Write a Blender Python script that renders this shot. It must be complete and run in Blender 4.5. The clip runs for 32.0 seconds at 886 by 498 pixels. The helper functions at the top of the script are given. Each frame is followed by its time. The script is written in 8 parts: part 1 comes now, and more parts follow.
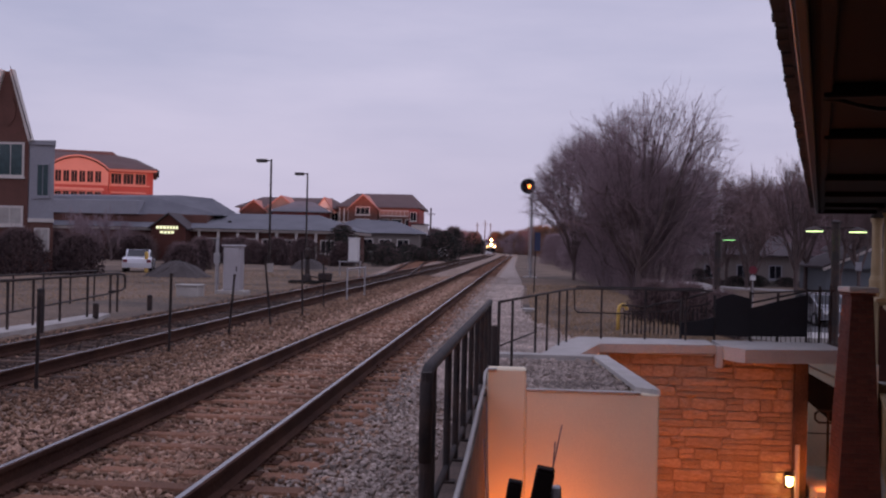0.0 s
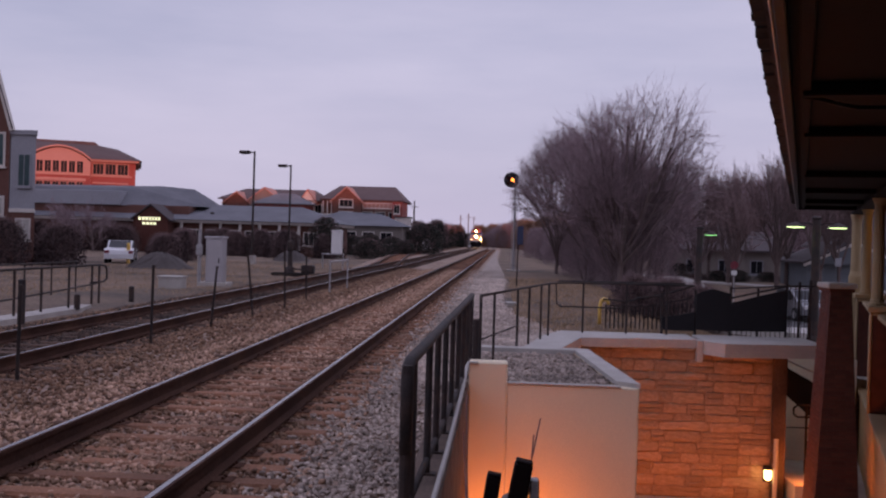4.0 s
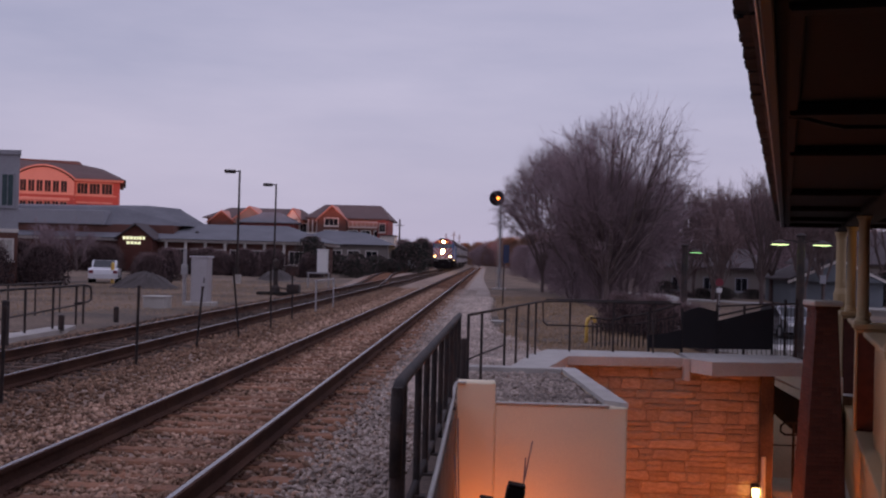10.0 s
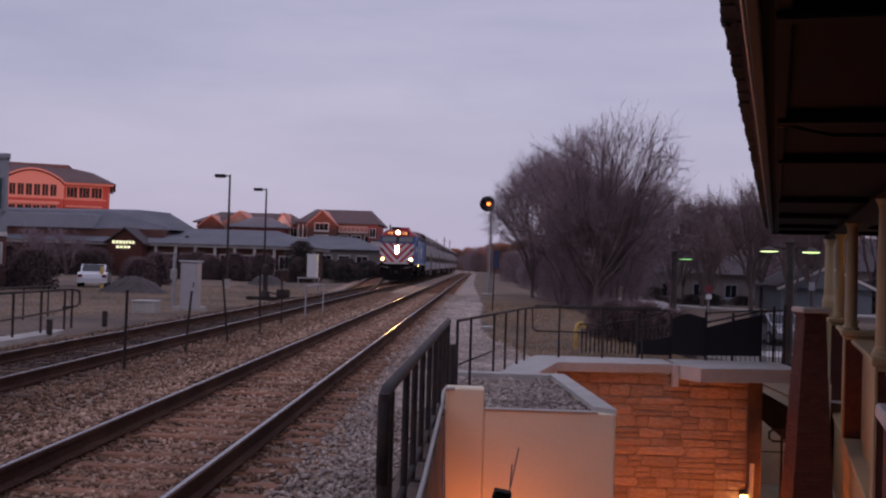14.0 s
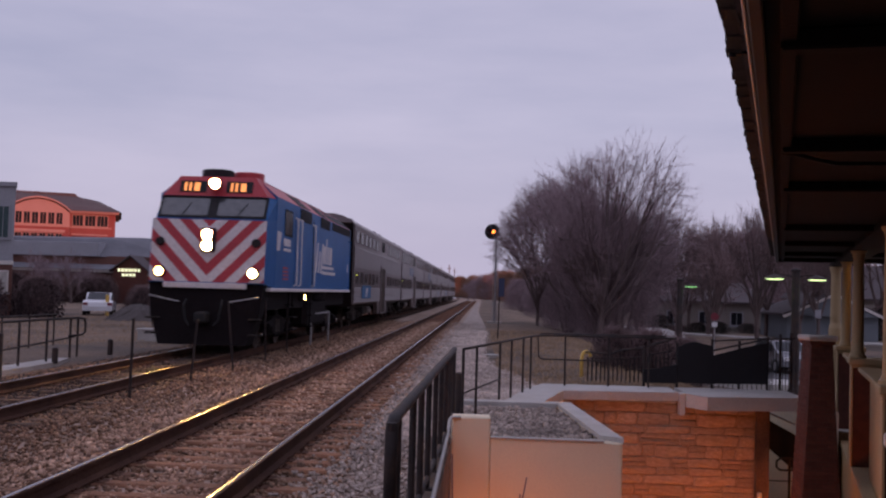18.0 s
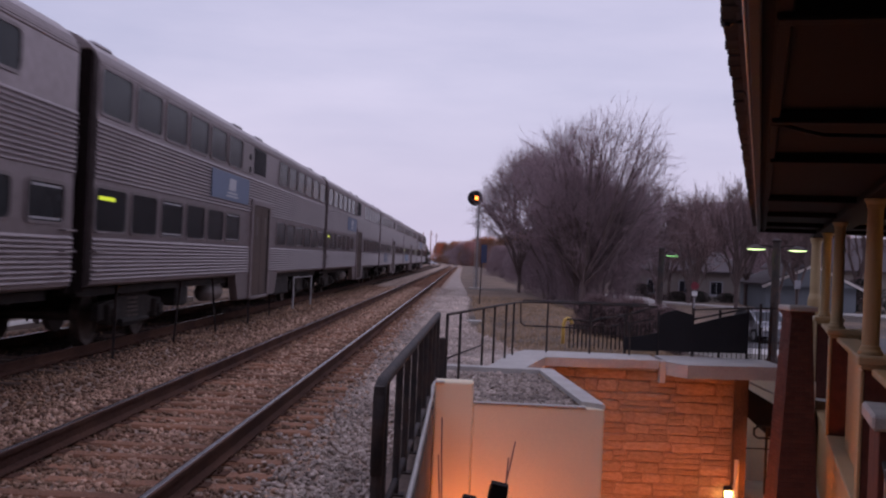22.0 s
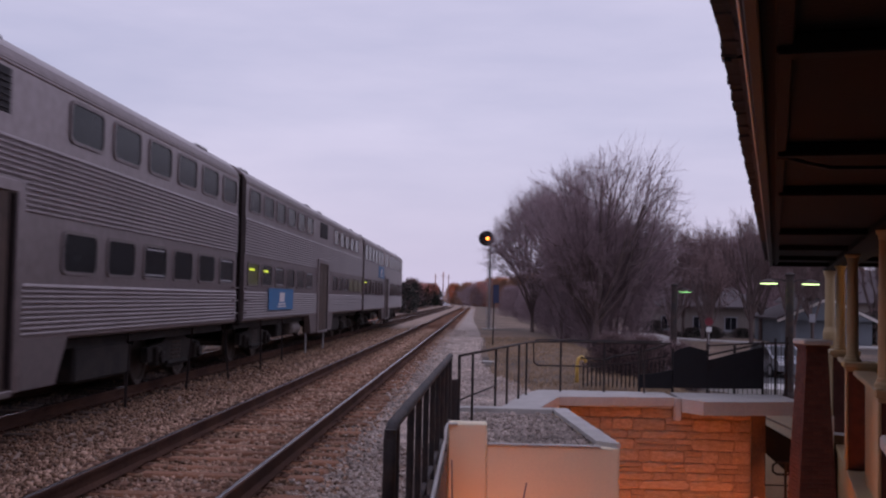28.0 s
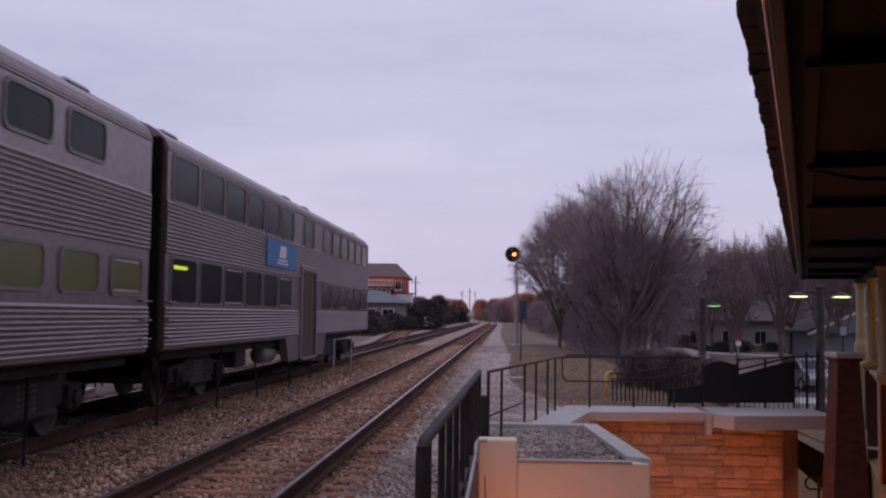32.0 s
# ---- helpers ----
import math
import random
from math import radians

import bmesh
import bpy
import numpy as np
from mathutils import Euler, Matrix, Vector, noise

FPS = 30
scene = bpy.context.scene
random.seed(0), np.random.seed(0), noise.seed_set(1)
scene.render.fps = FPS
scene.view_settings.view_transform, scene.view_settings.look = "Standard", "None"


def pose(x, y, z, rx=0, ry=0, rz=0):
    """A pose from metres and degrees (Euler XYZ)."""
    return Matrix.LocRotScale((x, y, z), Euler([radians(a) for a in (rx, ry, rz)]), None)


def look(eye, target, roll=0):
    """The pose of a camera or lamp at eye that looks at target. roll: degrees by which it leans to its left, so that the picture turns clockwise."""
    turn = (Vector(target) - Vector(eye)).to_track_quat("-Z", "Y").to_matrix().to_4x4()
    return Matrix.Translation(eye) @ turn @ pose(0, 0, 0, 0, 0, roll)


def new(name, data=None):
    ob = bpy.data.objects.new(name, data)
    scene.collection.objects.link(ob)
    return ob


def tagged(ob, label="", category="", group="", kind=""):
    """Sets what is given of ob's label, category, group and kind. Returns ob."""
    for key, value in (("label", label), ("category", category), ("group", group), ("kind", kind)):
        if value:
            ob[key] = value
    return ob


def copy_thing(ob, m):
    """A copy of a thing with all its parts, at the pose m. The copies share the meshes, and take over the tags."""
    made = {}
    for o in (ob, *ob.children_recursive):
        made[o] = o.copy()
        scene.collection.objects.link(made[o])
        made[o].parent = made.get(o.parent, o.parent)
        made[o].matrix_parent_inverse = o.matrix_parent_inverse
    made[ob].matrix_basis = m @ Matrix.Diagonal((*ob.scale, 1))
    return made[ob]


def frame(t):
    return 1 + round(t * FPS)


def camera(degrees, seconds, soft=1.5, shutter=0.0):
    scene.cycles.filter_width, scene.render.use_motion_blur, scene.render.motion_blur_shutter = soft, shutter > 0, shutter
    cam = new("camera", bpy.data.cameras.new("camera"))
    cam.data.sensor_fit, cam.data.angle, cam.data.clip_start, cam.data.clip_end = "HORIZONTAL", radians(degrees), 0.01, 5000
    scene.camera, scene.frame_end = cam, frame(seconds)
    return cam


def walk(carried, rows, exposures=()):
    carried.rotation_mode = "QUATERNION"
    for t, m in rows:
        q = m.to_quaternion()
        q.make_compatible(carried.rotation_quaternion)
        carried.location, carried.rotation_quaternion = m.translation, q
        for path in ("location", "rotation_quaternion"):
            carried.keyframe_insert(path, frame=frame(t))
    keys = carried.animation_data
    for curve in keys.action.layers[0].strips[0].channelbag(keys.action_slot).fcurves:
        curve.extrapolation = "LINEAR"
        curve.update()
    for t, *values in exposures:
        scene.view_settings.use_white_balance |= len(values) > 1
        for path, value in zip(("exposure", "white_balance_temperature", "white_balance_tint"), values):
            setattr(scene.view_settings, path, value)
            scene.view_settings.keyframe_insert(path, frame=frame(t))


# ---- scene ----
# ------------------------------------------------------------------ camera
cam = camera(44.76, 32.0, soft=2.2, shutter=0.4)
PATH = [
    (0.0, 0.042, 0.046, 1.619, -0.12, -1.30, 4.10),
    (0.5, 0.041, -0.002, 1.620, 0.10, -1.51, 3.94),
    (1.0, 0.044, 0.018, 1.623, 0.16, -1.31, 3.55),
    (1.5, 0.050, 0.024, 1.619, 0.23, -1.24, 3.45),
    (2.0, 0.051, 0.034, 1.625, 0.13, -1.31, 3.41),
    (2.5, 0.047, 0.030, 1.625, 0.05, -1.58, 3.52),
    (3.0, 0.053, 0.035, 1.626, -0.19, -1.87, 3.62),
    (3.5, 0.055, -0.002, 1.626, -0.47, -1.75, 3.40),
    (5.5, 0.040, 0.016, 1.633, -0.47, -1.96, 2.76),
    (6.0, 0.025, 0.025, 1.624, -0.45, -2.05, 2.63),
    (6.5, 0.029, 0.012, 1.644, -0.34, -1.71, 2.55),
    (7.0, 0.030, 0.013, 1.636, -0.09, -1.93, 2.34),
    (7.5, 0.031, 0.025, 1.641, 0.08, -1.46, 2.22),
    (8.0, 0.034, 0.015, 1.640, 0.24, -1.77, 2.13),
    (8.5, 0.036, 0.043, 1.634, 0.47, -1.71, 2.21),
    (9.0, 0.034, 0.031, 1.641, 0.55, -1.47, 2.48),
    (9.5, 0.026, 0.011, 1.649, 0.55, -1.44, 2.53),
    (10.0, 0.028, 0.021, 1.645, 0.52, -1.47, 2.43),
    (10.5, 0.037, 0.004, 1.642, 0.39, -1.33, 2.33),
    (11.0, 0.043, 0.024, 1.638, 0.41, -1.43, 2.40),
    (11.5, 0.046, 0.018, 1.636, 0.43, -1.52, 2.48),
    (12.0, 0.049, 0.011, 1.644, 0.36, -1.31, 2.44),
    (12.5, 0.051, 0.020, 1.646, 0.39, -1.36, 2.38),
    (13.0, 0.052, 0.012, 1.644, 0.51, -1.64, 2.19),
    (13.5, 0.043, 0.025, 1.647, 0.62, -1.76, 2.04),
    (14.0, 0.044, 0.023, 1.650, 0.82, -1.70, 1.92),
    (14.5, 0.035, 0.011, 1.654, 0.99, -1.88, 1.71),
    (15.0, 0.033, 0.025, 1.650, 1.31, -1.85, 1.65),
    (15.5, 0.032, 0.030, 1.654, 1.52, -1.85, 1.52),
    (17.5, 0.028, 0.016, 1.655, 2.02, -1.65, 1.98),
    (18.0, 0.031, 0.004, 1.656, 2.29, -1.65, 2.18),
    (18.5, 0.027, 0.027, 1.659, 2.43, -1.52, 2.21),
    (19.0, 0.023, 0.014, 1.646, 2.41, -1.31, 2.50),
    (19.5, 0.028, 0.037, 1.649, 2.08, -1.35, 3.09),
    (20.0, 0.025, -0.029, 1.658, 1.73, -1.63, 3.23),
    (20.5, 0.029, -0.087, 1.658, 1.13, -1.53, 2.66),
    (21.0, 0.006, -0.052, 1.667, 0.99, -2.06, 1.35),
    (21.5, -0.014, -0.036, 1.656, 0.95, -2.52, 1.29),
    (22.0, -0.021, -0.014, 1.651, 0.50, -2.46, 1.18),
    (22.5, -0.014, -0.011, 1.644, 0.64, -1.45, 1.29),
    (23.0, -0.005, -0.015, 1.653, 1.12, -0.99, 1.50),
    (23.5, 0.002, -0.041, 1.652, 1.36, -1.27, 1.21),
    (24.0, -0.001, -0.032, 1.653, 1.48, -1.25, 0.70),
    (24.5, -0.002, 0.009, 1.655, 1.92, -1.29, 0.66),
    (25.0, -0.005, 0.003, 1.643, 2.12, -0.99, 0.93),
    (25.5, -0.000, -0.017, 1.645, 1.78, -1.14, 1.19),
    (26.0, -0.002, 0.004, 1.652, 1.95, -1.38, 1.31),
    (26.5, -0.006, 0.030, 1.651, 2.25, -1.58, 1.77),
    (28.5, 0.014, -0.006, 1.651, 2.73, -0.91, 1.96),
    (29.0, 0.011, 0.018, 1.650, 2.89, -0.47, 2.23),
    (29.5, 0.012, 0.002, 1.652, 3.20, -0.65, 2.99),
    (30.0, 0.009, -0.061, 1.658, 3.19, -0.68, 3.22),
    (30.5, -0.002, -0.076, 1.655, 3.08, -1.11, 2.76),
    (31.0, -0.009, -0.024, 1.648, 3.04, -1.04, 2.70),
    (31.5, -0.011, -0.010, 1.654, 3.20, -0.81, 3.03),
    (32.0, -0.009, -0.038, 1.648, 3.53, -0.66, 3.29),
]
walk(cam, [(t, pose(x, y, z, 90 + p, r, yw)) for t, x, y, z, p, r, yw in PATH],
     exposures=[(0.0, 0.45), (3.0, 0.45), (9.0, 0.28), (15.0, 0.25), (18.0, 0.35), (22.0, 0.65), (26.0, 0.63), (32.0, 0.58)])

# ------------------------------------------------------------------ world and sun
SUN_EL, SUN_AZ = 3.0, 160.0      # degrees; azimuth clockwise from +y, where the sun stands


def make_world():
    w = bpy.data.worlds.new("evening_sky")
    w.use_nodes = True
    scene.world = w
    nt = w.node_tree
    nt.nodes.clear()
    out = nt.nodes.new("ShaderNodeOutputWorld")
    bg = nt.nodes.new("ShaderNodeBackground")
    sky = nt.nodes.new("ShaderNodeTexSky")
    sky.sky_type = "NISHITA"
    sky.sun_disc = False
    sky.sun_elevation = radians(SUN_EL)
    sky.sun_rotation = radians(SUN_AZ)
    dim = nt.nodes.new("ShaderNodeVectorMath")
    dim.operation = "SCALE"
    dim.inputs["Scale"].default_value = 0.10
    tc = nt.nodes.new("ShaderNodeTexCoord")
    mp = nt.nodes.new("ShaderNodeMapping")
    mp.inputs["Scale"].default_value = (1.2, 1.2, 5.5)
    n1 = nt.nodes.new("ShaderNodeTexNoise")
    n1.inputs["Scale"].default_value = 1.7
    n1.inputs["Detail"].default_value = 7
    n1.inputs["Roughness"].default_value = 0.55
    ramp = nt.nodes.new("ShaderNodeValToRGB")
    ramp.color_ramp.elements[0].position = 0.3
    ramp.color_ramp.elements[0].color = (0.325, 0.325, 0.47, 1)
    ramp.color_ramp.elements[1].position = 0.72
    ramp.color_ramp.elements[1].color = (0.47, 0.44, 0.585, 1)
    # a warmer, paler band of cloud low over the horizon
    sep = nt.nodes.new("ShaderNodeSeparateXYZ")
    mr = nt.nodes.new("ShaderNodeMapRange")
    mr.inputs["From Min"].default_value = 0.0
    mr.inputs["From Max"].default_value = 0.16
    mr.inputs["To Min"].default_value = 0.55
    mr.inputs["To Max"].default_value = 0.0
    low = nt.nodes.new("ShaderNodeMix")
    low.data_type = "RGBA"
    low.inputs["B"].default_value = (0.47, 0.41, 0.545, 1)
    mix = nt.nodes.new("ShaderNodeMix")
    mix.data_type = "RGBA"
    mix.inputs["Factor"].default_value = 0.93
    L = nt.links.new
    L(tc.outputs["Generated"], mp.inputs["Vector"])
    L(mp.outputs["Vector"], n1.inputs["Vector"])
    L(n1.outputs["Fac"], ramp.inputs["Fac"])
    L(tc.outputs["Generated"], sep.inputs[0])
    L(sep.outputs["Z"], mr.inputs["Value"])
    L(mr.outputs["Result"], low.inputs["Factor"])
    L(ramp.outputs["Color"], low.inputs["A"])
    L(sky.outputs["Color"], dim.inputs[0])
    L(dim.outputs["Vector"], mix.inputs["A"])
    # an overcast sky is brighter overhead than near the horizon
    up = nt.nodes.new("ShaderNodeMapRange")
    up.inputs["From Min"].default_value = 0.32
    up.inputs["From Max"].default_value = 0.95
    up.inputs["To Min"].default_value = 1.0
    up.inputs["To Max"].default_value = 1.4
    L(sep.outputs["Z"], up.inputs["Value"])
    lift = nt.nodes.new("ShaderNodeVectorMath")
    lift.operation = "SCALE"
    L(low.outputs["Result"], lift.inputs[0])
    L(up.outputs["Result"], lift.inputs["Scale"])
    L(lift.outputs["Vector"], mix.inputs["B"])
    L(mix.outputs["Result"], bg.inputs["Color"])
    bg.inputs["Strength"].default_value = 1.0
    L(bg.outputs["Background"], out.inputs["Surface"])


make_world()
sun = new("sun", bpy.data.lights.new("sun", "SUN"))
sun.data.energy = 2.2
sun.data.angle = radians(0.6)
sun.data.color = (1.0, 0.34, 0.26)
az, el = radians(SUN_AZ), radians(SUN_EL)
to_sun = Vector((math.sin(az) * math.cos(el), math.cos(az) * math.cos(el), math.sin(el)))
sun.matrix_world = look(to_sun * 60, (0, 0, 0))


def point_lamp(name, place, watts, color, radius=0.06):
    lamp = new(name, bpy.data.lights.new(name, "POINT"))
    lamp.data.energy, lamp.data.color, lamp.data.shadow_soft_size = watts, color, radius
    lamp.location = place
    return lamp


SODIUM = (1.0, 0.23, 0.032)
point_lamp("stair_sconce_light", (5.0, 20.3, -2.8), 15, SODIUM)
point_lamp("stair_sconce_light_lower", (0.2, 13.0, -2.4), 62, SODIUM)
point_lamp("stair_sconce_light_mid", (3.0, 19.5, -3.0), 52, SODIUM)
point_lamp("porch_light", (10.2, 27.0, 2.35), 9, (1.0, 0.50, 0.16))
# The next lamp is an unseen fill, added to keep the passage wall pale.
point_lamp("passage_fill_light", (5.95, 25.0, -1.4), 4.5, (1.0, 0.93, 0.72))
point_lamp("stair_sconce_light_porch", (6.1, 20.95, -2.6), 20, SODIUM)
point_lamp("porch_light_near", (7.2, 14.6, 2.35), 5, (1.0, 0.50, 0.16))

# ------------------------------------------------------------------ materials
MATS = {}


def mat(name, base, rough=0.8, metal=0.0, vary=0.25, scale=6.0, fine=60.0, bump=0.15, alt=None, island=0.0, spec=0.4, coat=0.0):
    """Base colour with variation at two scales and relief. alt: a second colour for stains. island: how much single pieces differ."""
    if name in MATS:
        return MATS[name]
    m = bpy.data.materials.new(name)
    m.use_nodes = True
    nt = m.node_tree
    b = nt.nodes["Principled BSDF"]
    L = nt.links.new
    b.inputs["Roughness"].default_value = rough
    b.inputs["Metallic"].default_value = metal
    b.inputs["Specular IOR Level"].default_value = spec
    b.inputs["Coat Weight"].default_value = coat
    tc = nt.nodes.new("ShaderNodeTexCoord")
    big = nt.nodes.new("ShaderNodeTexNoise")
    big.inputs["Scale"].default_value = scale
    big.inputs["Detail"].default_value = 5
    small = nt.nodes.new("ShaderNodeTexNoise")
    small.inputs["Scale"].default_value = fine
    small.inputs["Detail"].default_value = 4
    for n in (big, small):
        L(tc.outputs["Object"], n.inputs["Vector"])
    a2 = alt or tuple(c * 0.55 for c in base)
    ramp = nt.nodes.new("ShaderNodeValToRGB")
    ramp.color_ramp.elements[0].position = 0.36
    ramp.color_ramp.elements[0].color = (*a2, 1)
    ramp.color_ramp.elements[1].position = 0.62
    ramp.color_ramp.elements[1].color = (*base, 1)
    L(big.outputs["Fac"], ramp.inputs["Fac"])
    mx = nt.nodes.new("ShaderNodeMix")
    mx.data_type = "RGBA"
    mx.inputs["Factor"].default_value = vary
    mx.inputs["A"].default_value = (*base, 1)
    if alt:
        mx.inputs["Factor"].default_value = min(1.0, vary * 2.2)
    L(ramp.outputs["Color"], mx.inputs["B"])
    hsv = nt.nodes.new("ShaderNodeHueSaturation")
    L(mx.outputs["Result"], hsv.inputs["Color"])
    mr = nt.nodes.new("ShaderNodeMapRange")
    mr.inputs["From Min"].default_value = 0.25
    mr.inputs["From Max"].default_value = 0.75
    mr.inputs["To Min"].default_value = 1 - vary * 0.8
    mr.inputs["To Max"].default_value = 1 + vary * 0.8
    L(small.outputs["Fac"], mr.inputs["Value"])
    value = mr.outputs["Result"]
    if island:
        geo = nt.nodes.new("ShaderNodeNewGeometry")
        info = nt.nodes.new("ShaderNodeObjectInfo")
        add = nt.nodes.new("ShaderNodeMath")
        add.operation = "ADD"
        L(geo.outputs["Random Per Island"], add.inputs[0])
        L(info.outputs["Random"], add.inputs[1])
        r2 = nt.nodes.new("ShaderNodeMapRange")
        r2.inputs["From Max"].default_value = 2.0
        r2.inputs["To Min"].default_value = 1 - island
        r2.inputs["To Max"].default_value = 1 + island
        L(add.outputs[0], r2.inputs["Value"])
        mul = nt.nodes.new("ShaderNodeMath")
        mul.operation = "MULTIPLY"
        L(value, mul.inputs[0])
        L(r2.outputs["Result"], mul.inputs[1])
        value = mul.outputs[0]
    L(value, hsv.inputs["Value"])
    L(hsv.outputs["Color"], b.inputs["Base Color"])
    if bump:
        bp = nt.nodes.new("ShaderNodeBump")
        bp.inputs["Strength"].default_value = bump
        bp.inputs["Distance"].default_value = 0.02
        L(small.outputs["Fac"], bp.inputs["Height"])
        L(bp.outputs["Normal"], b.inputs["Normal"])
    MATS[name] = m
    return m


def glow(name, color, strength):
    if name in MATS:
        return MATS[name]
    m = bpy.data.materials.new(name)
    m.use_nodes = True
    b = m.node_tree.nodes["Principled BSDF"]
    b.inputs["Base Color"].default_value = (*[min(1, c) * 0.6 for c in color], 1)
    b.inputs["Roughness"].default_value = 0.3
    b.inputs["Emission Color"].default_value = (*color, 1)
    b.inputs["Emission Strength"].default_value = strength
    MATS[name] = m
    return m


BALLAST = mat("ballast_stone", (0.50, 0.325, 0.235), 0.95, vary=0.32, scale=0.6, fine=25, bump=0.4, alt=(0.32, 0.19, 0.13), island=0.55)
BALLAST_RUST = mat("rusty_ballast_stone", (0.33, 0.20, 0.13), 0.95, vary=0.4, scale=0.8, fine=25, bump=0.4, alt=(0.24, 0.13, 0.085), island=0.7)
# Ballast with the shade under a train put into its dark colour.
BALLAST_SHADE = mat("train_shade_ballast", (0.07, 0.045, 0.036), 0.95, vary=0.4, scale=0.8, fine=25, bump=0.4, alt=(0.03, 0.02, 0.017), island=0.6)
BALLAST_BED = mat("ballast_bed", (0.32, 0.235, 0.19), 1.0, vary=0.45, scale=0.7, fine=22, bump=1.0, alt=(0.23, 0.155, 0.115))
GRAVEL_PALE = mat("pale_gravel", (0.51, 0.415, 0.36), 1.0, vary=0.35, scale=1.2, fine=30, bump=0.8, alt=(0.27, 0.22, 0.195), island=0.6)
SOIL = mat("dry_grass_soil", (0.21, 0.142, 0.10), 1.0, vary=0.6, scale=0.16, fine=9, bump=0.7, alt=(0.075, 0.058, 0.047))
GRASS = mat("dead_grass", (0.33, 0.22, 0.14), 1.0, vary=0.4, scale=2, fine=12, bump=0.3, alt=(0.17, 0.115, 0.065), island=0.4)
ASPHALT = mat("asphalt", (0.062, 0.06, 0.064), 0.9, vary=0.3, scale=0.5, fine=40, bump=0.4, alt=(0.09, 0.085, 0.085))
CONCRETE = mat("concrete", (0.44, 0.41, 0.38), 0.9, vary=0.25, scale=1.6, fine=40, bump=0.25, alt=(0.29, 0.26, 0.24))
CONCRETE_PALE = mat("pale_concrete", (0.45, 0.425, 0.40), 0.9, vary=0.22, scale=1.8, fine=50, bump=0.2, alt=(0.33, 0.30, 0.28))
CREAM = mat("cream_stucco", (0.80, 0.69, 0.51), 0.92, vary=0.14, scale=1.1, fine=90, bump=0.35, alt=(0.68, 0.58, 0.44))
# Dark brown, well below the plain concrete tone.
BROWN_CONCRETE = mat("dark_brown_concrete", (0.15, 0.105, 0.085), 0.95, vary=0.4, scale=2.2, fine=40, bump=0.4, alt=(0.07, 0.05, 0.042))
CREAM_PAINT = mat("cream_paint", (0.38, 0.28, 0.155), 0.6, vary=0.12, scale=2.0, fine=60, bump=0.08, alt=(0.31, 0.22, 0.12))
STONE = mat("cut_stone", (0.50, 0.34, 0.245), 0.97, vary=0.4, scale=5.5, fine=38, bump=0.9, alt=(0.34, 0.215, 0.145), island=0.3, spec=0.15)
MORTAR = mat("dark_mortar", (0.37, 0.235, 0.16), 1.0, vary=0.3, scale=5, fine=60, bump=0.4)
BRICK_JOINT = mat("dark_brick_joint", (0.085, 0.042, 0.034), 1.0, vary=0.3, scale=5, fine=60, bump=0.4)
BRICK = mat("dark_red_brick", (0.115, 0.038, 0.028), 0.9, vary=0.3, scale=6, fine=50, bump=0.4, alt=(0.07, 0.026, 0.02), island=0.35)
BRICK_RED = mat("red_brick", (0.145, 0.066, 0.052), 0.92, vary=0.25, scale=1.2, fine=14, bump=0.2, alt=(0.10, 0.047, 0.037))
BRICK_BRIGHT = mat("bright_red_brick", (0.26, 0.07, 0.062), 0.92, vary=0.2, scale=0.8, fine=12, bump=0.2, alt=(0.225, 0.06, 0.05))
SALMON = mat("salmon_stucco", (0.40, 0.225, 0.19), 0.9, vary=0.12, scale=0.6, fine=12, bump=0.1)
SIDING_BLUE = mat("blue_grey_siding", (0.15, 0.165, 0.185), 0.85, vary=0.2, scale=0.7, fine=14, bump=0.1)
SIDING_GREY = mat("grey_siding", (0.30, 0.30, 0.33), 0.8, vary=0.15, scale=0.7, fine=14, bump=0.1)
TRIM_PALE = mat("pale_trim", (0.62, 0.57, 0.53), 0.7, vary=0.12, scale=2, fine=20, bump=0.05)
TAN = mat("tan_wall_paint", (0.22, 0.19, 0.175), 0.85, vary=0.18, scale=0.8, fine=12, bump=0.1)
ROOF_GREY = mat("grey_shingle_roof", (0.155, 0.155, 0.175), 0.9, vary=0.25, scale=0.5, fine=9, bump=0.4, alt=(0.11, 0.11, 0.125))
ROOF_DARK = mat("dark_shingle_roof", (0.085, 0.068, 0.072), 0.9, vary=0.25, scale=0.5, fine=9, bump=0.4)
SHINGLE = mat("eave_shingle", (0.055, 0.045, 0.043), 0.95, vary=0.3, scale=8, fine=60, bump=0.5, island=0.35)
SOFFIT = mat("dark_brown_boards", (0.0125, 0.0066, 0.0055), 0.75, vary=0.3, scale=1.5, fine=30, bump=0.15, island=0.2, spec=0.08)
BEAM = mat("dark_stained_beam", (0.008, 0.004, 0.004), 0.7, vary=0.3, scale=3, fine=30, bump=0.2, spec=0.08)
GUTTER = mat("brown_gutter_metal", (0.016, 0.0125, 0.0135), 0.5, 0.2, vary=0.2, scale=4, fine=30, bump=0.05, spec=0.08)
IRON = mat("black_painted_iron", (0.022, 0.018, 0.019), 0.75, 0.0, vary=0.35, scale=5, fine=70, bump=0.2, alt=(0.06, 0.035, 0.028))
IRON_DARK = mat("black_sheet_metal", (0.012, 0.010, 0.013), 0.7, 0.1, vary=0.3, scale=1.5, fine=30, bump=0.08)
STEEL_GREY = mat("galvanised_steel", (0.42, 0.41, 0.42), 0.5, 0.7, vary=0.25, scale=3, fine=40, bump=0.1, alt=(0.28, 0.27, 0.28))
SILVER_PAINT = mat("silver_cabinet_paint", (0.50, 0.48, 0.50), 0.45, 0.5, vary=0.15, scale=2, fine=40, bump=0.05)
RAIL_SIDE = mat("rusty_rail", (0.085, 0.042, 0.029), 0.95, 0.0, vary=0.4, scale=1.2, fine=40, bump=0.4, alt=(0.05, 0.025, 0.019), spec=0.1)
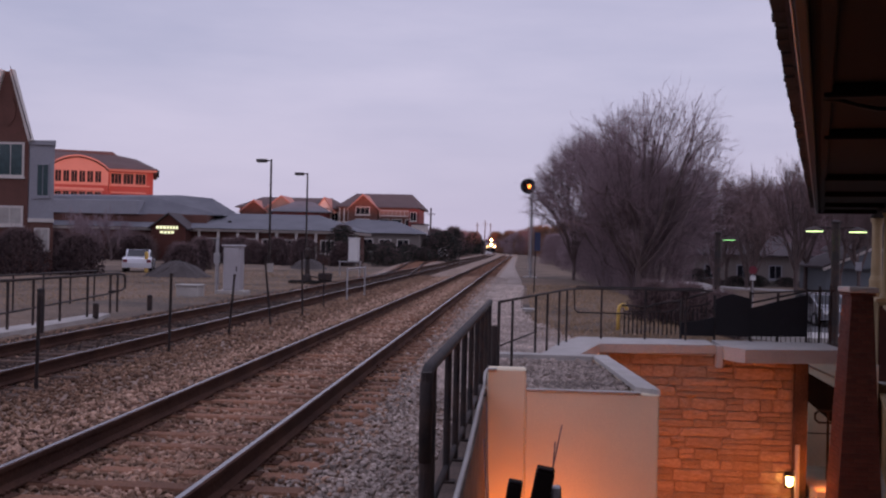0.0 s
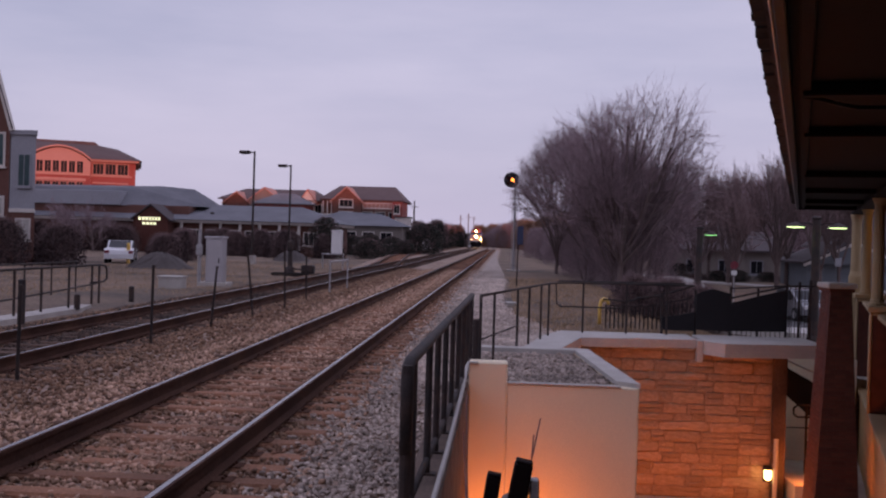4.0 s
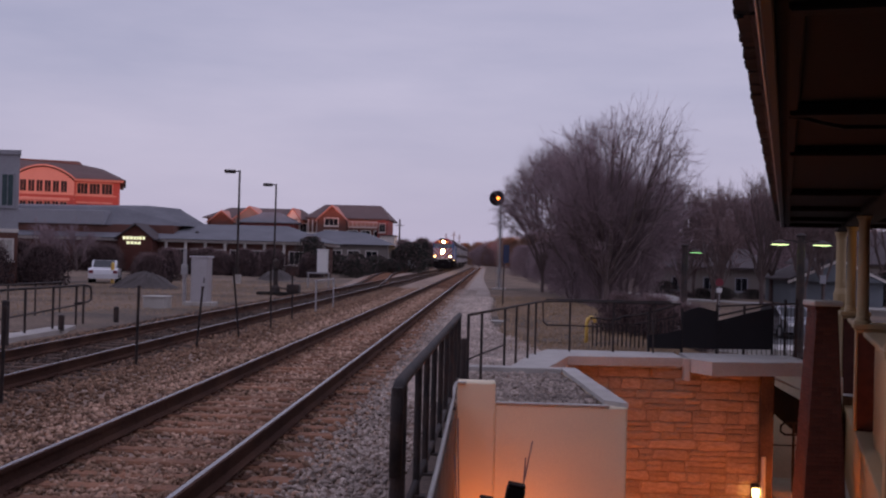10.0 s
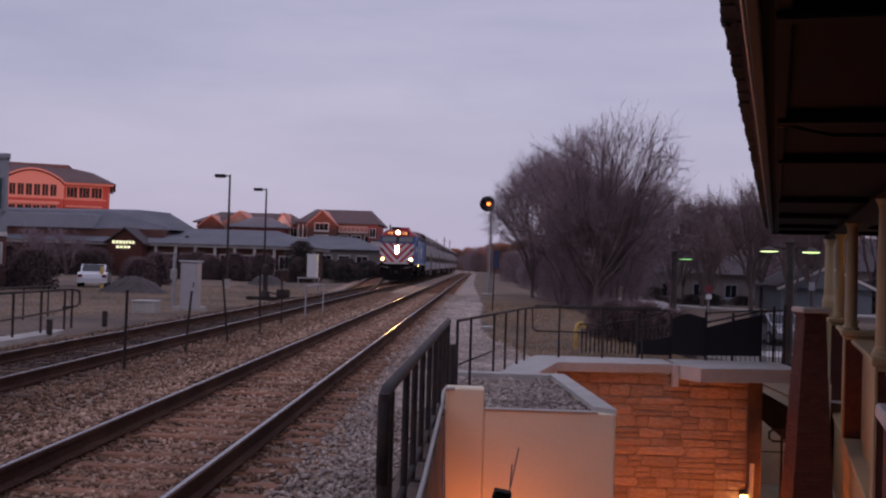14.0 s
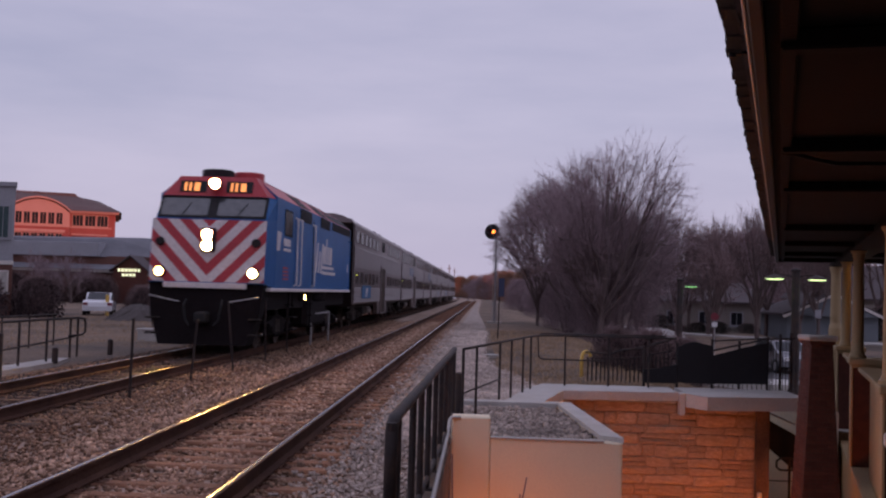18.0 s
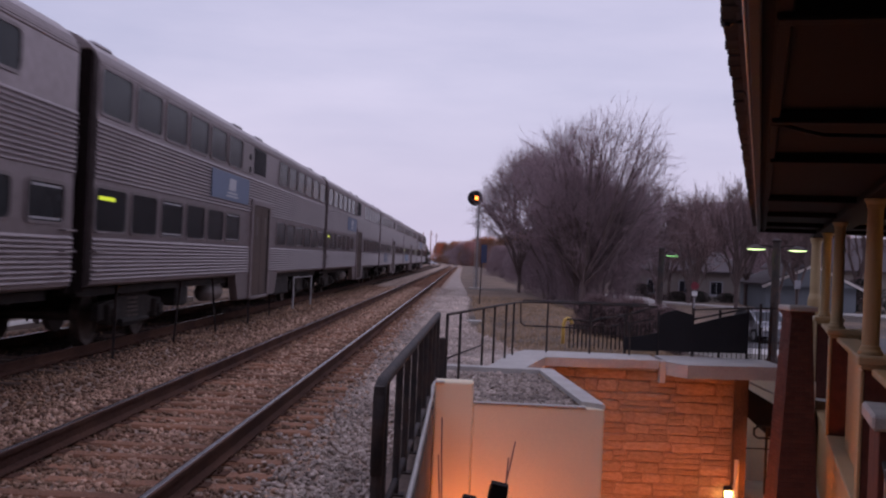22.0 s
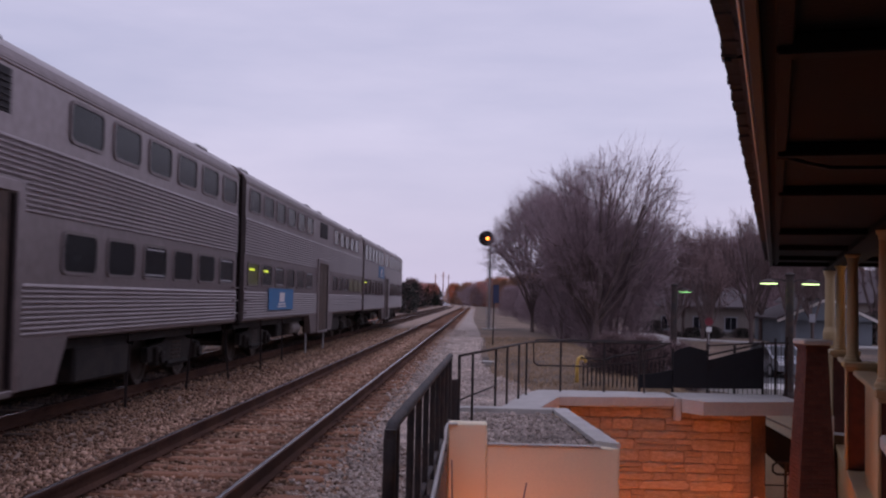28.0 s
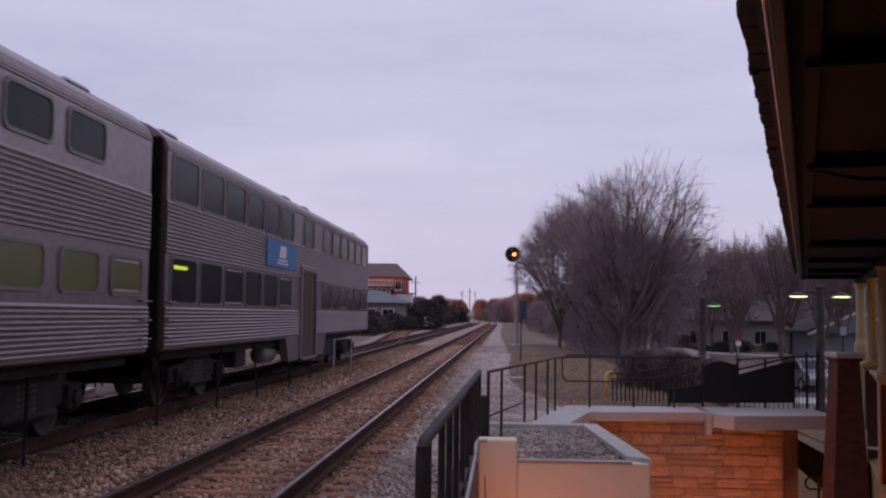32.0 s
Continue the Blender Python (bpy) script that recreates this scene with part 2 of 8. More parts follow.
RAIL_TOP = mat("polished_rail_head", (0.24, 0.225, 0.235), 0.26, 0.9, vary=0.15, scale=1.0, fine=60, bump=0.05, alt=(0.22, 0.19, 0.19))
TIE = mat("weathered_tie", (0.27, 0.125, 0.072), 0.95, vary=0.45, scale=1.3, fine=34, bump=0.7, alt=(0.10, 0.05, 0.034), island=0.5)
# Darker tie brown; on the far track it holds the shade under trains.
TIE_DARK = mat("dark_brown_tie", (0.12, 0.07, 0.05), 0.95, vary=0.45, scale=1.3, fine=34, bump=0.7, alt=(0.05, 0.03, 0.022), island=0.5)
BARK = mat("bark", (0.15, 0.11, 0.105), 0.95, vary=0.35, scale=2.5, fine=24, bump=0.6)
TWIG = mat("twig", (0.27, 0.192, 0.205), 0.95, vary=0.3, scale=0.5, fine=8, bump=0.0, island=0.35)
TWIG_RED = mat("reddish_twig", (0.17, 0.11, 0.108), 0.95, vary=0.3, scale=0.5, fine=8, bump=0.0, island=0.35)
# Twig brown with the orange of the low sun mixed into the colour.
TWIG_SUNLIT = mat("sunlit_twig", (0.24, 0.13, 0.085), 0.95, vary=0.3, scale=0.3, fine=4, bump=0.0, island=0.35)
EVERGREEN = mat("evergreen_needle", (0.030, 0.036, 0.028), 0.9, vary=0.35, scale=0.9, fine=12, bump=0.0, island=0.45)
SHRUB = mat("dark_shrub_leaf", (0.05, 0.032, 0.034), 0.9, vary=0.35, scale=0.9, fine=12, bump=0.0, island=0.45)
WINDOW_DARK = mat("dark_window_glass", (0.02, 0.022, 0.028), 0.32, vary=0.2, scale=0.8, fine=4, bump=0.0, spec=0.25)
WINDOW_SHADE = mat("shaded_window_glass", (0.018, 0.018, 0.022), 0.5, vary=0.3, scale=0.8, fine=4, bump=0.0, spec=0.04)
MOUND_GREY = mat("dark_grey_gravel", (0.085, 0.072, 0.07), 1.0, vary=0.4, scale=2.0, fine=25, bump=0.8)
WINDOW_TEAL = mat("greenish_window_glass", (0.05, 0.085, 0.09), 0.12, vary=0.3, scale=1.2, fine=5, bump=0.0, spec=0.7)
BLACK_RUBBER = mat("black_rubber", (0.015, 0.015, 0.016), 0.85, vary=0.3, scale=6, fine=50, bump=0.2)
# Near-black: the deep shade below the train is put into this colour.
UNDERFRAME = mat("dark_underframe", (0.011, 0.008, 0.0075), 0.85, 0.1, vary=0.5, scale=2.5, fine=25, bump=0.4, alt=(0.032, 0.023, 0.019))
WHEEL_STEEL = mat("worn_wheel_steel", (0.11, 0.085, 0.075), 0.6, 0.5, vary=0.4, scale=4, fine=30, bump=0.2, alt=(0.07, 0.05, 0.04))
STAINLESS = mat("dull_stainless_steel", (0.26, 0.213, 0.215), 0.40, 0.92, vary=0.22, scale=0.45, fine=7, bump=0.02, alt=(0.205, 0.168, 0.166))
STAINLESS_FLAT = mat("brushed_stainless_panel", (0.20, 0.165, 0.163), 0.5, 0.65, vary=0.16, scale=0.6, fine=9, bump=0.02, alt=(0.165, 0.136, 0.134))
CAR_ROOF = mat("dusty_car_roof", (0.37, 0.34, 0.35), 0.6, 0.4, vary=0.25, scale=0.5, fine=7, bump=0.03)
TANK_GREY = mat("dusty_tank_paint", (0.20, 0.17, 0.16), 0.6, 0.2, vary=0.35, scale=2, fine=15, bump=0.05, alt=(0.12, 0.10, 0.09))
DOOR_BROWN = mat("grimy_train_door", (0.068, 0.040, 0.030), 0.8, 0.0, vary=0.3, scale=1.5, fine=9, bump=0.03, alt=(0.05, 0.034, 0.029))
DIAPHRAGM = mat("black_diaphragm", (0.014, 0.009, 0.009), 1.0, vary=0.3, scale=3, fine=20, bump=0.2, spec=0.05)
WINDSCREEN = mat("sky_lit_windscreen", (0.05, 0.05, 0.055), 0.12, vary=0.3, scale=1.2, fine=5, bump=0.0, spec=0.9, coat=0.5)
TRAIN_GLASS = mat("tinted_train_window", (0.020, 0.021, 0.023), 0.22, vary=0.3, scale=0.7, fine=3, bump=0.0, spec=0.06)
TRAIN_GLASS_LIT = glow("lit_train_window", (0.085, 0.085, 0.012), 0.07)
TRAIN_TUBE = glow("train_ceiling_tube", (0.72, 0.85, 0.04), 0.42)
SIGN_FADED = mat("faded_blue_vinyl", (0.12, 0.155, 0.235), 0.5, 0.3, vary=0.15, scale=1, fine=10, bump=0.0)
EMBLEM_FADED = mat("faded_pale_vinyl", (0.42, 0.42, 0.45), 0.5, vary=0.15, scale=1, fine=10, bump=0.0)
SIGN_BLUE = mat("blue_vinyl", (0.03, 0.145, 0.32), 0.5, vary=0.15, scale=1, fine=10, bump=0.0)
LOCO_BLUE = mat("locomotive_blue_paint", (0.010, 0.105, 0.31), 0.42, vary=0.25, scale=0.9, fine=9, bump=0.03, alt=(0.008, 0.075, 0.22), spec=0.25)
LOCO_RED = mat("locomotive_red_paint", (0.42, 0.03, 0.045), 0.42, vary=0.2, scale=1.2, fine=12, bump=0.03, spec=0.5)
LOCO_WHITE = mat("locomotive_white_paint", (0.66, 0.60, 0.60), 0.45, vary=0.18, scale=1.2, fine=14, bump=0.02)
LOCO_GRILLE = mat("dark_air_grille", (0.018, 0.014, 0.017), 0.7, 0.2, vary=0.3, scale=4, fine=60, bump=0.3)
PILOT = mat("sooty_pilot_steel", (0.010, 0.007, 0.008), 0.85, 0.0, vary=0.4, scale=2, fine=20, bump=0.3, spec=0.1)
WHITE_PAINT = mat("white_paint", (0.74, 0.73, 0.72), 0.5, vary=0.1, scale=2, fine=20, bump=0.02)
CAR_WHITE = mat("white_car_paint", (0.70, 0.70, 0.73), 0.25, vary=0.06, scale=2, fine=20, bump=0.0, coat=0.6)
CAR_GREY = mat("grey_car_paint", (0.22, 0.22, 0.24), 0.25, 0.3, vary=0.06, scale=2, fine=20, bump=0.0, coat=0.6)
YELLOW = mat("yellow_paint", (0.80, 0.52, 0.13), 0.55, vary=0.15, scale=5, fine=40, bump=0.05)
SIGN_RED = mat("red_sign_paint", (0.20, 0.03, 0.045), 0.5, vary=0.1, scale=3, fine=20, bump=0.0)
SIGN_NAVY = mat("navy_sign_paint", (0.03, 0.04, 0.09), 0.5, vary=0.1, scale=3, fine=20, bump=0.0)
HEADLIGHT = glow("headlight_lens", (1.0, 0.50, 0.15), 1000)
DITCH = glow("ditch_light_lens", (1.0, 0.52, 0.16), 90)
DITCH_DIM = glow("dim_ditch_light_lens", (1.0, 0.45, 0.13), 18)
MARKER = glow("side_marker_lens", (1.0, 0.50, 0.14), 25)
NUMBER_GLOW = glow("number_board_glow", (1.0, 0.32, 0.09), 1.0)
SIGNAL_LIT = glow("lit_signal_lens", (1.0, 0.21, 0.03), 5.0)
SIGNAL_DARK = mat("unlit_signal_lens", (0.05, 0.008, 0.006), 0.2, vary=0.1, scale=5, fine=20, bump=0.0)
SCONCE_GLOW = glow("sconce_glass", (1.0, 0.62, 0.20), 9.0)
LAMP_GREENISH = glow("street_lamp_lens", (0.78, 1.0, 0.42), 1.9)
LAMP_GREEN = glow("green_street_lamp_lens", (0.40, 1.0, 0.34), 0.9)
PORCH_GLOW = glow("porch_lamp_glass", (1.0, 0.42, 0.07), 1.5)
SIGN_GLOW = glow("lit_sign_letters", (1.0, 1.0, 0.62), 0.85)


# ------------------------------------------------------------------ mesh tools
class Shape:
    """Collects vertices and faces of one part."""

    def __init__(self):
        self.v, self.f = [], []

    def add(self, verts, faces):
        o = len(self.v)
        self.v += [tuple(p) for p in verts]
        self.f += [tuple(i + o for i in q) for q in faces]
        return self

    def box(self, x0, x1, y0, y1, z0, z1, c=0.0, m=None):
        """A box; c cuts its edges."""
        if x0 > x1:
            x0, x1 = x1, x0
        if y0 > y1:
            y0, y1 = y1, y0
        if z0 > z1:
            z0, z1 = z1, z0
        if c <= 0:
            vs = [(x, y, z) for z in (z0, z1) for y in (y0, y1) for x in (x0, x1)]
            fs = [(0, 2, 3, 1), (4, 5, 7, 6), (0, 1, 5, 4), (2, 6, 7, 3), (0, 4, 6, 2), (1, 3, 7, 5)]
        else:
            c = min(c, 0.45 * min(x1 - x0, y1 - y0, z1 - z0))
            vs, fs, key = [], [], {}
            lim = ((x0, x1), (y0, y1), (z0, z1))
            for sx in (0, 1):
                for sy in (0, 1):
                    for sz in (0, 1):
                        s = (sx, sy, sz)
                        for a in range(3):
                            p = [lim[k][s[k]] if k == a else lim[k][s[k]] + (c if s[k] == 0 else -c) for k in range(3)]
                            key[(s, a)] = len(vs)
                            vs.append(tuple(p))
            for a in range(3):
                b, d = (a + 1) % 3, (a + 2) % 3
                for sa in (0, 1):
                    ring = []
                    for sb, sd in ((0, 0), (1, 0), (1, 1), (0, 1)):
                        s = [0, 0, 0]
                        s[a], s[b], s[d] = sa, sb, sd
                        ring.append(key[(tuple(s), a)])
                    fs.append(tuple(ring if sa else ring[::-1]))
            for a in range(3):
                b, d = (a + 1) % 3, (a + 2) % 3
                for sb in (0, 1):
                    for sd in (0, 1):
                        s0, s1 = [0, 0, 0], [0, 0, 0]
                        s0[a], s1[a] = 0, 1
                        s0[b] = s1[b] = sb
                        s0[d] = s1[d] = sd
                        s0, s1 = tuple(s0), tuple(s1)
                        q = (key[(s0, b)], key[(s1, b)], key[(s1, d)], key[(s0, d)])
                        fs.append(q if sb == sd else q[::-1])
            for s in [(i, j, k) for i in (0, 1) for j in (0, 1) for k in (0, 1)]:
                t = (key[(s, 0)], key[(s, 1)], key[(s, 2)])
                fs.append(t if sum(s) % 2 else t[::-1])
        if m is not None:
            vs = [tuple(m @ Vector(p)) for p in vs]
        return self.add(vs, fs)

    def tube(self, a, b, r0, r1=None, n=8, cap=True):
        """A round bar from a to b."""
        r1 = r0 if r1 is None else r1
        a, b = Vector(a), Vector(b)
        d = (b - a).normalized()
        u = d.orthogonal().normalized()
        w = d.cross(u)
        vs = []
        for p, r in ((a, r0), (b, r1)):
            for i in range(n):
                k = 2 * math.pi * i / n
                vs.append(p + (u * math.cos(k) + w * math.sin(k)) * r)
        fs = [(i, (i + 1) % n, n + (i + 1) % n, n + i) for i in range(n)]
        if cap:
            fs += [tuple(range(n - 1, -1, -1)), tuple(range(n, 2 * n))]
        return self.add(vs, fs)

    def pipe(self, pts, r, n=8):
        """A bent pipe through the points."""
        pts = [Vector(p) for p in pts]
        ref = None
        vs = []
        for i, p in enumerate(pts):
            d = ((pts[min(i + 1, len(pts) - 1)] - p).normalized() + (p - pts[max(i - 1, 0)]).normalized()).normalized()
            u = d.orthogonal().normalized() if ref is None else (ref - d * ref.dot(d)).normalized()
            ref = u
            w = d.cross(u)
            for k in range(n):
                t = 2 * math.pi * k / n
                vs.append(p + (u * math.cos(t) + w * math.sin(t)) * r)
        fs = []
        for i in range(len(pts) - 1):
            for k in range(n):
                fs.append((i * n + k, i * n + (k + 1) % n, (i + 1) * n + (k + 1) % n, (i + 1) * n + k))
        fs += [tuple(range(n - 1, -1, -1)), tuple(range(len(pts) * n - n, len(pts) * n))]
        return self.add(vs, fs)

    def lathe(self, prof, centre=(0, 0, 0), n=16, axis="z"):
        """A turned body from (radius, height) pairs."""
        vs, fs = [], []
        for r, h in prof:
            for i in range(n):
                k = 2 * math.pi * i / n
                x, y = r * math.cos(k), r * math.sin(k)
                p = (x, y, h) if axis == "z" else (x, -h, y) if axis == "y" else (h, x, y)
                vs.append((p[0] + centre[0], p[1] + centre[1], p[2] + centre[2]))
        for j in range(len(prof) - 1):
            for i in range(n):
                fs.append((j * n + i, j * n + (i + 1) % n, (j + 1) * n + (i + 1) % n, (j + 1) * n + i))
        fs += [tuple(range(n - 1, -1, -1)), tuple(range((len(prof) - 1) * n, len(prof) * n))]
        return self.add(vs, fs)

    def slab(self, poly, z0, z1):
        """A flat plate with the outline poly (x, y), anticlockwise."""
        n = len(poly)
        vs = [(x, y, z0) for x, y in poly] + [(x, y, z1) for x, y in poly]
        fs = [tuple(range(n - 1, -1, -1)), tuple(range(n, 2 * n))]
        fs += [(i, (i + 1) % n, n + (i + 1) % n, n + i) for i in range(n)]
        return self.add(vs, fs)

    def plate(self, poly, lift, frm):
        """A plate with the outline poly (a, b) in the frame frm (origin, a axis, b axis), raised by lift along a x b."""
        o, ea, eb = (Vector(k) for k in frm)
        up = ea.cross(eb).normalized()
        n = len(poly)
        base = [o + ea * a + eb * b for a, b in poly]
        vs = base + [p + up * lift for p in base]
        fs = [tuple(range(n - 1, -1, -1)), tuple(range(n, 2 * n))]
        fs += [(i, (i + 1) % n, n + (i + 1) % n, n + i) for i in range(n)]
        return self.add(vs, fs)

    def sweep(self, prof, y0, y1, closed=True):
        """The outline prof (x, z) drawn along y."""
        n = len(prof)
        vs = [(x, y0, z) for x, z in prof] + [(x, y1, z) for x, z in prof]
        fs = [(i, n + i, n + (i + 1) % n, (i + 1) % n) for i in range(n if closed else n - 1)]
        if closed:
            fs += [tuple(range(n)), tuple(range(2 * n - 1, n - 1, -1))]
        return self.add(vs, fs)


def mesh_of(name, shape, material, smooth=False):
    me = bpy.data.meshes.new(name)
    me.from_pydata(shape.v, [], shape.f)
    me.materials.append(material)
    if smooth:
        me.shade_smooth()
    me.update()
    return me


def part(name, shape, material, parent, label="", smooth=False, place=None):
    """Links a shape as one mesh object under a thing or a part."""
    ob = new(name, mesh_of(name, shape, material, smooth) if isinstance(shape, Shape) else shape)
    ob.parent = parent
    if place is not None:
        ob.matrix_basis = place
    return tagged(ob, label)


def thing(name, label, category, place=None, group="", kind=""):
    ob = new(name)
    ob.empty_display_size = 0.2
    if place is not None:
        ob.matrix_basis = place
    return tagged(ob, label, category, group, kind)


def solid(name, shape, material, label, category, kind="", group="", smooth=False, place=None):
    """A thing that is one mesh."""
    ob = new(name, mesh_of(name, shape, material, smooth))
    if place is not None:
        ob.matrix_basis = place
    return tagged(ob, label, category, group, kind)


def soup(name, verts, tris, material):
    """A mesh of many loose triangles from arrays."""
    me = bpy.data.meshes.new(name)
    verts, tris = np.asarray(verts, np.float32), np.asarray(tris, np.int32)
    me.vertices.add(len(verts))
    me.vertices.foreach_set("co", verts.ravel())
    me.loops.add(tris.size)
    me.loops.foreach_set("vertex_index", tris.ravel())
    me.polygons.add(len(tris))
    me.polygons.foreach_set("loop_start", np.arange(0, tris.size, 3, dtype=np.int32))
    me.materials.append(material)
    me.update(calc_edges=True)
    me.validate()
    return me


CUBE_V = np.array([(-.8, -.8, -.8), (.8, -.8, -.8), (.8, .8, -.8), (-.8, .8, -.8), (-.8, -.8, .8), (.8, -.8, .8), (.8, .8, .8), (-.8, .8, .8)])
CUBE_F = np.array([(0, 2, 1), (0, 3, 2), (4, 5, 6), (4, 6, 7), (0, 1, 5), (0, 5, 4), (1, 2, 6), (1, 6, 5), (2, 3, 7), (2, 7, 6), (3, 0, 4), (3, 4, 7)])


def pebbles(centres, sizes, rng):
    """Angular broken stones of 12 faces each at the centres."""
    n = len(centres)
    st = rng.uniform(0.65, 1.3, (n, 1, 3)) * np.array([1, 1, 0.8])
    v = (CUBE_V[None] * rng.uniform(0.55, 1.1, (n, 8, 1)) + rng.normal(0, 0.10, (n, 8, 3))) * st
    k = rng.uniform(-0.9, 0.9, n)
    ck, sk = np.cos(k)[:, None], np.sin(k)[:, None]
    v = np.stack([v[..., 0], v[..., 1] * ck - v[..., 2] * sk, v[..., 1] * sk + v[..., 2] * ck], -1)
    a = rng.uniform(0, 2 * np.pi, n)
    ca, sa = np.cos(a)[:, None], np.sin(a)[:, None]
    x, y = v[..., 0] * ca - v[..., 1] * sa, v[..., 0] * sa + v[..., 1] * ca
    v = np.stack([x, y, v[..., 2]], -1) * sizes[:, None, None] + centres[:, None, :]
    f = CUBE_F[None] + (np.arange(n) * 8)[:, None, None]
    return v.reshape(-1, 3), f.reshape(-1, 3)


def spikes(base, tip, r):
    """Thin three-sided twigs from base to tip."""
    base, tip, r = np.asarray(base), np.asarray(tip), np.asarray(r)
    d = tip - base
    d = d / np.maximum(1e-6, np.linalg.norm(d, axis=1))[:, None]
    ref = np.where(np.abs(d[:, 2:3]) < 0.9, np.array([[0, 0, 1.0]]), np.array([[1.0, 0, 0]]))
    u = np.cross(d, ref)
    u /= np.maximum(1e-6, np.linalg.norm(u, axis=1))[:, None]
    w = np.cross(d, u)
    n = len(base)
    v = np.zeros((n, 4, 3))
    for k in range(3):
        t = 2 * np.pi * k / 3
        v[:, k] = base + (u * np.cos(t) + w * np.sin(t)) * r[:, None]
    v[:, 3] = tip
    f = np.array([(0, 1, 3), (1, 2, 3), (2, 0, 3)])[None] + (np.arange(n) * 4)[:, None, None]
    return v.reshape(-1, 3), f.reshape(-1, 3)


def leaves(centres, size, rng):
    """Small loose leaf triangles with random turns."""
    n = len(centres)
    a = rng.normal(size=(n, 3))
    a /= np.linalg.norm(a, axis=1)[:, None]
    b = np.cross(a, rng.normal(size=(n, 3)))
    b /= np.linalg.norm(b, axis=1)[:, None]
    s = (size * rng.uniform(0.6, 1.4, n))[:, None]
    v = np.stack([centres - a * s, centres + a * s * 0.7 + b * s * 0.6, centres + a * s * 0.7 - b * s * 0.6], 1)
    return v.reshape(-1, 3), np.arange(3 * n).reshape(-1, 3)


# ------------------------------------------------------------------ ground and tracks
TRACK_NEAR, TRACK_FAR, GAUGE = -2.82, -6.92, 1.505


def bend(y):
    """How far the line swings aside in the distance."""
    return -2.1e-4 * max(0.0, y - 250.0) ** 2


def smooth01(a, b, x):
    t = min(1.0, max(0.0, (x - a) / (b - a)))
    return t * t * (3 - 2 * t)


def ground_z(x, y):
    if x > -0.40 and y < 21.9 or 5.65 < x < 9.51 and y < 26.12:
        return -3.4
    if x < -0.8:
        z = -0.62 + 0.2 * smooth01(-9.4, -10.6, x) + 0.2 * smooth01(-1.2, -0.8, x)
        return z + 0.25 * smooth01(-25, -60, x)
    z = -0.42
    if y > 21.9:
        z = -0.30 - 1.30 * smooth01(3.0, 9.5, x) * smooth01(22.5, 27, y)
        # the street climbs away from the depot
        z += 0.75 * smooth01(7.0, 10.0, x) * smooth01(56, 82, y)
    return z


def make_ground():
    def spread(near, far):
        out = list(near)
        s = 3.0
        a, b = out[0], out[-1]
        while a > -far:
            a -= s
            b += s
            out.insert(0, a)
            out.append(b)
            s *= 1.25
        return out
    xs = spread([-30 + 0.9 * i for i in range(22)] + [-10.5, -10, -9.4, -5, -1.2, -0.9, -0.8, -0.41, -0.39, 0.3, 1, 1.8, 2.6, 3.4, 4.2, 5, 5.64, 5.66, 6.2, 7, 8, 9, 9.5, 9.52, 10.4, 12, 14, 17, 20, 24, 28], 2600)
    ys = spread([-6, -2, 2, 6, 10, 14, 18, 21.89, 21.91, 22.3, 24, 26.1, 26.14] + [27 + 1.5 * i for i in range(36)], 2600)
    sh = Shape()
    rng = random.Random(3)
    vs = []
    for y in ys:
        for x in xs:
            z = ground_z(x, y)
            if z > -3 and not -9.4 <= x <= -0.39:
                z += rng.uniform(-0.035, 0.035)
            vs.append((x + (bend(y) if y > 250 and abs(x) < 60 else 0), y, z))
    n = len(xs)
    fs = [(j * n + i, j * n + i + 1, (j + 1) * n + i + 1, (j + 1) * n + i) for j in range(len(ys) - 1) for i in range(n - 1)]
    sh.add(vs, fs)
    solid("ground", sh, SOIL, "uneven dry brown grass and dirt ground", "ground", kind="structure")


make_ground()


def stations(y0, y1):
    out, y = [], y0
    while y < y1:
        out.append(y)
        y += 8 if y < 250 else 20
    return out + [y1]


def along(prof, xc, y0, y1, closed=False):
    """The outline prof (x, z) drawn along the line of the track."""
    sh = Shape()
    st = stations(y0, y1)
    n = len(prof)
    vs = [(xc + x + bend(y), y, z) for y in st for x, z in prof]
    fs = []
    for j in range(len(st) - 1):
        for i in range(n if closed else n - 1):
            k = (i + 1) % n
            fs.append((j * n + i, j * n + k, (j + 1) * n + k, (j + 1) * n + i))
    return sh.add(vs, fs)


bed = along([(-3.2, -0.62), (-2.4, -0.30), (-1.6, -0.215), (1.6, -0.215), (2.05, -0.30), (2.5, -0.215), (5.55, -0.215), (6.0, -0.26), (6.48, -0.30), (6.50, -0.55)], TRACK_FAR, -30, 700)
solid("ballast_bed", bed, BALLAST_BED, "grey-brown crushed stone ballast bed", "ballast", kind="structure")

RAIL_PROF = [(-0.07, -0.172), (0.07, -0.172), (0.07, -0.158), (0.012, -0.135), (0.010, -0.045), (0.036, -0.036), (0.036, -0.004), (-0.036, -0.004), (-0.036, -0.036), (-0.010, -0.045), (-0.012, -0.135), (-0.07, -0.158)]
HEAD_PROF = [(-0.025, -0.0038), (0.013, -0.0038), (0.015, -0.0015), (0.011, 0.0), (-0.023, 0.0), (-0.027, -0.0015)]


def tie_shape():
    sh = Shape()
    rng = random.Random(11)
    sh.box(-1.3, 1.3, -0.115, 0.115, -0.36, -0.176, c=0.018)
    sh.v = [(x + rng.uniform(-.012, .012), y + rng.uniform(-.008, .008), z + rng.uniform(-.006, .004)) for x, y, z in sh.v]
    return sh


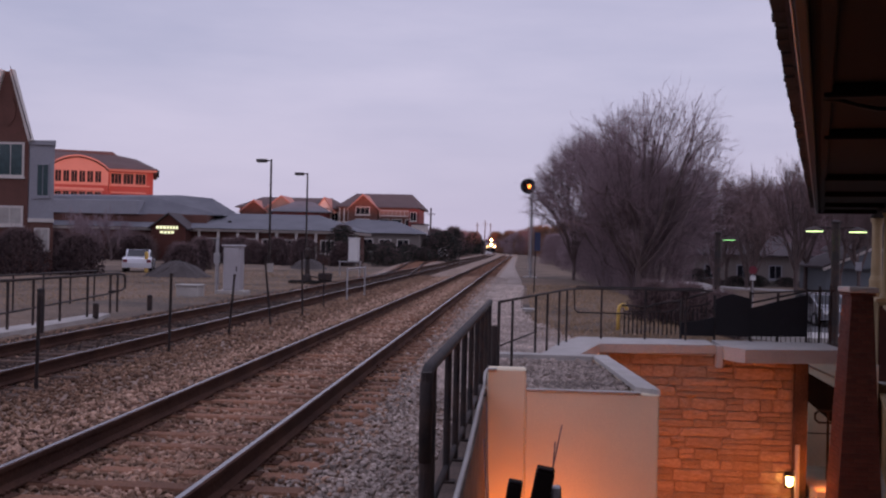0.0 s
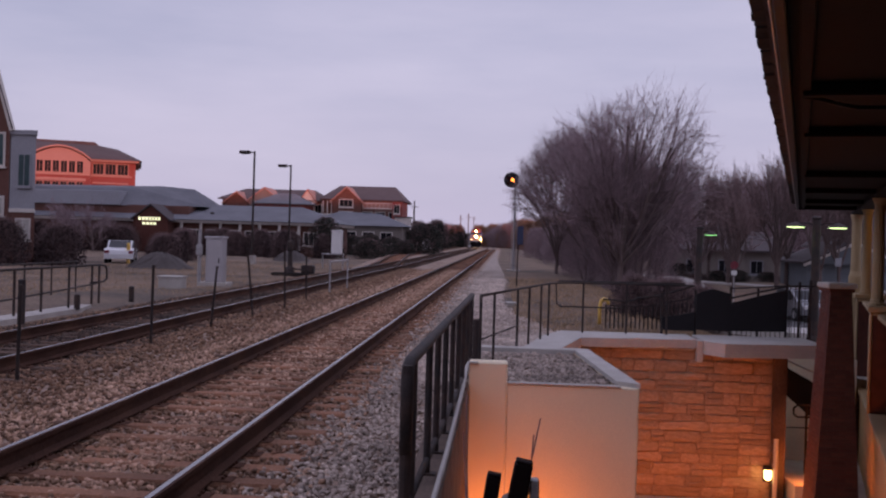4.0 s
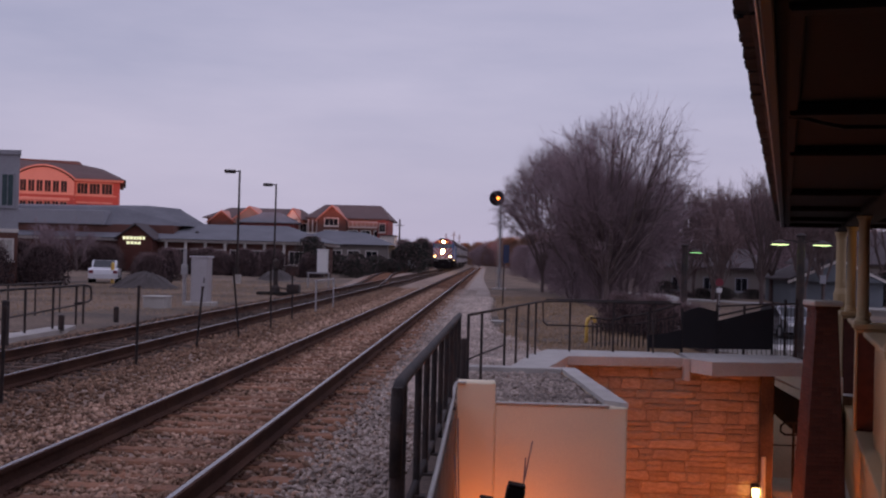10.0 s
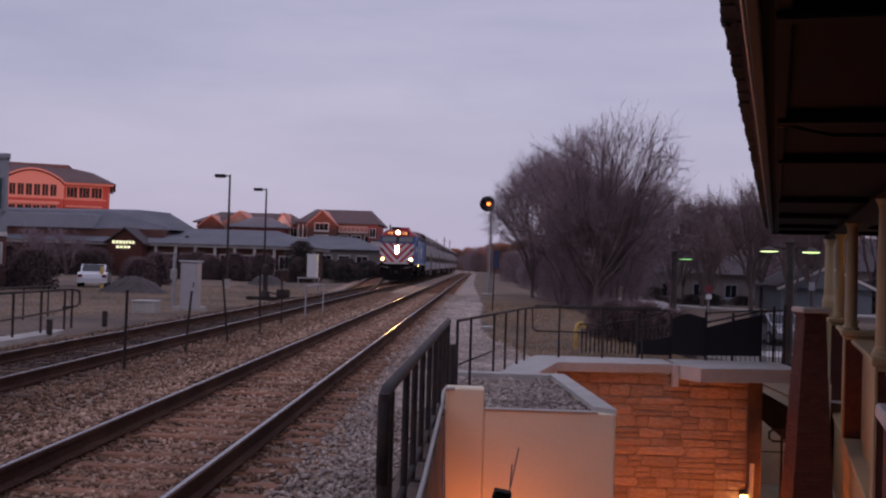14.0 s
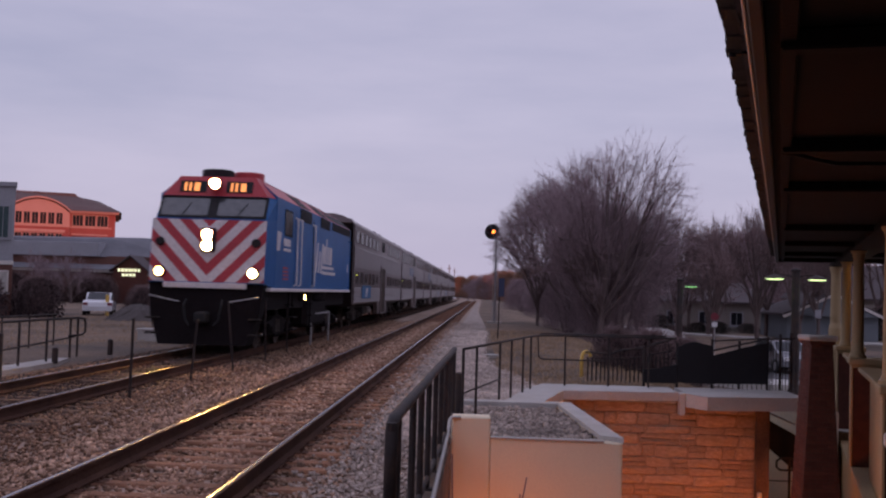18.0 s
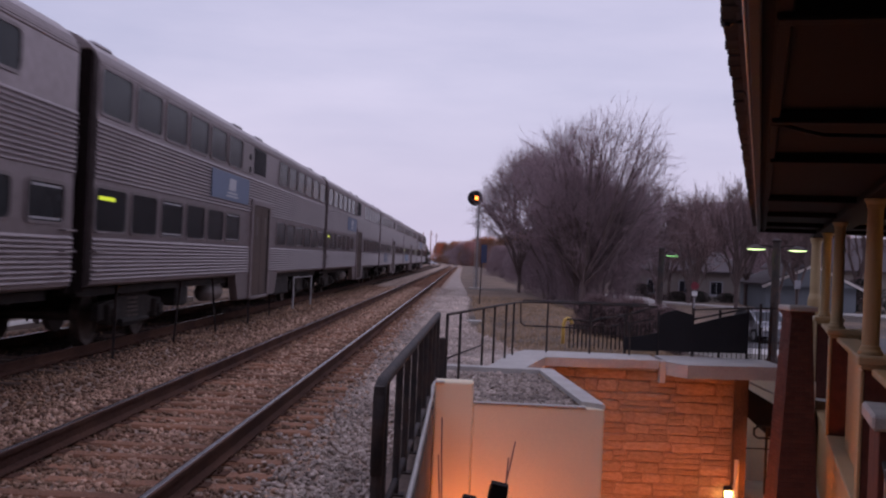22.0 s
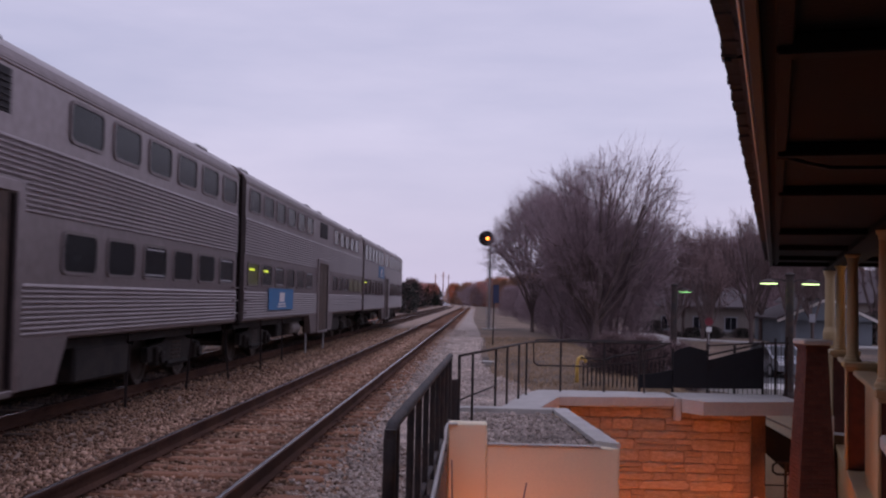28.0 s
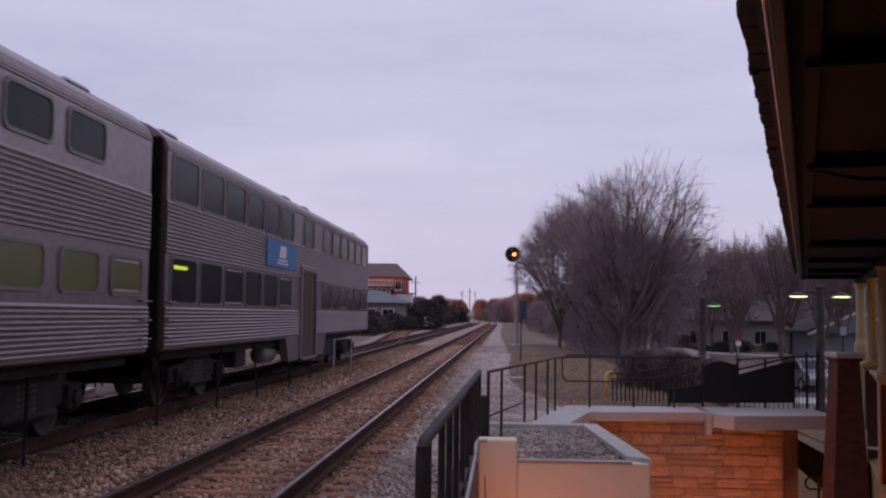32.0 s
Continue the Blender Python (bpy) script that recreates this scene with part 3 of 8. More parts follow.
def plate_shape():
    sh = Shape()
    sh.box(-0.17, 0.17, -0.09, 0.09, -0.178, -0.166, c=0.004)
    for dx in (-0.1, 0.1):
        sh.box(dx - 0.012, dx + 0.012, -0.05, -0.026, -0.167, -0.145)
        sh.box(dx - 0.012, dx + 0.012, 0.03, 0.054, -0.167, -0.145)
    return sh


def make_track(xc, label, seed, wood=TIE):
    tr = thing("railway_track", label, "railway track", kind="structure", group="railway tracks")
    for s in (-1, 1):
        r = part("rail", along(RAIL_PROF, xc + s * GAUGE / 2, -30, 650, True), RAIL_SIDE, tr, "rust-brown steel rail")
        part("rail_head", along(HEAD_PROF, xc + s * GAUGE / 2, -30, 650, True), RAIL_TOP, r, "polished running surface")
    rng = random.Random(seed)
    me, pl = mesh_of("tie", tie_shape(), wood), mesh_of("tie_plate", plate_shape(), RAIL_SIDE)
    rest = Shape()
    for i in range(440):
        y = 3.0 + 0.53 * i + rng.uniform(-0.03, 0.03)
        dz, rz = rng.uniform(-0.022, 0.006), rng.uniform(-0.8, 0.8)
        if i < 120:
            t = part("tie", me, wood, tr, place=pose(xc + rng.uniform(-.04, .04), y, dz, 0, 0, rz))
            for s in (-1, 1):
                part("tie_plate", pl, RAIL_SIDE, t, place=pose(s * GAUGE / 2, 0, 0))
        else:
            rest.box(xc - 1.3, xc + 1.3, y - 0.115, y + 0.115, -0.3, -0.18 + dz * 0.5)
    tagged(part("far_ties", rest, wood, tr), kind="stuff")
    return tr


make_track(TRACK_NEAR, "straight railway track with rusty rails and worn wooden ties", 5)
make_track(TRACK_FAR, "straight railway track with dark rails on ballast", 6, TIE_DARK)
# Dark strip painted where a train shades the far track bed.
solid("oily_bed", along([(-1.25, -0.214), (-1.1, -0.209), (1.1, -0.209), (1.25, -0.214)], TRACK_FAR, -30, 250), BALLAST_SHADE, "far track ballast strip with train shade in its dark colour", "ballast", kind="structure")


def make_siding():
    """A siding that leaves the far track and runs beside it into the distance."""
    sd = thing("railway_siding", "siding track that leaves the main track", "railway track", kind="structure")
    for s, y0 in ((-1, 52), (1, 66)):
        pts = []
        y = y0
        while y < 330:
            k = smooth01(50, 130, y)
            pts.append((TRACK_FAR - 4.2 * k + s * GAUGE / 2 * 1.0 + bend(y) + (0.09 if s < 0 else -0.09) * (1 - k) * 0, y))
            y += 4
        sh = Shape()
        n = len(RAIL_PROF)
        vs = [(x + px, yy, pz) for x, yy in pts for px, pz in RAIL_PROF]
        fs = [(j * n + i, j * n + (i + 1) % n, (j + 1) * n + (i + 1) % n, (j + 1) * n + i) for j in range(len(pts) - 1) for i in range(n)]
        r = part("rail", sh.add(vs, fs), RAIL_SIDE, sd)
        hd = Shape()
        n = len(HEAD_PROF)
        vs = [(x + px, yy, pz) for x, yy in pts for px, pz in HEAD_PROF]
        fs = [(j * n + i, j * n + (i + 1) % n, (j + 1) * n + (i + 1) % n, (j + 1) * n + i) for j in range(len(pts) - 1) for i in range(n)]
        part("rail_head", hd.add(vs, fs), RAIL_TOP, r)
    ties = Shape()
    for i in range(230):
        y = 75 + 0.55 * i
        x = TRACK_FAR - 4.2 * smooth01(50, 130, y)
        ties.box(x - 1.3, x + 0.9, y - 0.11, y + 0.11, -0.4, -0.17)
    tagged(part("ties", ties, TIE, sd), kind="stuff")
    b = Shape()
    vs, fs = [], []
    ys = [52 + 6 * i for i in range(46)]
    for y in ys:
        x = TRACK_FAR - 4.2 * smooth01(50, 130, y) + bend(y)
        vs += [(x - 2.6, y, -0.46), (x - 1.7, y, -0.225), (x + 1.9, y, -0.222), (x + 2.0, y, -0.5)]
    for j in range(len(ys) - 1):
        for i in range(3):
            fs.append((j * 4 + i, j * 4 + i + 1, j * 4 + 5 + i, j * 4 + 4 + i))
    part("ballast_shoulder", b.add(vs, fs), BALLAST_BED, sd)


make_siding()


def scatter_ballast():
    rng = np.random.default_rng(8)
    n = 125000
    y = 5.2 + 60 * rng.random(n) ** 2.3
    x = rng.uniform(-9.6, -0.45, n)
    z = np.interp(x - TRACK_FAR, (-3.2, -2.4, -1.6, 1.6, 2.05, 2.5, 5.55, 6.0, 6.48), (-0.62, -0.30, -0.215, -0.215, -0.30, -0.215, -0.215, -0.26, -0.30)) + 0.010
    d1, d2 = np.abs(x - TRACK_NEAR), np.abs(x - TRACK_FAR)
    for d in (d1, d2):
        near_rail = np.abs(d - GAUGE / 2) < 0.14
        z = np.where(near_rail, -0.225, z)
    on_tie = ((d1 < 1.3) | (d2 < 1.3)) & (rng.random(n) < np.where((x > -2.02) & (y < 24), 0.9, 0.55)) & (np.abs(((y - 3.0) / 0.53 + 0.5) % 1 - 0.5) < 0.25)
    z = np.where(on_tie, -0.33, z)
    size = rng.uniform(0.012, 0.028, n) * (1 + 0.022 * (y - 5))
    z = z + rng.uniform(-0.01, 0.022, n)
    rust = (np.abs(d1 - 0.75) < rng.uniform(0.2, 0.75, n)) | (np.abs(d2 - 0.75) < rng.uniform(0.1, 0.6, n))
    in_shade = (d2 < rng.uniform(0.4, 1.15, n)) | ((x < -8.4) & (rng.random(n) < 0.5))
    pale = x > rng.uniform(-1.9, -1.2, n)
    rust = rust | (x < rng.uniform(-5.2, -3.9, n))
    rust = (rust | ((x > -2.1) & (x < rng.uniform(-1.9, -1.2, n)))) & ~in_shade & ~pale
    for pick, m, label in ((in_shade, BALLAST_SHADE, "ballast stones with train shade in their dark colour"), (pale, GRAVEL_PALE, "loose pale gravel along the track's edge"), (~rust & ~in_shade & ~pale, BALLAST, "loose grey ballast stones round the tracks"), (rust, BALLAST_RUST, "rust-stained ballast stones along the rails")):
        v, f = pebbles(np.stack([x, y, z], 1)[pick], size[pick], rng)
        tagged(new("ballast_stones", soup("ballast_stones", v, f, m)), label, "ballast", kind="stuff")


scatter_ballast()


def gravel_path():
    sh = Shape()
    rows = ((13.8, -0.36), (17.8, -0.36), (17.95, 0.38), (20.0, 0.85), (21.5, 1.1), (23.5, 1.15), (25.5, 0.85), (28, 0.35), (33, 0.1), (40, 0.05), (50, 0.25), (62, 0.2), (75, -0.1), (90, -0.3), (120, -0.6), (160, -0.9), (220, -1.2))
    vs, fs = [], []
    rng = random.Random(4)
    for y, xr in rows:
        xr += rng.uniform(-.1, .1) if y > 24 else 0
        vs += [(-1.3, y, -0.225), (-0.62, y, -0.236), (xr, y, -0.24 if y < 22 else -0.265)]
    for j in range(len(rows) - 1):
        for i in range(2):
            fs.append((j * 3 + i, j * 3 + i + 1, j * 3 + 4 + i, j * 3 + 3 + i))
    solid("gravel_path", sh.add(vs, fs), GRAVEL_PALE, "pale grey gravel strip beside the track", "gravel path", kind="structure")
    r2 = np.random.default_rng(77)
    n = 20000
    y = 14 + 40 * r2.random(n) ** 1.5
    edge = np.interp(y, [q[0] for q in rows], [q[1] for q in rows]) + r2.normal(0, 0.06, n)
    x = -1.45 + (edge + 1.45) * r2.random(n)
    z = np.interp(x, [-1.45, -0.62, 1.0], [-0.215, -0.230, -0.262]) + r2.uniform(-.006, .012, n)
    v, f = pebbles(np.stack([x, y, z], 1), r2.uniform(.010, .028, n) * (1 + 0.02 * (y - 14)), r2)
    tagged(new("path_gravel", soup("path_gravel", v, f, GRAVEL_PALE)), "loose pale gravel beside the track", "gravel", kind="stuff")


gravel_path()


# ------------------------------------------------------------------ the train
def rounded(a0, a1, b0, b1, r, n=4):
    """A rectangle with round corners, anticlockwise."""
    out = []
    for ca, cb, k0 in ((a1 - r, b1 - r, 0), (a0 + r, b1 - r, 90), (a0 + r, b0 + r, 180), (a1 - r, b0 + r, 270)):
        for i in range(n + 1):
            k = radians(k0 + 90 * i / n)
            out.append((ca + r * math.cos(k), cb + r * math.sin(k)))
    return out


def side_frame(s, x, lift=0.0):
    """The plane of a car's side: a along y, b along z, raised outwards."""
    if s > 0:
        return ((x + lift, 0, 0), (0, 1, 0), (0, 0, 1))
    return ((-x - lift, 0, 0), (0, -1, 0), (0, 0, 1))


def side_poly(poly, s):
    return poly if s > 0 else [(-a, b) for a, b in poly][::-1]


def wheelset(parent, y, r, half=0.75):
    w = Shape()
    for s in (-1, 1):
        prof = [(0.10, 0.075), (r * 0.55, 0.05), (r * 0.80, 0.03), (r * 0.86, 0.068), (r, 0.068), (r * 1.005, -0.05), (r * 1.06, -0.062), (r * 1.06, -0.078), (r * 0.86, -0.07), (0.10, -0.04)]
        w.lathe([(q, s * h) for q, h in prof], (s * half, y, r), n=24, axis="x")
    w.tube((-half, y, r), (half, y, r), 0.085, n=10)
    part("wheelset", w, WHEEL_STEEL, parent, "worn steel wheels on an axle")


def truck(parent, yc, wheelbase, r, heavy=False):
    """A bogie: side frames, springs, bolster and two wheelsets."""
    t = thing("truck", "", "")
    t.parent = parent
    iron = PILOT if heavy else UNDERFRAME
    t.location = (0, yc, 0)
    for y in (-wheelbase / 2, wheelbase / 2):
        wheelset(t, y, r)
    for s in (-1, 1):
        f = Shape()
        x0, x1 = s * 1.0, s * 1.12
        hb = wheelbase / 2
        prof = [(-hb - 0.45, 0.42), (-hb - 0.45, 0.68), (-hb + 0.35, 0.74), (-0.55, 0.86), (0.55, 0.86), (hb - 0.35, 0.74), (hb + 0.45, 0.68), (hb + 0.45, 0.42), (hb - 0.25, 0.44), (0.45, 0.26), (-0.45, 0.26), (-hb + 0.25, 0.44)]
        vs = [(x0, y, z) for y, z in prof] + [(x1, y, z) for y, z in prof]
        n = len(prof)
        f.add(vs, [tuple(range(n)), tuple(range(2 * n - 1, n - 1, -1))] + [(i, (i + 1) % n, n + (i + 1) % n, n + i) for i in range(n)])
        part("side_frame", f, iron, t, "near-black cast side frame")
        for y in (-hb, hb):
            j = Shape()
            j.box(s * 1.02, s * 1.22, y - 0.17, y + 0.17, 0.34, 0.68, c=0.03)
            j.lathe([(0.12, 0), (0.12, 0.05), (0.06, 0.07)], (s * 1.22, y, 0.5), n=12, axis="x") if s > 0 else j.tube((s * 1.22, y, 0.5), (s * 1.28, y, 0.5), 0.12, 0.08, n=12)
            part("journal_box", j, iron, t)
        sp = Shape()
        for dy in (-0.22, 0.0, 0.22):
            for k in range(6):
                sp.tube((s * 1.06, dy, 0.34 + k * 0.075), (s * 1.06, dy, 0.375 + k * 0.075), 0.095, n=10)
        part("spring_group", sp, WHEEL_STEEL, t)
    b = Shape()
    b.box(-1.1, 1.1, -0.25, 0.25, 0.5, 0.86 if not heavy else 1.0, c=0.03)
    b.tube((-1.16, -0.75, 0.36), (-1.16, 0.75, 0.36), 0.05, n=8)
    b.tube((1.16, -0.75, 0.36), (1.16, 0.75, 0.36), 0.05, n=8)
    part("bolster", b, iron, t)
    return t


CAR_LEN, HALF = 25.12, 1.545


def car_profile():
    """Half outline of a gallery car, from the skirt up to the ridge, with fluted bands."""
    pts = [(1.50, 1.03)]

    def flutes(z0, z1, pitch=0.066, depth=0.026):
        n = max(2, int(round((z1 - z0) / pitch)))
        h = (z1 - z0) / n
        for i in range(n):
            z = z0 + i * h
            pts.extend([(HALF, z + 0.04 * h), (HALF + depth, z + 0.20 * h), (HALF + depth, z + 0.42 * h), (HALF, z + 0.92 * h)])
    pts.append((HALF, 1.06))
    flutes(1.10, 1.74)
    pts.extend([(HALF, 1.75), (HALF, 2.57)])
    flutes(2.58, 3.44)
    pts.extend([(HALF, 3.45), (HALF, 4.22)])
    for k in range(5):
        t0 = k / 5
        z = 4.24 + 0.20 * t0
        x = HALF - 0.10 * t0 ** 1.5
        pts.extend([(x + 0.012, z), (x + 0.012, z + 0.022), (x - 0.006, z + 0.03)])
    pts.extend([(1.40, 4.50), (1.24, 4.62), (1.0, 4.72), (0.65, 4.79), (0.0, 4.82)])
    return pts


def gallery_car(kind, tubes=(), glowing=(), faded=False):
    """tubes, glowing: lower windows with a ceiling light or a lit pane. kind: 'low' with the sign under the lower windows, 'high' with the sign between the rows, 'cab' the control car."""
    labels = {"low": "dull stainless steel double-deck passenger car with blue sign below windows",
              "high": "dull stainless steel double-deck passenger car with faded blue sign between windows",
              "plain": "dull stainless steel double-deck passenger car with a small emblem",
              "cab": "dull stainless steel double-deck control car at train end"}
    car = thing("passenger_car", labels["plain" if faded else kind], "train car", group="train cars")
    half = car_profile()
    prof = half + [(-x, z) for x, z in half[::-1][1:]]
    prof += [(-1.2, 0.98), (1.2, 0.98)]
    body = Shape()
    body.sweep(prof, 0.0, CAR_LEN)
    body.f = [q[::-1] for q in body.f]
    part("body", body, STAINLESS, car, "fluted stainless steel shell")
    wins = []
    if kind == "cab":
        ups = [0.27 + 1.70 * k for k in range(6)] + [11.70] + [14.75 + 1.70 * k for k in range(6)]
        lows = [0.27 + 1.66 * k for k in range(6)] + [14.75 + 1.70 * k for k in range(6)]
        ww, zu, zl = 1.42, (3.47, 4.18), (1.81, 2.52)
    else:
        ups = [0.40 + 1.69 * k for k in range(6)] + [15.24 + 1.69 * k for k in range(6 if faded else 5)]
        lows = [0.38 + 1.70 * k for k in range(6)] + [15.12 + 1.69 * k for k in range(6)]
        ww, zu, zl = 1.20, (3.64, 4.13), (1.91, 2.40)
        if kind == "high":
            ups = [0.13 + 1.68 * k for k in range(6)] + [15.03 + 1.69 * k for k in range(6)]
            lows = [0.06 + 1.69 * k for k in range(6)] + [15.00 + 1.69 * k for k in range(6)]
            ww, zu, zl = 1.40, (3.55, 4.19), (1.84, 2.46)
    for s in (1, -1):
        for row, (ys, (z0, z1)) in enumerate(((ups, zu), (lows, zl))):
            for k, y in enumerate(ys):
                poly = side_poly(rounded(y, y + ww, z0, z1, 0.11), s)
                rim = side_poly(rounded(y - 0.045, y + ww + 0.045, z0 - 0.045, z1 + 0.045, 0.13), s)
                fr = Shape()
                n = len(rim)
                o, ea, eb = (Vector(q) for q in side_frame(s, HALF))
                up = ea.cross(eb)
                base = [o + ea * a + eb * b for a, b in rim]
                mid = [p + up * 0.022 for p in base]
                inn = [o + ea * a + eb * b + up * 0.022 for a, b in poly]
                bot = [o + ea * a + eb * b + up * 0.002 for a, b in poly]
                fs = []
                for i in range(n):
                    j = (i + 1) % n
                    fs += [(i, j, n + j, n + i), (n + i, n + j, 2 * n + j, 2 * n + i), (2 * n + i, 2 * n + j, 3 * n + j, 3 * n + i)]
                fr.add(base + mid + inn + bot, fs)
                w = part("window", fr, STAINLESS_FLAT, car, "rounded window in a steel frame")
                lit_one = row == 1 and k in glowing
                part("pane", Shape().plate(poly, 0.004, side_frame(s, HALF, 0.003)), TRAIN_GLASS_LIT if lit_one else TRAIN_GLASS, w,
                     "pane lit yellow-green from inside" if lit_one else "")
                if row == 1 and k % 3 == 2:
                    for zz in (z0 + 0.02, z1 - 0.055):
                        part("sash", Shape().plate(side_poly([(y + 0.12, zz), (y + ww - 0.12, zz), (y + ww - 0.12, zz + 0.03), (y + 0.12, zz + 0.03)], s), 0.004, side_frame(s, HALF, 0.0085)), STEEL_GREY, w, "pale sash bar")
                if row == 1 and k in tubes:
                    tube = side_poly([(y + 0.16, z1 - 0.17), (y + ww * 0.62, z1 - 0.17), (y + ww * 0.62, z1 - 0.11), (y + 0.16, z1 - 0.11)], s)
                    part("ceiling_light", Shape().plate(tube, 0.003, side_frame(s, HALF, 0.0085)), TRAIN_TUBE, w, "yellow-green ceiling light behind glass")
        # vestibule: door box, double door, header
        y0, y1 = (11.42, 13.42) if kind == "cab" else (11.45, 13.62)
        sk = Shape()
        sk.box(s * 1.40, s * (HALF + 0.05), y0 - 0.22, y0, 0.46, 2.88, c=0.012)
        sk.box(s * 1.40, s * (HALF + 0.05), y1, y1 + 0.22, 0.46, 2.88, c=0.012)
        sk.box(s * 1.40, s * (HALF + 0.05), y0 - 0.22, y1 + 0.22, 2.78, 2.92, c=0.012)
        fr = part("door_frame", sk, STAINLESS, car, "plain steel door surround")
        st = Shape()
        st.box(s * 1.2, s * (HALF + 0.06), y0, y1, 0.42, 0.50, c=0.01)
        part("door_step", st, STAINLESS_FLAT, fr)
        for a, b in ((y0 + 0.01, (y0 + y1) / 2 - 0.008), ((y0 + y1) / 2 + 0.008, y1 - 0.01)):
            lf = Shape()
            lf.box(s * 1.42, s * (HALF + 0.030), a, b, 0.50, 2.78, c=0.01)
            leaf = part("door_leaf", lf, DOOR_BROWN, car, "grimy sliding door leaf")
            part("pane", Shape().plate(side_poly(rounded(a + 0.42, b - 0.42, 2.02, 2.52, 0.05), s), 0.004, side_frame(s, HALF, 0.031)), WHEEL_STEEL, leaf)
        # flat dark strip that stands in for the shaded recess beside the leaf
        part("door_gap", Shape().plate(side_poly([(y1 - 0.20, 0.52), (y1 - 0.03, 0.52), (y1 - 0.03, 2.76), (y1 - 0.20, 2.76)], s), 0.004, side_frame(s, HALF, 0.031)), DIAPHRAGM, fr, "dark strip painted as the shade of the door recess")
        for a, b in ((9.75 if kind != "cab" else 9.5, y0 - 0.22), (y1 + 0.22, 15.4)):
            # the outer end of each skirt is cut back towards its foot
            foot = (a + 0.38, b) if b < y0 else (a, b - 0.38)
            prof4 = [(a, 1.06), (foot[0], 0.46), (foot[1], 0.46), (b, 1.06)]
            pa = [(s * HALF, y, z) for y, z in prof4] + [(s * 1.36, y, z) for y, z in prof4]
            part("skirt_panel", Shape().add(pa, [(0, 1, 2, 3), (7, 6, 5, 4)] + [(i, 4 + i, 4 + (i + 1) % 4, (i + 1) % 4) for i in range(4)]), STAINLESS_FLAT, car)
        # plain panels beside the door above the skirt
        if kind != "cab":
            v = Shape()
            if kind == "low":
                v.box(s * 1.5, s * (HALF + 0.01), 11.72, 13.42, 3.66, 4.18, c=0.01)
                for k in range(6):
                    v.box(s * 1.5, s * (HALF + 0.026), 11.77, 13.37, 3.70 + 0.075 * k, 3.73 + 0.075 * k)
                part("roof_vent", v, LOCO_GRILLE, car, "dark louvred vent over the door")
            else:
                v.box(s * 1.5, s * (HALF + 0.01), 11.40, 12.95, 3.58, 4.22, c=0.01)
                for k in range(8):
                    v.box(s * 1.5, s * (HALF + 0.03), 11.45, 12.90, 3.62 + 0.073 * k, 3.65 + 0.073 * k)
                part("roof_vent", v, LOCO_GRILLE, car, "dark louvred vent over the door")
                pl = Shape()
                pl.box(s * 1.5, s * (HALF + 0.012), 10.05, 11.36, 3.50, 4.21, c=0.01)
                part("plain_panel", pl, STAINLESS_FLAT, car)
                hole = Shape()
                for zz in (3.62, 3.92):
                    hole.tube((s * 1.5, 10.9, zz), (s * (HALF + 0.03), 10.9, zz), 0.075, n=12)
                part("exhaust_port", hole, LOCO_GRILLE, car)
        # sign: a blue field with a pale block
        if kind == "low":
            a, b, z0, z1 = (3.5, 6.3, 1.24, 1.80) if faded else (2.83, 6.45, 1.27, 1.84)
        elif kind == "high":
            a, b, z0, z1 = 6.95, 10.75, 2.74, 3.34
        else:
            a, b, z0, z1 = 7.1, 10.42, 2.73, 3.37
        sign = part("sign_panel", Shape().plate(side_poly([(a, z0), (b, z0), (b, z1), (a, z1)], s), 0.008, side_frame(s, HALF, 0.032)), SIGN_FADED if kind == "high" or faded else SIGN_BLUE, car, "faded blue-grey sign panel" if kind == "high" else "faded panel with a pale emblem" if faded else "blue sign panel with a pale emblem")
        m, h = (a + b) / 2, z1 - z0
        em = Shape()
        for w, zz, th in ((0.36, 0.60, 0.44), (0.52, 0.28, 0.07), (0.60, 0.16, 0.06)):
            zc = z0 + h * zz
            th = h * th
            em.plate(side_poly([(m - w, zc - th / 2), (m + w, zc - th / 2), (m + w + 0.1, zc + th / 2), (m - w + 0.1, zc + th / 2)], s), 0.004, side_frame(s, HALF, 0.0415))
        part("emblem", em, EMBLEM_FADED if kind == "high" or faded else LOCO_WHITE, sign, "pale block emblem")
        # grab irons at the ends
        for yy in (0.22, CAR_LEN - 0.22):
            for k in range(3):
                z = 1.25 + 0.28 * k
                g = Shape().pipe([(s * HALF, yy - 0.2, z), (s * (HALF + 0.07), yy - 0.2, z), (s * (HALF + 0.07), yy + 0.2, z), (s * HALF, yy + 0.2, z)], 0.014, n=6)
                part("grab_iron", g, STAINLESS, car)
    # ends, diaphragms, roof gear, underframe
    for yy, d in ((0.0, -1), (CAR_LEN, 1)):
        e = Shape()
        e.box(-1.44, 1.44, yy, yy + d * 0.05, 1.0, 4.45, c=0.015)
        part("end_wall", e, DOOR_BROWN, car, "grimy dark end wall")
        ac = Shape()
        for k in range(4):
            y = yy + d * (0.05 + 0.045 * k)
            w = 1.47 if k % 2 == 0 else 1.42
            ac.box(-w, w, y, y + d * 0.045, 0.95, 4.40 if k % 2 == 0 else 4.34)
        part("diaphragm", ac, DIAPHRAGM, car, "black folded gangway bellows")
        cp = Shape()
        cp.box(-0.16, 0.16, yy, yy + d * 0.42, 0.72, 0.98, c=0.03)
        part("coupler", cp, UNDERFRAME, car)
    for y in (2.2, 8.0, 17.5, 23.0):
        part("roof_vent_box", Shape().box(-0.55, 0.55, y - 0.55, y + 0.55, 4.78, 4.92, c=0.05), CAR_ROOF, car)
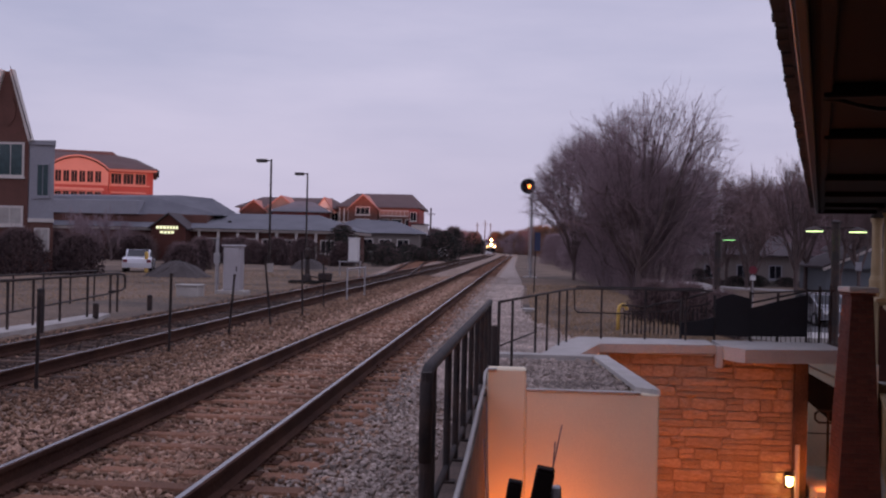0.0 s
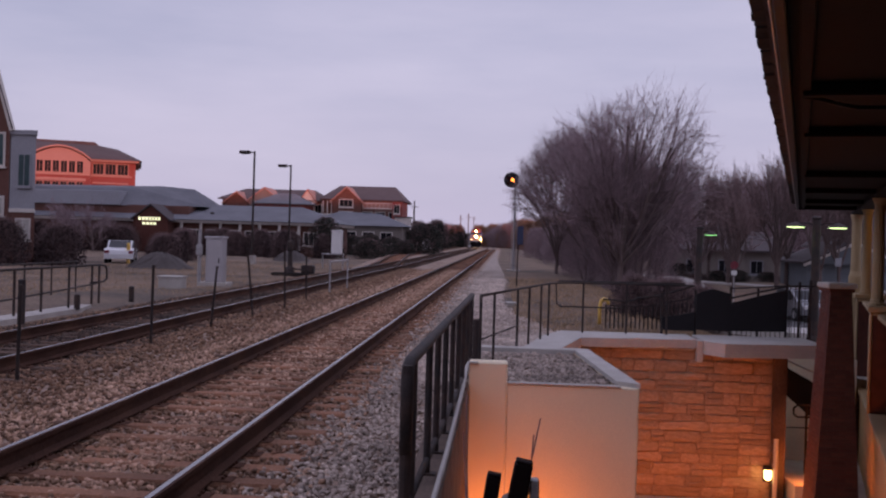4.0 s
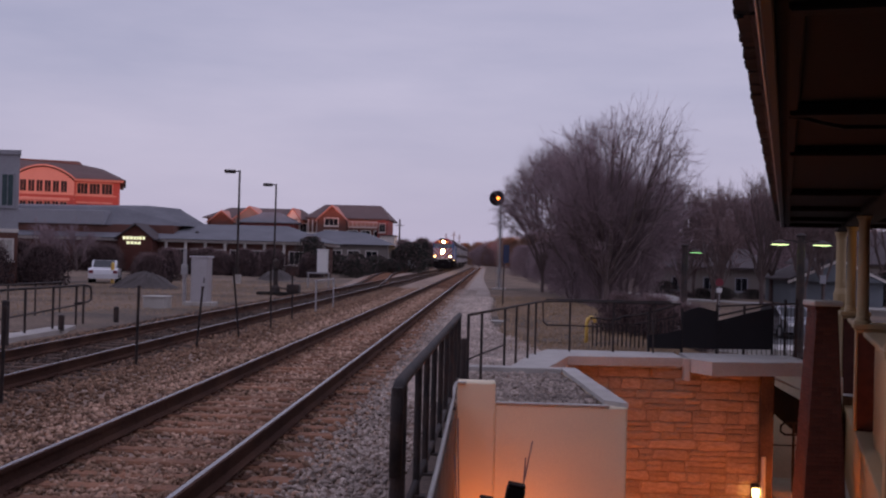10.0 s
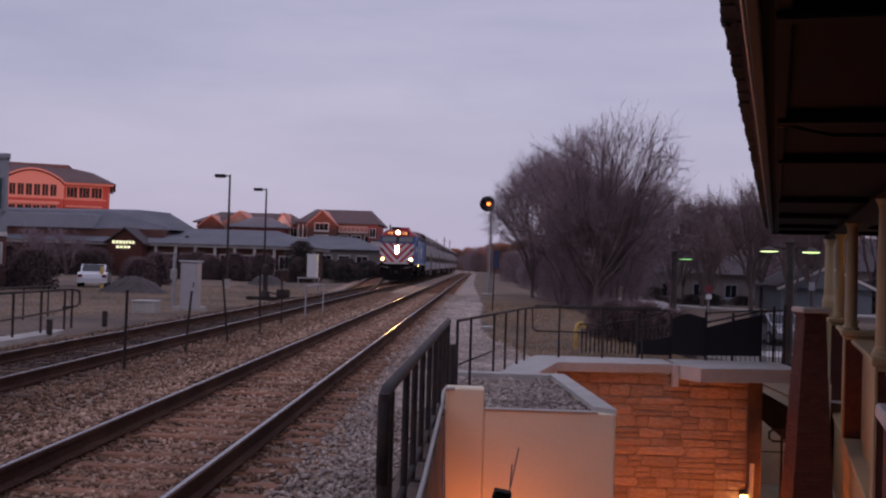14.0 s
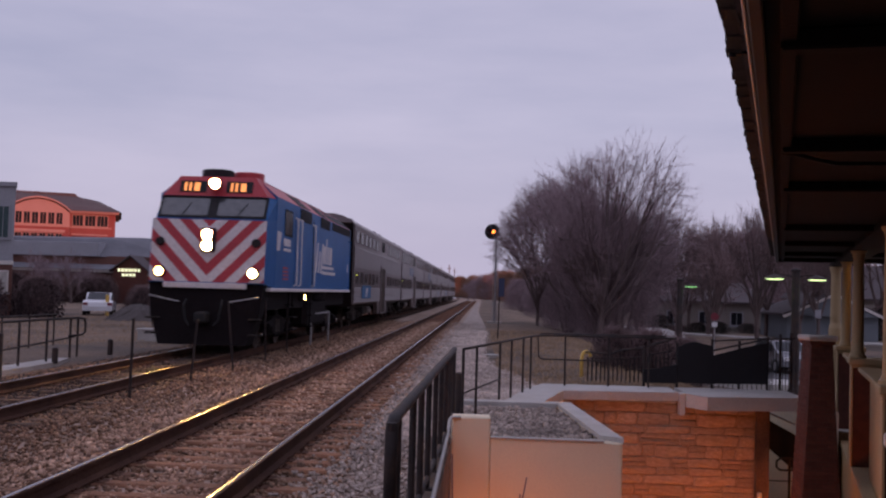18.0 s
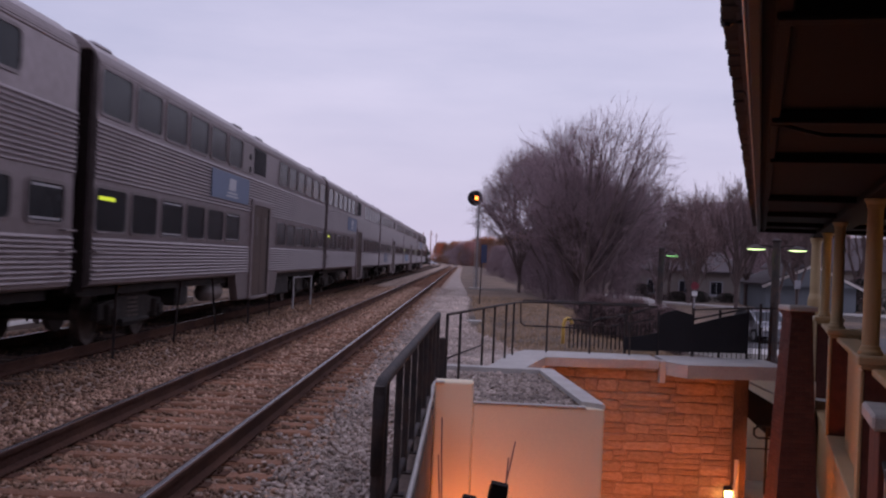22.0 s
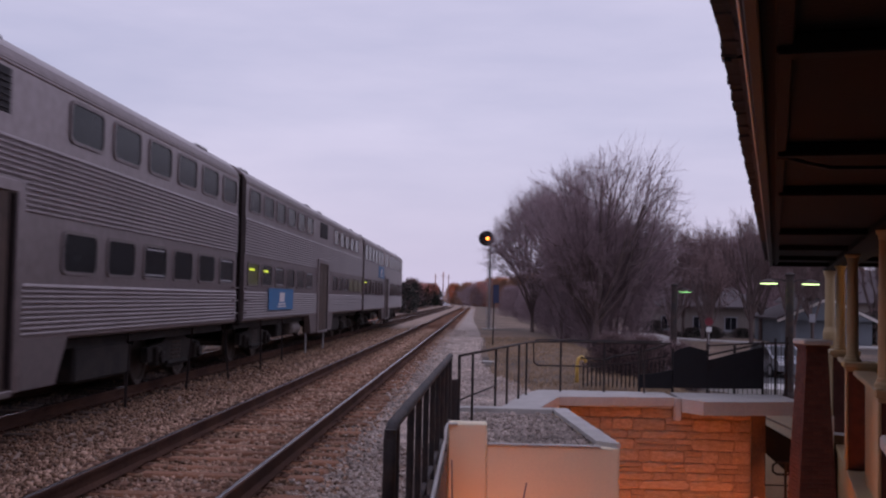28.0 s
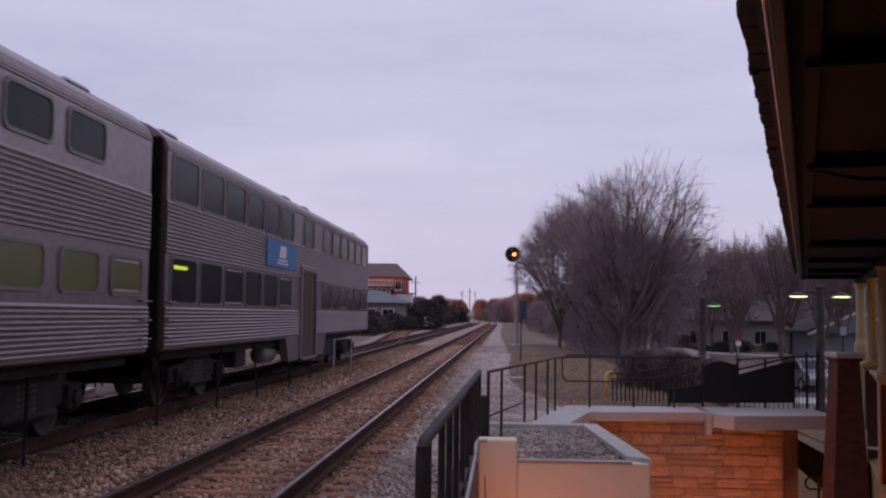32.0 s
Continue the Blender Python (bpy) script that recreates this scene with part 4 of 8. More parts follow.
    for y in (0.9, 10.6, 13.3, 22.9):
        part("roof_hatch", Shape().box(0.95, 1.30, y - 0.4, y + 0.4, 4.56, 4.655, c=0.04), CAR_ROOF, car, "low roof hatch")
    fb = Shape()
    fb.box(-1.30, 1.30, 0.2, CAR_LEN - 0.2, 0.86, 0.99)
    part("underframe", fb, UNDERFRAME, car)
    for a, b, x0, x1, z0 in ((5.6, 6.5, 0.75, 1.30, 0.50), (16.2, 18.6, 0.7, 1.35, 0.36), (8.0, 9.3, -1.35, -0.7, 0.4), (6.5, 9.0, -0.4, 0.4, 0.45)):
        q = Shape()
        q.box(x0, x1, a, b, z0, 0.87, c=0.04)
        part("equipment_box", q, UNDERFRAME, car)
    ta = Shape()
    ta.lathe([(0.05, 0), (0.18, 0.03), (0.20, 0.08), (0.20, 1.2), (0.18, 1.25), (0.05, 1.28)], (1.08, 9.8, 0.66), n=16, axis="y")
    part("air_tank", ta, TANK_GREY, car, "pale dusty air tank", smooth=True)
    for y in (3.4, 22.0):
        truck(car, y, 2.59, 0.46)
    if kind == "cab":
        ls = Shape()
        for x in (-0.35, 0.35):
            ls.tube((x, CAR_LEN + 0.03, 4.1), (x, CAR_LEN + 0.1, 4.1), 0.12, n=14)
        part("marker_lamp", ls, SIGNAL_DARK, car)
        vz = Shape()
        vz.box(-1.3, 1.3, CAR_LEN, CAR_LEN + 0.34, 4.2, 4.5, c=0.06)
        part("end_visor", vz, CAR_ROOF, car)
    return car


def clip_poly(poly, a, b, c):
    """Keeps the side of poly where a*x + b*y >= c."""
    out = []
    for i, p in enumerate(poly):
        q = poly[(i + 1) % len(poly)]
        dp, dq = a * p[0] + b * p[1] - c, a * q[0] + b * q[1] - c
        if dp >= 0:
            out.append(p)
        if (dp >= 0) != (dq >= 0):
            t = dp / (dp - dq)
            out.append((p[0] + t * (q[0] - p[0]), p[1] + t * (q[1] - p[1])))
    return out


LOCO_LEN = 17.0


def locomotive():
    loco = thing("locomotive", "blue diesel locomotive with red and white striped nose", "locomotive")
    W = 1.53
    # long hood: straight sides, sloped roof edge
    prof = [(W, 1.62), (W, 4.00), (1.02, 4.42), (0.9, 4.46), (-0.9, 4.46), (-1.02, 4.42), (-W, 4.00), (-W, 1.62)]
    b = Shape()
    b.sweep(prof, 1.25, 16.55)
    b.f = [q[::-1] for q in b.f]
    part("body", b, LOCO_BLUE, loco, "glossy dark blue body")
    rs = Shape()
    for s in (1, -1):
        for a, c in ((1.25, 16.5),):
            fr = ((s * W, 0, 4.0), (0, s, 0), Vector((-s * 0.51, 0, 0.42)).normalized())
            rs.plate([(s * a, 0.02), (s * c, 0.02), (s * c, 0.655), (s * a, 0.655)] if s > 0 else [(s * c, 0.02), (s * a, 0.02), (s * a, 0.655), (s * c, 0.655)], 0.008, fr)
    part("roof_slope", rs, LOCO_RED, loco, "red sloping roof edge")
    top = Shape()
    top.box(-0.98, 0.98, 1.3, 16.5, 4.45, 4.475, c=0.008)
    part("roof_panel", top, LOCO_RED, loco, "red roof")
    # nose and cab front
    nz0, nz1, ny0, ny1 = 1.72, 3.32, 0.22, 0.40
    nose = Shape()
    nv = [(-1.46, ny0, nz0), (1.46, ny0, nz0), (1.46, ny1, nz1), (-1.46, ny1, nz1), (-W, 1.3, nz0 - 0.1), (W, 1.3, nz0 - 0.1), (W, 1.3, nz1 + 0.06), (-W, 1.3, nz1 + 0.06)]
    nose.add(nv, [(0, 1, 2, 3), (1, 5, 6, 2), (4, 0, 3, 7), (3, 2, 6, 7), (4, 5, 1, 0)])
    ns = part("nose", nose, LOCO_BLUE, loco, "blunt nose")
    ea = Vector((1, 0, 0))
    eb = Vector((0, ny1 - ny0, nz1 - nz0)).normalized()
    hgt = math.hypot(ny1 - ny0, nz1 - nz0)
    frm = ((0, ny0 - 0.002, nz0), ea, eb)
    field = [(-1.45, 0.02), (1.45, 0.02), (1.45, hgt - 0.01), (-1.45, hgt - 0.01)]
    part("nose_field", Shape().plate(field, 0.006, frm), LOCO_WHITE, ns, "white striped field")
    frm2 = ((0, ny0 - 0.0095, nz0), ea, eb)
    for s in (1, -1):
        for k in range(-1, 8):
            # chevrons that point down at the middle
            c0 = 0.18 + 0.62 * k - 2.48
            half = clip_poly(field, s, 0, 0)
            st = clip_poly(half, -s * 1.03, 1, c0)
            st = clip_poly(st, s * 1.03, -1, -c0 - 0.31)
            if len(st) > 2:
                part("stripe", Shape().plate(st, 0.004, frm2), LOCO_RED, ns, "red warning stripe")
    # windscreen band and number board band
    wz0, wz1, wy0, wy1 = 3.34, 3.95, 0.52, 0.92
    scr = Shape()
    sv = [(-1.42, wy0, wz0), (1.42, wy0, wz0), (1.36, wy1, wz1), (-1.36, wy1, wz1), (-W, 1.35, wz0), (W, 1.35, wz0), (W, 1.35, wz1), (-W, 1.35, wz1)]
    scr.add(sv, [(0, 1, 2, 3), (1, 5, 6, 2), (4, 0, 3, 7), (3, 2, 6, 7), (4, 5, 1, 0)])
    part("cab_front", scr, LOCO_BLUE, loco)
    cf = ((0, wy0 - 0.004, wz0), (1, 0, 0), Vector((0, wy1 - wy0, wz1 - wz0)).normalized())
    part("windscreen_surround", Shape().plate(rounded(-1.39, 1.39, 0.02, 0.71, 0.06), 0.006, ((0, wy0 - 0.001, wz0), cf[1], cf[2])), LOCO_GRILLE, loco, "black band round the windscreens")
    for x0, x1 in ((-1.32, -0.12), (0.12, 1.32)):
        g = part("windscreen", Shape().plate(rounded(x0 - 0.05, x1 + 0.05, 0.06, 0.68, 0.07), 0.01, cf), BLACK_RUBBER, loco, "windscreen in a rubber seal")
        part("pane", Shape().plate(rounded(x0, x1, 0.10, 0.64, 0.06), 0.006, ((0, wy0 - 0.016, wz0), cf[1], cf[2])), WINDSCREEN, g)
        part("wiper", Shape().plate([(x0 + 0.5, 0.05), (x0 + 0.52, 0.05), (x0 + 0.75, 0.5), (x0 + 0.73, 0.5)], 0.01, ((0, wy0 - 0.03, wz0), cf[1], cf[2])), BLACK_RUBBER, g)
    fr = Shape()
    fv = [(-1.36, 0.86, 3.95), (1.36, 0.86, 3.95), (0.98, 1.08, 4.47), (-0.98, 1.08, 4.47), (-W, 1.35, 3.95), (W, 1.35, 3.95), (1.02, 1.35, 4.47), (-1.02, 1.35, 4.47)]
    fr.add(fv, [(0, 1, 2, 3), (1, 5, 6, 2), (4, 0, 3, 7), (3, 2, 6, 7), (4, 5, 1, 0)])
    brow = part("brow", fr, LOCO_RED, loco, "red brow over the windscreen")
    bf = ((0, 0.856, 3.95), (1, 0, 0), Vector((0, 0.22, 0.52)).normalized())
    for x in (-0.60, 0.60):
        nb = part("number_board", Shape().plate([(x - 0.34, 0.10), (x + 0.34, 0.10), (x + 0.34, 0.42), (x - 0.34, 0.42)], 0.02, bf), LOCO_GRILLE, brow, "dark number board with lit bars")
        for dx, hw in ((-0.20, 0.03), (-0.08, 0.03), (0.10, 0.07)):
            part("lit_bar", Shape().plate([(x + dx - hw, 0.14), (x + dx + hw, 0.14), (x + dx + hw, 0.38), (x + dx - hw, 0.38)], 0.004, ((0, 0.836, 3.95), bf[1], bf[2])), NUMBER_GLOW, nb, "glowing orange bar")
    # lamps
    lamp = Shape()
    lamp.lathe([(0.16, 0), (0.16, 0.1), (0.13, 0.12)], (0.0, 0.93, 4.26), n=18, axis="y")
    h = part("upper_headlight", lamp, LOCO_GRILLE, brow, "round lamp over the windscreen")
    part("lens", Shape().lathe([(0.115, 0.0), (0.10, 0.012), (0.03, 0.02)], (0.0, 0.808, 4.26), n=18, axis="y"), HEADLIGHT, h, "bright lens")
    part("hood", Shape().lathe([(0.155, 0.0), (0.16, 0.17), (0.135, 0.17), (0.13, 0.0)], (0.0, 0.83, 4.26), n=18, axis="y"), LOCO_GRILLE, h)
    hs = Shape()
    hs.box(-0.19, 0.19, 0.22, 0.36, 2.48, 3.10, c=0.03)
    h2 = part("headlight", hs, LOCO_GRILLE, ns, "twin headlight casing")
    for z in (2.65, 2.92):
        part("lens", Shape().lathe([(0.125, 0), (0.11, 0.012), (0.03, 0.02)], (0.0, 0.216, z), n=18, axis="y"), HEADLIGHT, h2, "bright lens")
        part("hood", Shape().lathe([(0.132, 0.0), (0.134, 0.12), (0.128, 0.12), (0.126, 0.0)], (0.0, 0.22, z), n=18, axis="y"), LOCO_GRILLE, h2)
    for x in (-1.18, 1.18):
        d = Shape()
        d.lathe([(0.15, 0), (0.15, 0.16), (0.125, 0.18)], (x, 0.30, 1.98), n=18, axis="y")
        dl = part("ditch_light", d, LOCO_GRILLE, ns, "round ditch light")
        part("lens", Shape().lathe([(0.115, 0), (0.10, 0.012), (0.03, 0.02)], (x, 0.118, 1.98), n=18, axis="y"), DITCH if x > 0 else DITCH_DIM, dl, "bright lens" if x > 0 else "dim orange lens")
        cl = Shape()
        cl.lathe([(0.11, 0), (0.11, 0.1), (0.075, 0.12)], (x * 1.03, 0.34, 2.74), n=14, axis="y")
        part("class_lamp", cl, LOCO_GRILLE, ns, "dark class lamp")
    # pilot, steps, coupler
    pl = Shape()
    pv = [(-1.46, 0.30, 1.72), (1.46, 0.30, 1.72), (1.36, 0.14, 0.9), (-1.36, 0.14, 0.9), (1.10, -0.02, 0.18), (-1.10, -0.02, 0.18)]
    pl.add(pv + [(x, 0.75, z) for x, y, z in pv], [(0, 3, 2, 1), (3, 5, 4, 2), (1, 2, 8, 7), (2, 4, 10, 8), (0, 6, 9, 3), (3, 9, 11, 5), (4, 5, 11, 10), (6, 7, 8, 9), (9, 8, 10, 11), (0, 1, 7, 6)])
    part("pilot", pl, PILOT, loco, "sooty pilot plate")
    co = Shape()
    co.box(-0.15, 0.15, -0.30, 0.3, 0.72, 1.0, c=0.05)
    part("coupler", co, BLACK_RUBBER, loco)
    for s in (-1, 1):
        part("corner_step", Shape().box(s * 1.12, s * 1.46, 0.02, 0.12, 0.42, 0.47, c=0.01), UNDERFRAME, loco, "worn steel corner step")
        part("corner_step", Shape().box(s * 1.12, s * 1.46, 0.06, 0.14, 0.80, 0.85, c=0.01), UNDERFRAME, loco, "worn steel corner step")
        part("brake_hose", Shape().pipe([(s * 0.45, 0.1, 1.3), (s * 0.47, -0.06, 1.15), (s * 0.42, -0.08, 0.8), (s * 0.3, -0.12, 0.66)], 0.026, n=6), BLACK_RUBBER, loco)
    for s in (-1, 1):
        part("pilot_grab_rail", Shape().pipe([(s * 0.65, 0.10, 1.25), (s * 0.65, -0.02, 1.25), (s * 1.35, -0.02, 1.38), (s * 1.35, 0.12, 1.38)], 0.018, n=6), STEEL_GREY, loco)
    part("nose_band", Shape().box(-1.08, 1.02, 0.19, 0.40, 1.58, 1.72, c=0.012), LOCO_WHITE, loco, "white band under the nose")
    for s in (1, -1):
        # sill stripe, doors with grab rails, grilles, emblem
        sl = Shape()
        sl.box(s * 1.2, s * (W + 0.03), 0.6, 16.7, 1.54, 1.63, c=0.012)
        part("sill", sl, LOCO_WHITE, loco, "white sill stripe")
        for y0 in (3.95, 7.15):
            wide = 0.68 if y0 < 5 else 0.26
            rec = Shape()
            rec.box(s * 1.45, s * (W + 0.008), y0 + 0.05, y0 + wide - 0.06, 1.66, 3.78, c=0.01)
            door = part("side_door", rec, LOCO_BLUE if y0 < 5 else LOCO_GRILLE, loco, "side door")
            for yy in ((y0, y0 + wide) if y0 < 5 else (y0,)):
                part("grab_rail", Shape().pipe([(s * W, yy, 1.7), (s * (W + 0.09), yy, 1.74), (s * (W + 0.09), yy, 3.6), (s * W, yy, 3.64)], 0.03, n=8), LOCO_WHITE, door, "pale grab rail")
            ld = Shape()
            for z in (0.45, 0.8, 1.15):
                ld.box(s * 1.3, s * (W + 0.04), y0 + 0.02, y0 + 0.66, z, z + 0.03)
            ld.box(s * 1.38, s * 1.42, y0 + 0.02, y0 + 0.05, 0.45, 1.55)
            ld.box(s * 1.38, s * 1.42, y0 + 0.63, y0 + 0.66, 0.45, 1.55)
            part("step_ladder", ld, PILOT, loco)
        cw = Shape().plate(side_poly(rounded(2.35, 3.55, 3.05, 3.78, 0.06), s), 0.012, side_frame(s, W))
        wn = part("cab_window", cw, BLACK_RUBBER, loco, "cab side window")
        part("pane", Shape().plate(side_poly(rounded(2.41, 2.92, 3.11, 3.72, 0.05), s), 0.005, side_frame(s, W, 0.013)), TRAIN_GLASS, wn)
        part("pane", Shape().plate(side_poly(rounded(2.98, 3.49, 3.11, 3.72, 0.05), s), 0.005, side_frame(s, W, 0.013)), TRAIN_GLASS, wn)
        for a, c, z0, z1 in ((4.75, 6.75, 3.62, 3.98), (8.7, 10.7, 3.66, 3.99), (11.4, 16.3, 3.72, 3.99)):
            gr = Shape()
            gr.plate(side_poly([(a, z0), (c, z0), (c, z1), (a, z1)], s), 0.012, side_frame(s, W))
            for k in range(5):
                z = z0 + 0.04 + (z1 - z0 - 0.08) * k / 4
                gr.box(s * W, s * (W + 0.028), a, c, z - 0.012, z + 0.012)
            part("side_grille", gr, LOCO_GRILLE, loco, "dark louvred grille")
            sg = Shape()
            q = ((s * W, 0, 4.0), (0, s, 0), Vector((-s * 0.51, 0, 0.42)).normalized())
            pa = [(s * a, 0.06), (s * c, 0.06), (s * c, 0.6), (s * a, 0.6)]
            sg.plate(pa if s > 0 else [pa[1], pa[0], pa[3], pa[2]], 0.02, q)
            part("roof_grille", sg, LOCO_GRILLE, loco, "dark roof grille")
        em = Shape()
        fz = side_frame(s, W, 0.002)
        z0 = 2.16
        for a, w, hh, sl2 in ((7.75, 0.26, 0.98, 0.42), (8.32, 0.24, 0.72, 0.28), (8.86, 0.28, 0.98, 0.32)):
            em.plate(side_poly([(a, z0), (a + w, z0), (a + w + sl2, z0 + hh), (a + sl2, z0 + hh)], s), 0.006, fz)
        for a, w, hh in ((9.42, 0.46, 0.60), (10.0, 0.20, 0.86), (10.36, 0.34, 0.60), (10.86, 0.52, 0.60)):
            em.plate(side_poly([(a, z0 + 0.32), (a + w, z0 + 0.32), (a + w + 0.08, z0 + 0.32 + hh), (a + 0.08, z0 + 0.32 + hh)], s), 0.006, fz)
        em.plate(side_poly([(9.25, z0 + 0.15), (11.9, z0 + 0.15), (11.95, z0 + 0.25), (9.25, z0 + 0.25)], s), 0.006, fz)
        em.plate(side_poly([(9.25, z0 - 0.03), (12.4, z0 - 0.03), (12.45, z0 + 0.07), (9.25, z0 + 0.07)], s), 0.006, fz)
        part("emblem", em, LOCO_WHITE, loco, "white block emblem with underlines")
        for mark in ([(1.35, 2.62), (1.75, 2.62), (1.95, 3.12), (1.40, 3.12)], [(2.3, 2.78), (3.3, 2.78), (3.3, 2.98), (2.3, 2.98)], [(2.3, 2.64), (3.4, 2.64), (3.4, 2.72), (2.3, 2.72)], [(15.7, 2.30), (16.0, 2.30), (16.0, 2.62), (15.7, 2.62)]):
            part("pale_mark", Shape().plate(side_poly(mark, s), 0.006, fz), LOCO_WHITE, loco, "pale block mark")
        for k in range(4):
            part("red_bar", Shape().plate(side_poly([(2.3, 1.86 + 0.1 * k), (3.1, 1.86 + 0.1 * k), (3.1, 1.91 + 0.1 * k), (2.3, 1.91 + 0.1 * k)], s), 0.006, fz), LOCO_RED, loco, "small red bar")
        mk = Shape()
        mk.box(s * 1.3, s * 1.46, 6.2, 6.6, 1.26, 1.5, c=0.03)
        k = part("step_light", mk, LOCO_GRILLE, loco)
        part("lens", Shape().plate(side_poly(rounded(6.3, 6.52, 1.29, 1.45, 0.06), s), 0.01, side_frame(s, 1.462)), MARKER, k, "glowing lens")
        sk = Shape()
        sk.box(s * 0.9, s * 1.40, 7.0, 11.2, 0.42, 1.30, c=0.12)
        part("fuel_tank", sk, PILOT, loco, "black fuel tank")
        at2 = Shape()
        at2.lathe([(0.05, 0), (0.2, 0.03), (0.22, 0.1), (0.22, 2.3), (0.05, 2.4)], (s * 1.2, 11.2, 1.36), n=14, axis="y")
        part("air_tank", at2, PILOT, loco, smooth=True)
        ps = Shape()
        ps.pipe([(s * W, 15.9, 1.7), (s * (W + 0.08), 15.9, 1.74), (s * (W + 0.08), 15.9, 3.5), (s * W, 15.9, 3.55)], 0.02, n=8)
        part("grab_rail", ps, LOCO_BLUE, loco)
    fd = Shape()
    fd.box(-1.3, 1.3, 0.7, 16.5, 1.05, 1.56)
    part("frame_deck", fd, PILOT, loco)
    for x, y, r, hh in ((-0.25, 2.05, 0.42, 0.24), (0.45, 2.65, 0.42, 0.24), (0.0, 9.2, 0.55, 0.16), (0.0, 12.2, 0.65, 0.18), (0.0, 14.2, 0.65, 0.18)):
        fan = Shape()
        fan.lathe([(r, 0), (r, hh), (r * 0.9, hh + 0.03), (r * 0.25, hh + 0.03)], (x, y, 4.47), n=20)
        part("roof_fan", fan, LOCO_RED if 2.5 < y < 3 else LOCO_GRILLE, loco, "round red roof casing" if 2.5 < y < 3 else "dark roof fan")
    rb = Shape()
    rb.box(-0.55, 0.55, 4.2, 7.8, 4.47, 4.62, c=0.05)
    part("exhaust_hatch", rb, LOCO_GRILLE, loco)
    part("radiator_hatch", Shape().box(-0.8, 0.8, 8.2, 15.9, 4.47, 4.585, c=0.04), LOCO_GRILLE, loco, "dark radiator hatch")
    re = Shape()
    re.box(-1.3, 1.3, 16.5, 16.75, 1.1, 4.2, c=0.03)
    part("rear_diaphragm", re, DIAPHRAGM, loco)
    for y in (3.9, 13.4):
        truck(loco, y, 2.74, 0.51, heavy=True)
    return loco


LOCO = locomotive()
CAR_HIGH = gallery_car("high", tubes=(0,))
CARS = [gallery_car("low", tubes=(0,)), CAR_HIGH, copy_thing(CAR_HIGH, pose(0, 0, 0)), gallery_car("low", faded=True),
        gallery_car("low", tubes=(0, 1), glowing=(0, 9, 10, 11)), gallery_car("cab", tubes=(0,))]


# ------------------------------------------------------------------ the sunken stairway beside the track
def lower_court():
    fl = Shape()
    fl.slab([(-0.34, 4.2), (12, 4.2), (12, 30), (5.2, 30), (5.2, 21.45), (-0.34, 21.45)], -3.42, -3.30)
    solid("floor", fl, CONCRETE, "grey concrete floor of the sunken stairway", "floor", kind="structure")
    # landing on which the camera stands
    ld = Shape()
    ld.slab([(-1.1, -14), (3.0, -14), (3.0, 3.9), (-1.1, 3.9)], -3.3, -0.10)
    solid("landing", ld, CONCRETE, "concrete landing at track level", "landing", kind="structure")
    # retaining wall along the track, below the railing
    rw = Shape()
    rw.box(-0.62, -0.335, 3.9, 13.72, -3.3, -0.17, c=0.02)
    solid("retaining_wall", rw, BROWN_CONCRETE, "dark brown concrete retaining wall beside the track", "retaining wall", kind="structure")


lower_court()


def planter():
    pl = thing("planter", "cream stucco raised planter filled with gravel", "planter")
    w = Shape()
    # front wall with the raised block at one end
    w.box(0.16, 1.83, 13.72, 13.96, -3.3, -0.18, c=0.015)
    part("front_wall", w, CREAM, pl, "cream stucco wall")
    b = Shape()
    b.box(-0.335, 0.158, 13.70, 14.02, -3.3, 0.09, c=0.02)
    part("corner_block", b, CREAM, pl, "raised cream block")
    s = Shape()
    s.add([(1.83, 13.725, -3.3), (1.83, 13.725, -0.183), (1.50, 18.05, -0.183), (1.50, 18.05, -3.3), (1.60, 13.97, -3.3), (1.60, 13.97, -0.183), (1.30, 17.9, -0.183), (1.30, 17.9, -3.3)],
          [(0, 3, 2, 1), (4, 5, 6, 7), (1, 2, 6, 5), (0, 1, 5, 4), (3, 7, 6, 2)])
    part("side_wall", s, CREAM, pl)
    c = Shape()
    c.add([(1.84, 13.71, z) for z in (-0.18, -0.12)] + [(1.52, 18.12, z) for z in (-0.18, -0.12)] + [(1.27, 18.12, z) for z in (-0.18, -0.12)] + [(1.56, 13.95, z) for z in (-0.18, -0.12)],
          [(0, 2, 3, 1), (2, 4, 5, 3), (4, 6, 7, 5), (6, 0, 1, 7), (1, 3, 5, 7)])
    part("side_coping", c, CONCRETE_PALE, pl, "pale concrete coping")
    f = Shape()
    f.box(0.16, 1.60, 13.70, 13.82, -0.18, -0.155, c=0.008)
    part("front_coping", f, CONCRETE_PALE, pl)
    bk = Shape()
    bk.box(-0.30, 1.28, 17.86, 18.14, -0.5, -0.12, c=0.012)
    part("back_coping", bk, CONCRETE_PALE, pl, "pale concrete coping")
    g = Shape()
    g.slab([(-0.335, 14.0), (1.58, 13.95), (1.29, 17.88), (-0.335, 17.88)], -0.6, -0.235)
    part("gravel_bed", g, GRAVEL_PALE, pl)
    rng = np.random.default_rng(5)
    n = 2600
    y = rng.uniform(14.0, 17.85, n)
    x = rng.uniform(-0.33, 1.55, n) - (y - 14) * 0.0
    keep = x < 1.56 - (y - 14) * 0.072
    x, y = x[keep], y[keep]
    v, t = pebbles(np.stack([x, y, np.full(len(x), -0.225) + rng.uniform(-.01, .02, len(x))], 1), rng.uniform(.018, .045, len(x)), rng)
    ob = part("gravel", soup("gravel", v, t, GRAVEL_PALE), GRAVEL_PALE, pl, "grey gravel fill")
    tagged(ob, kind="stuff")


planter()


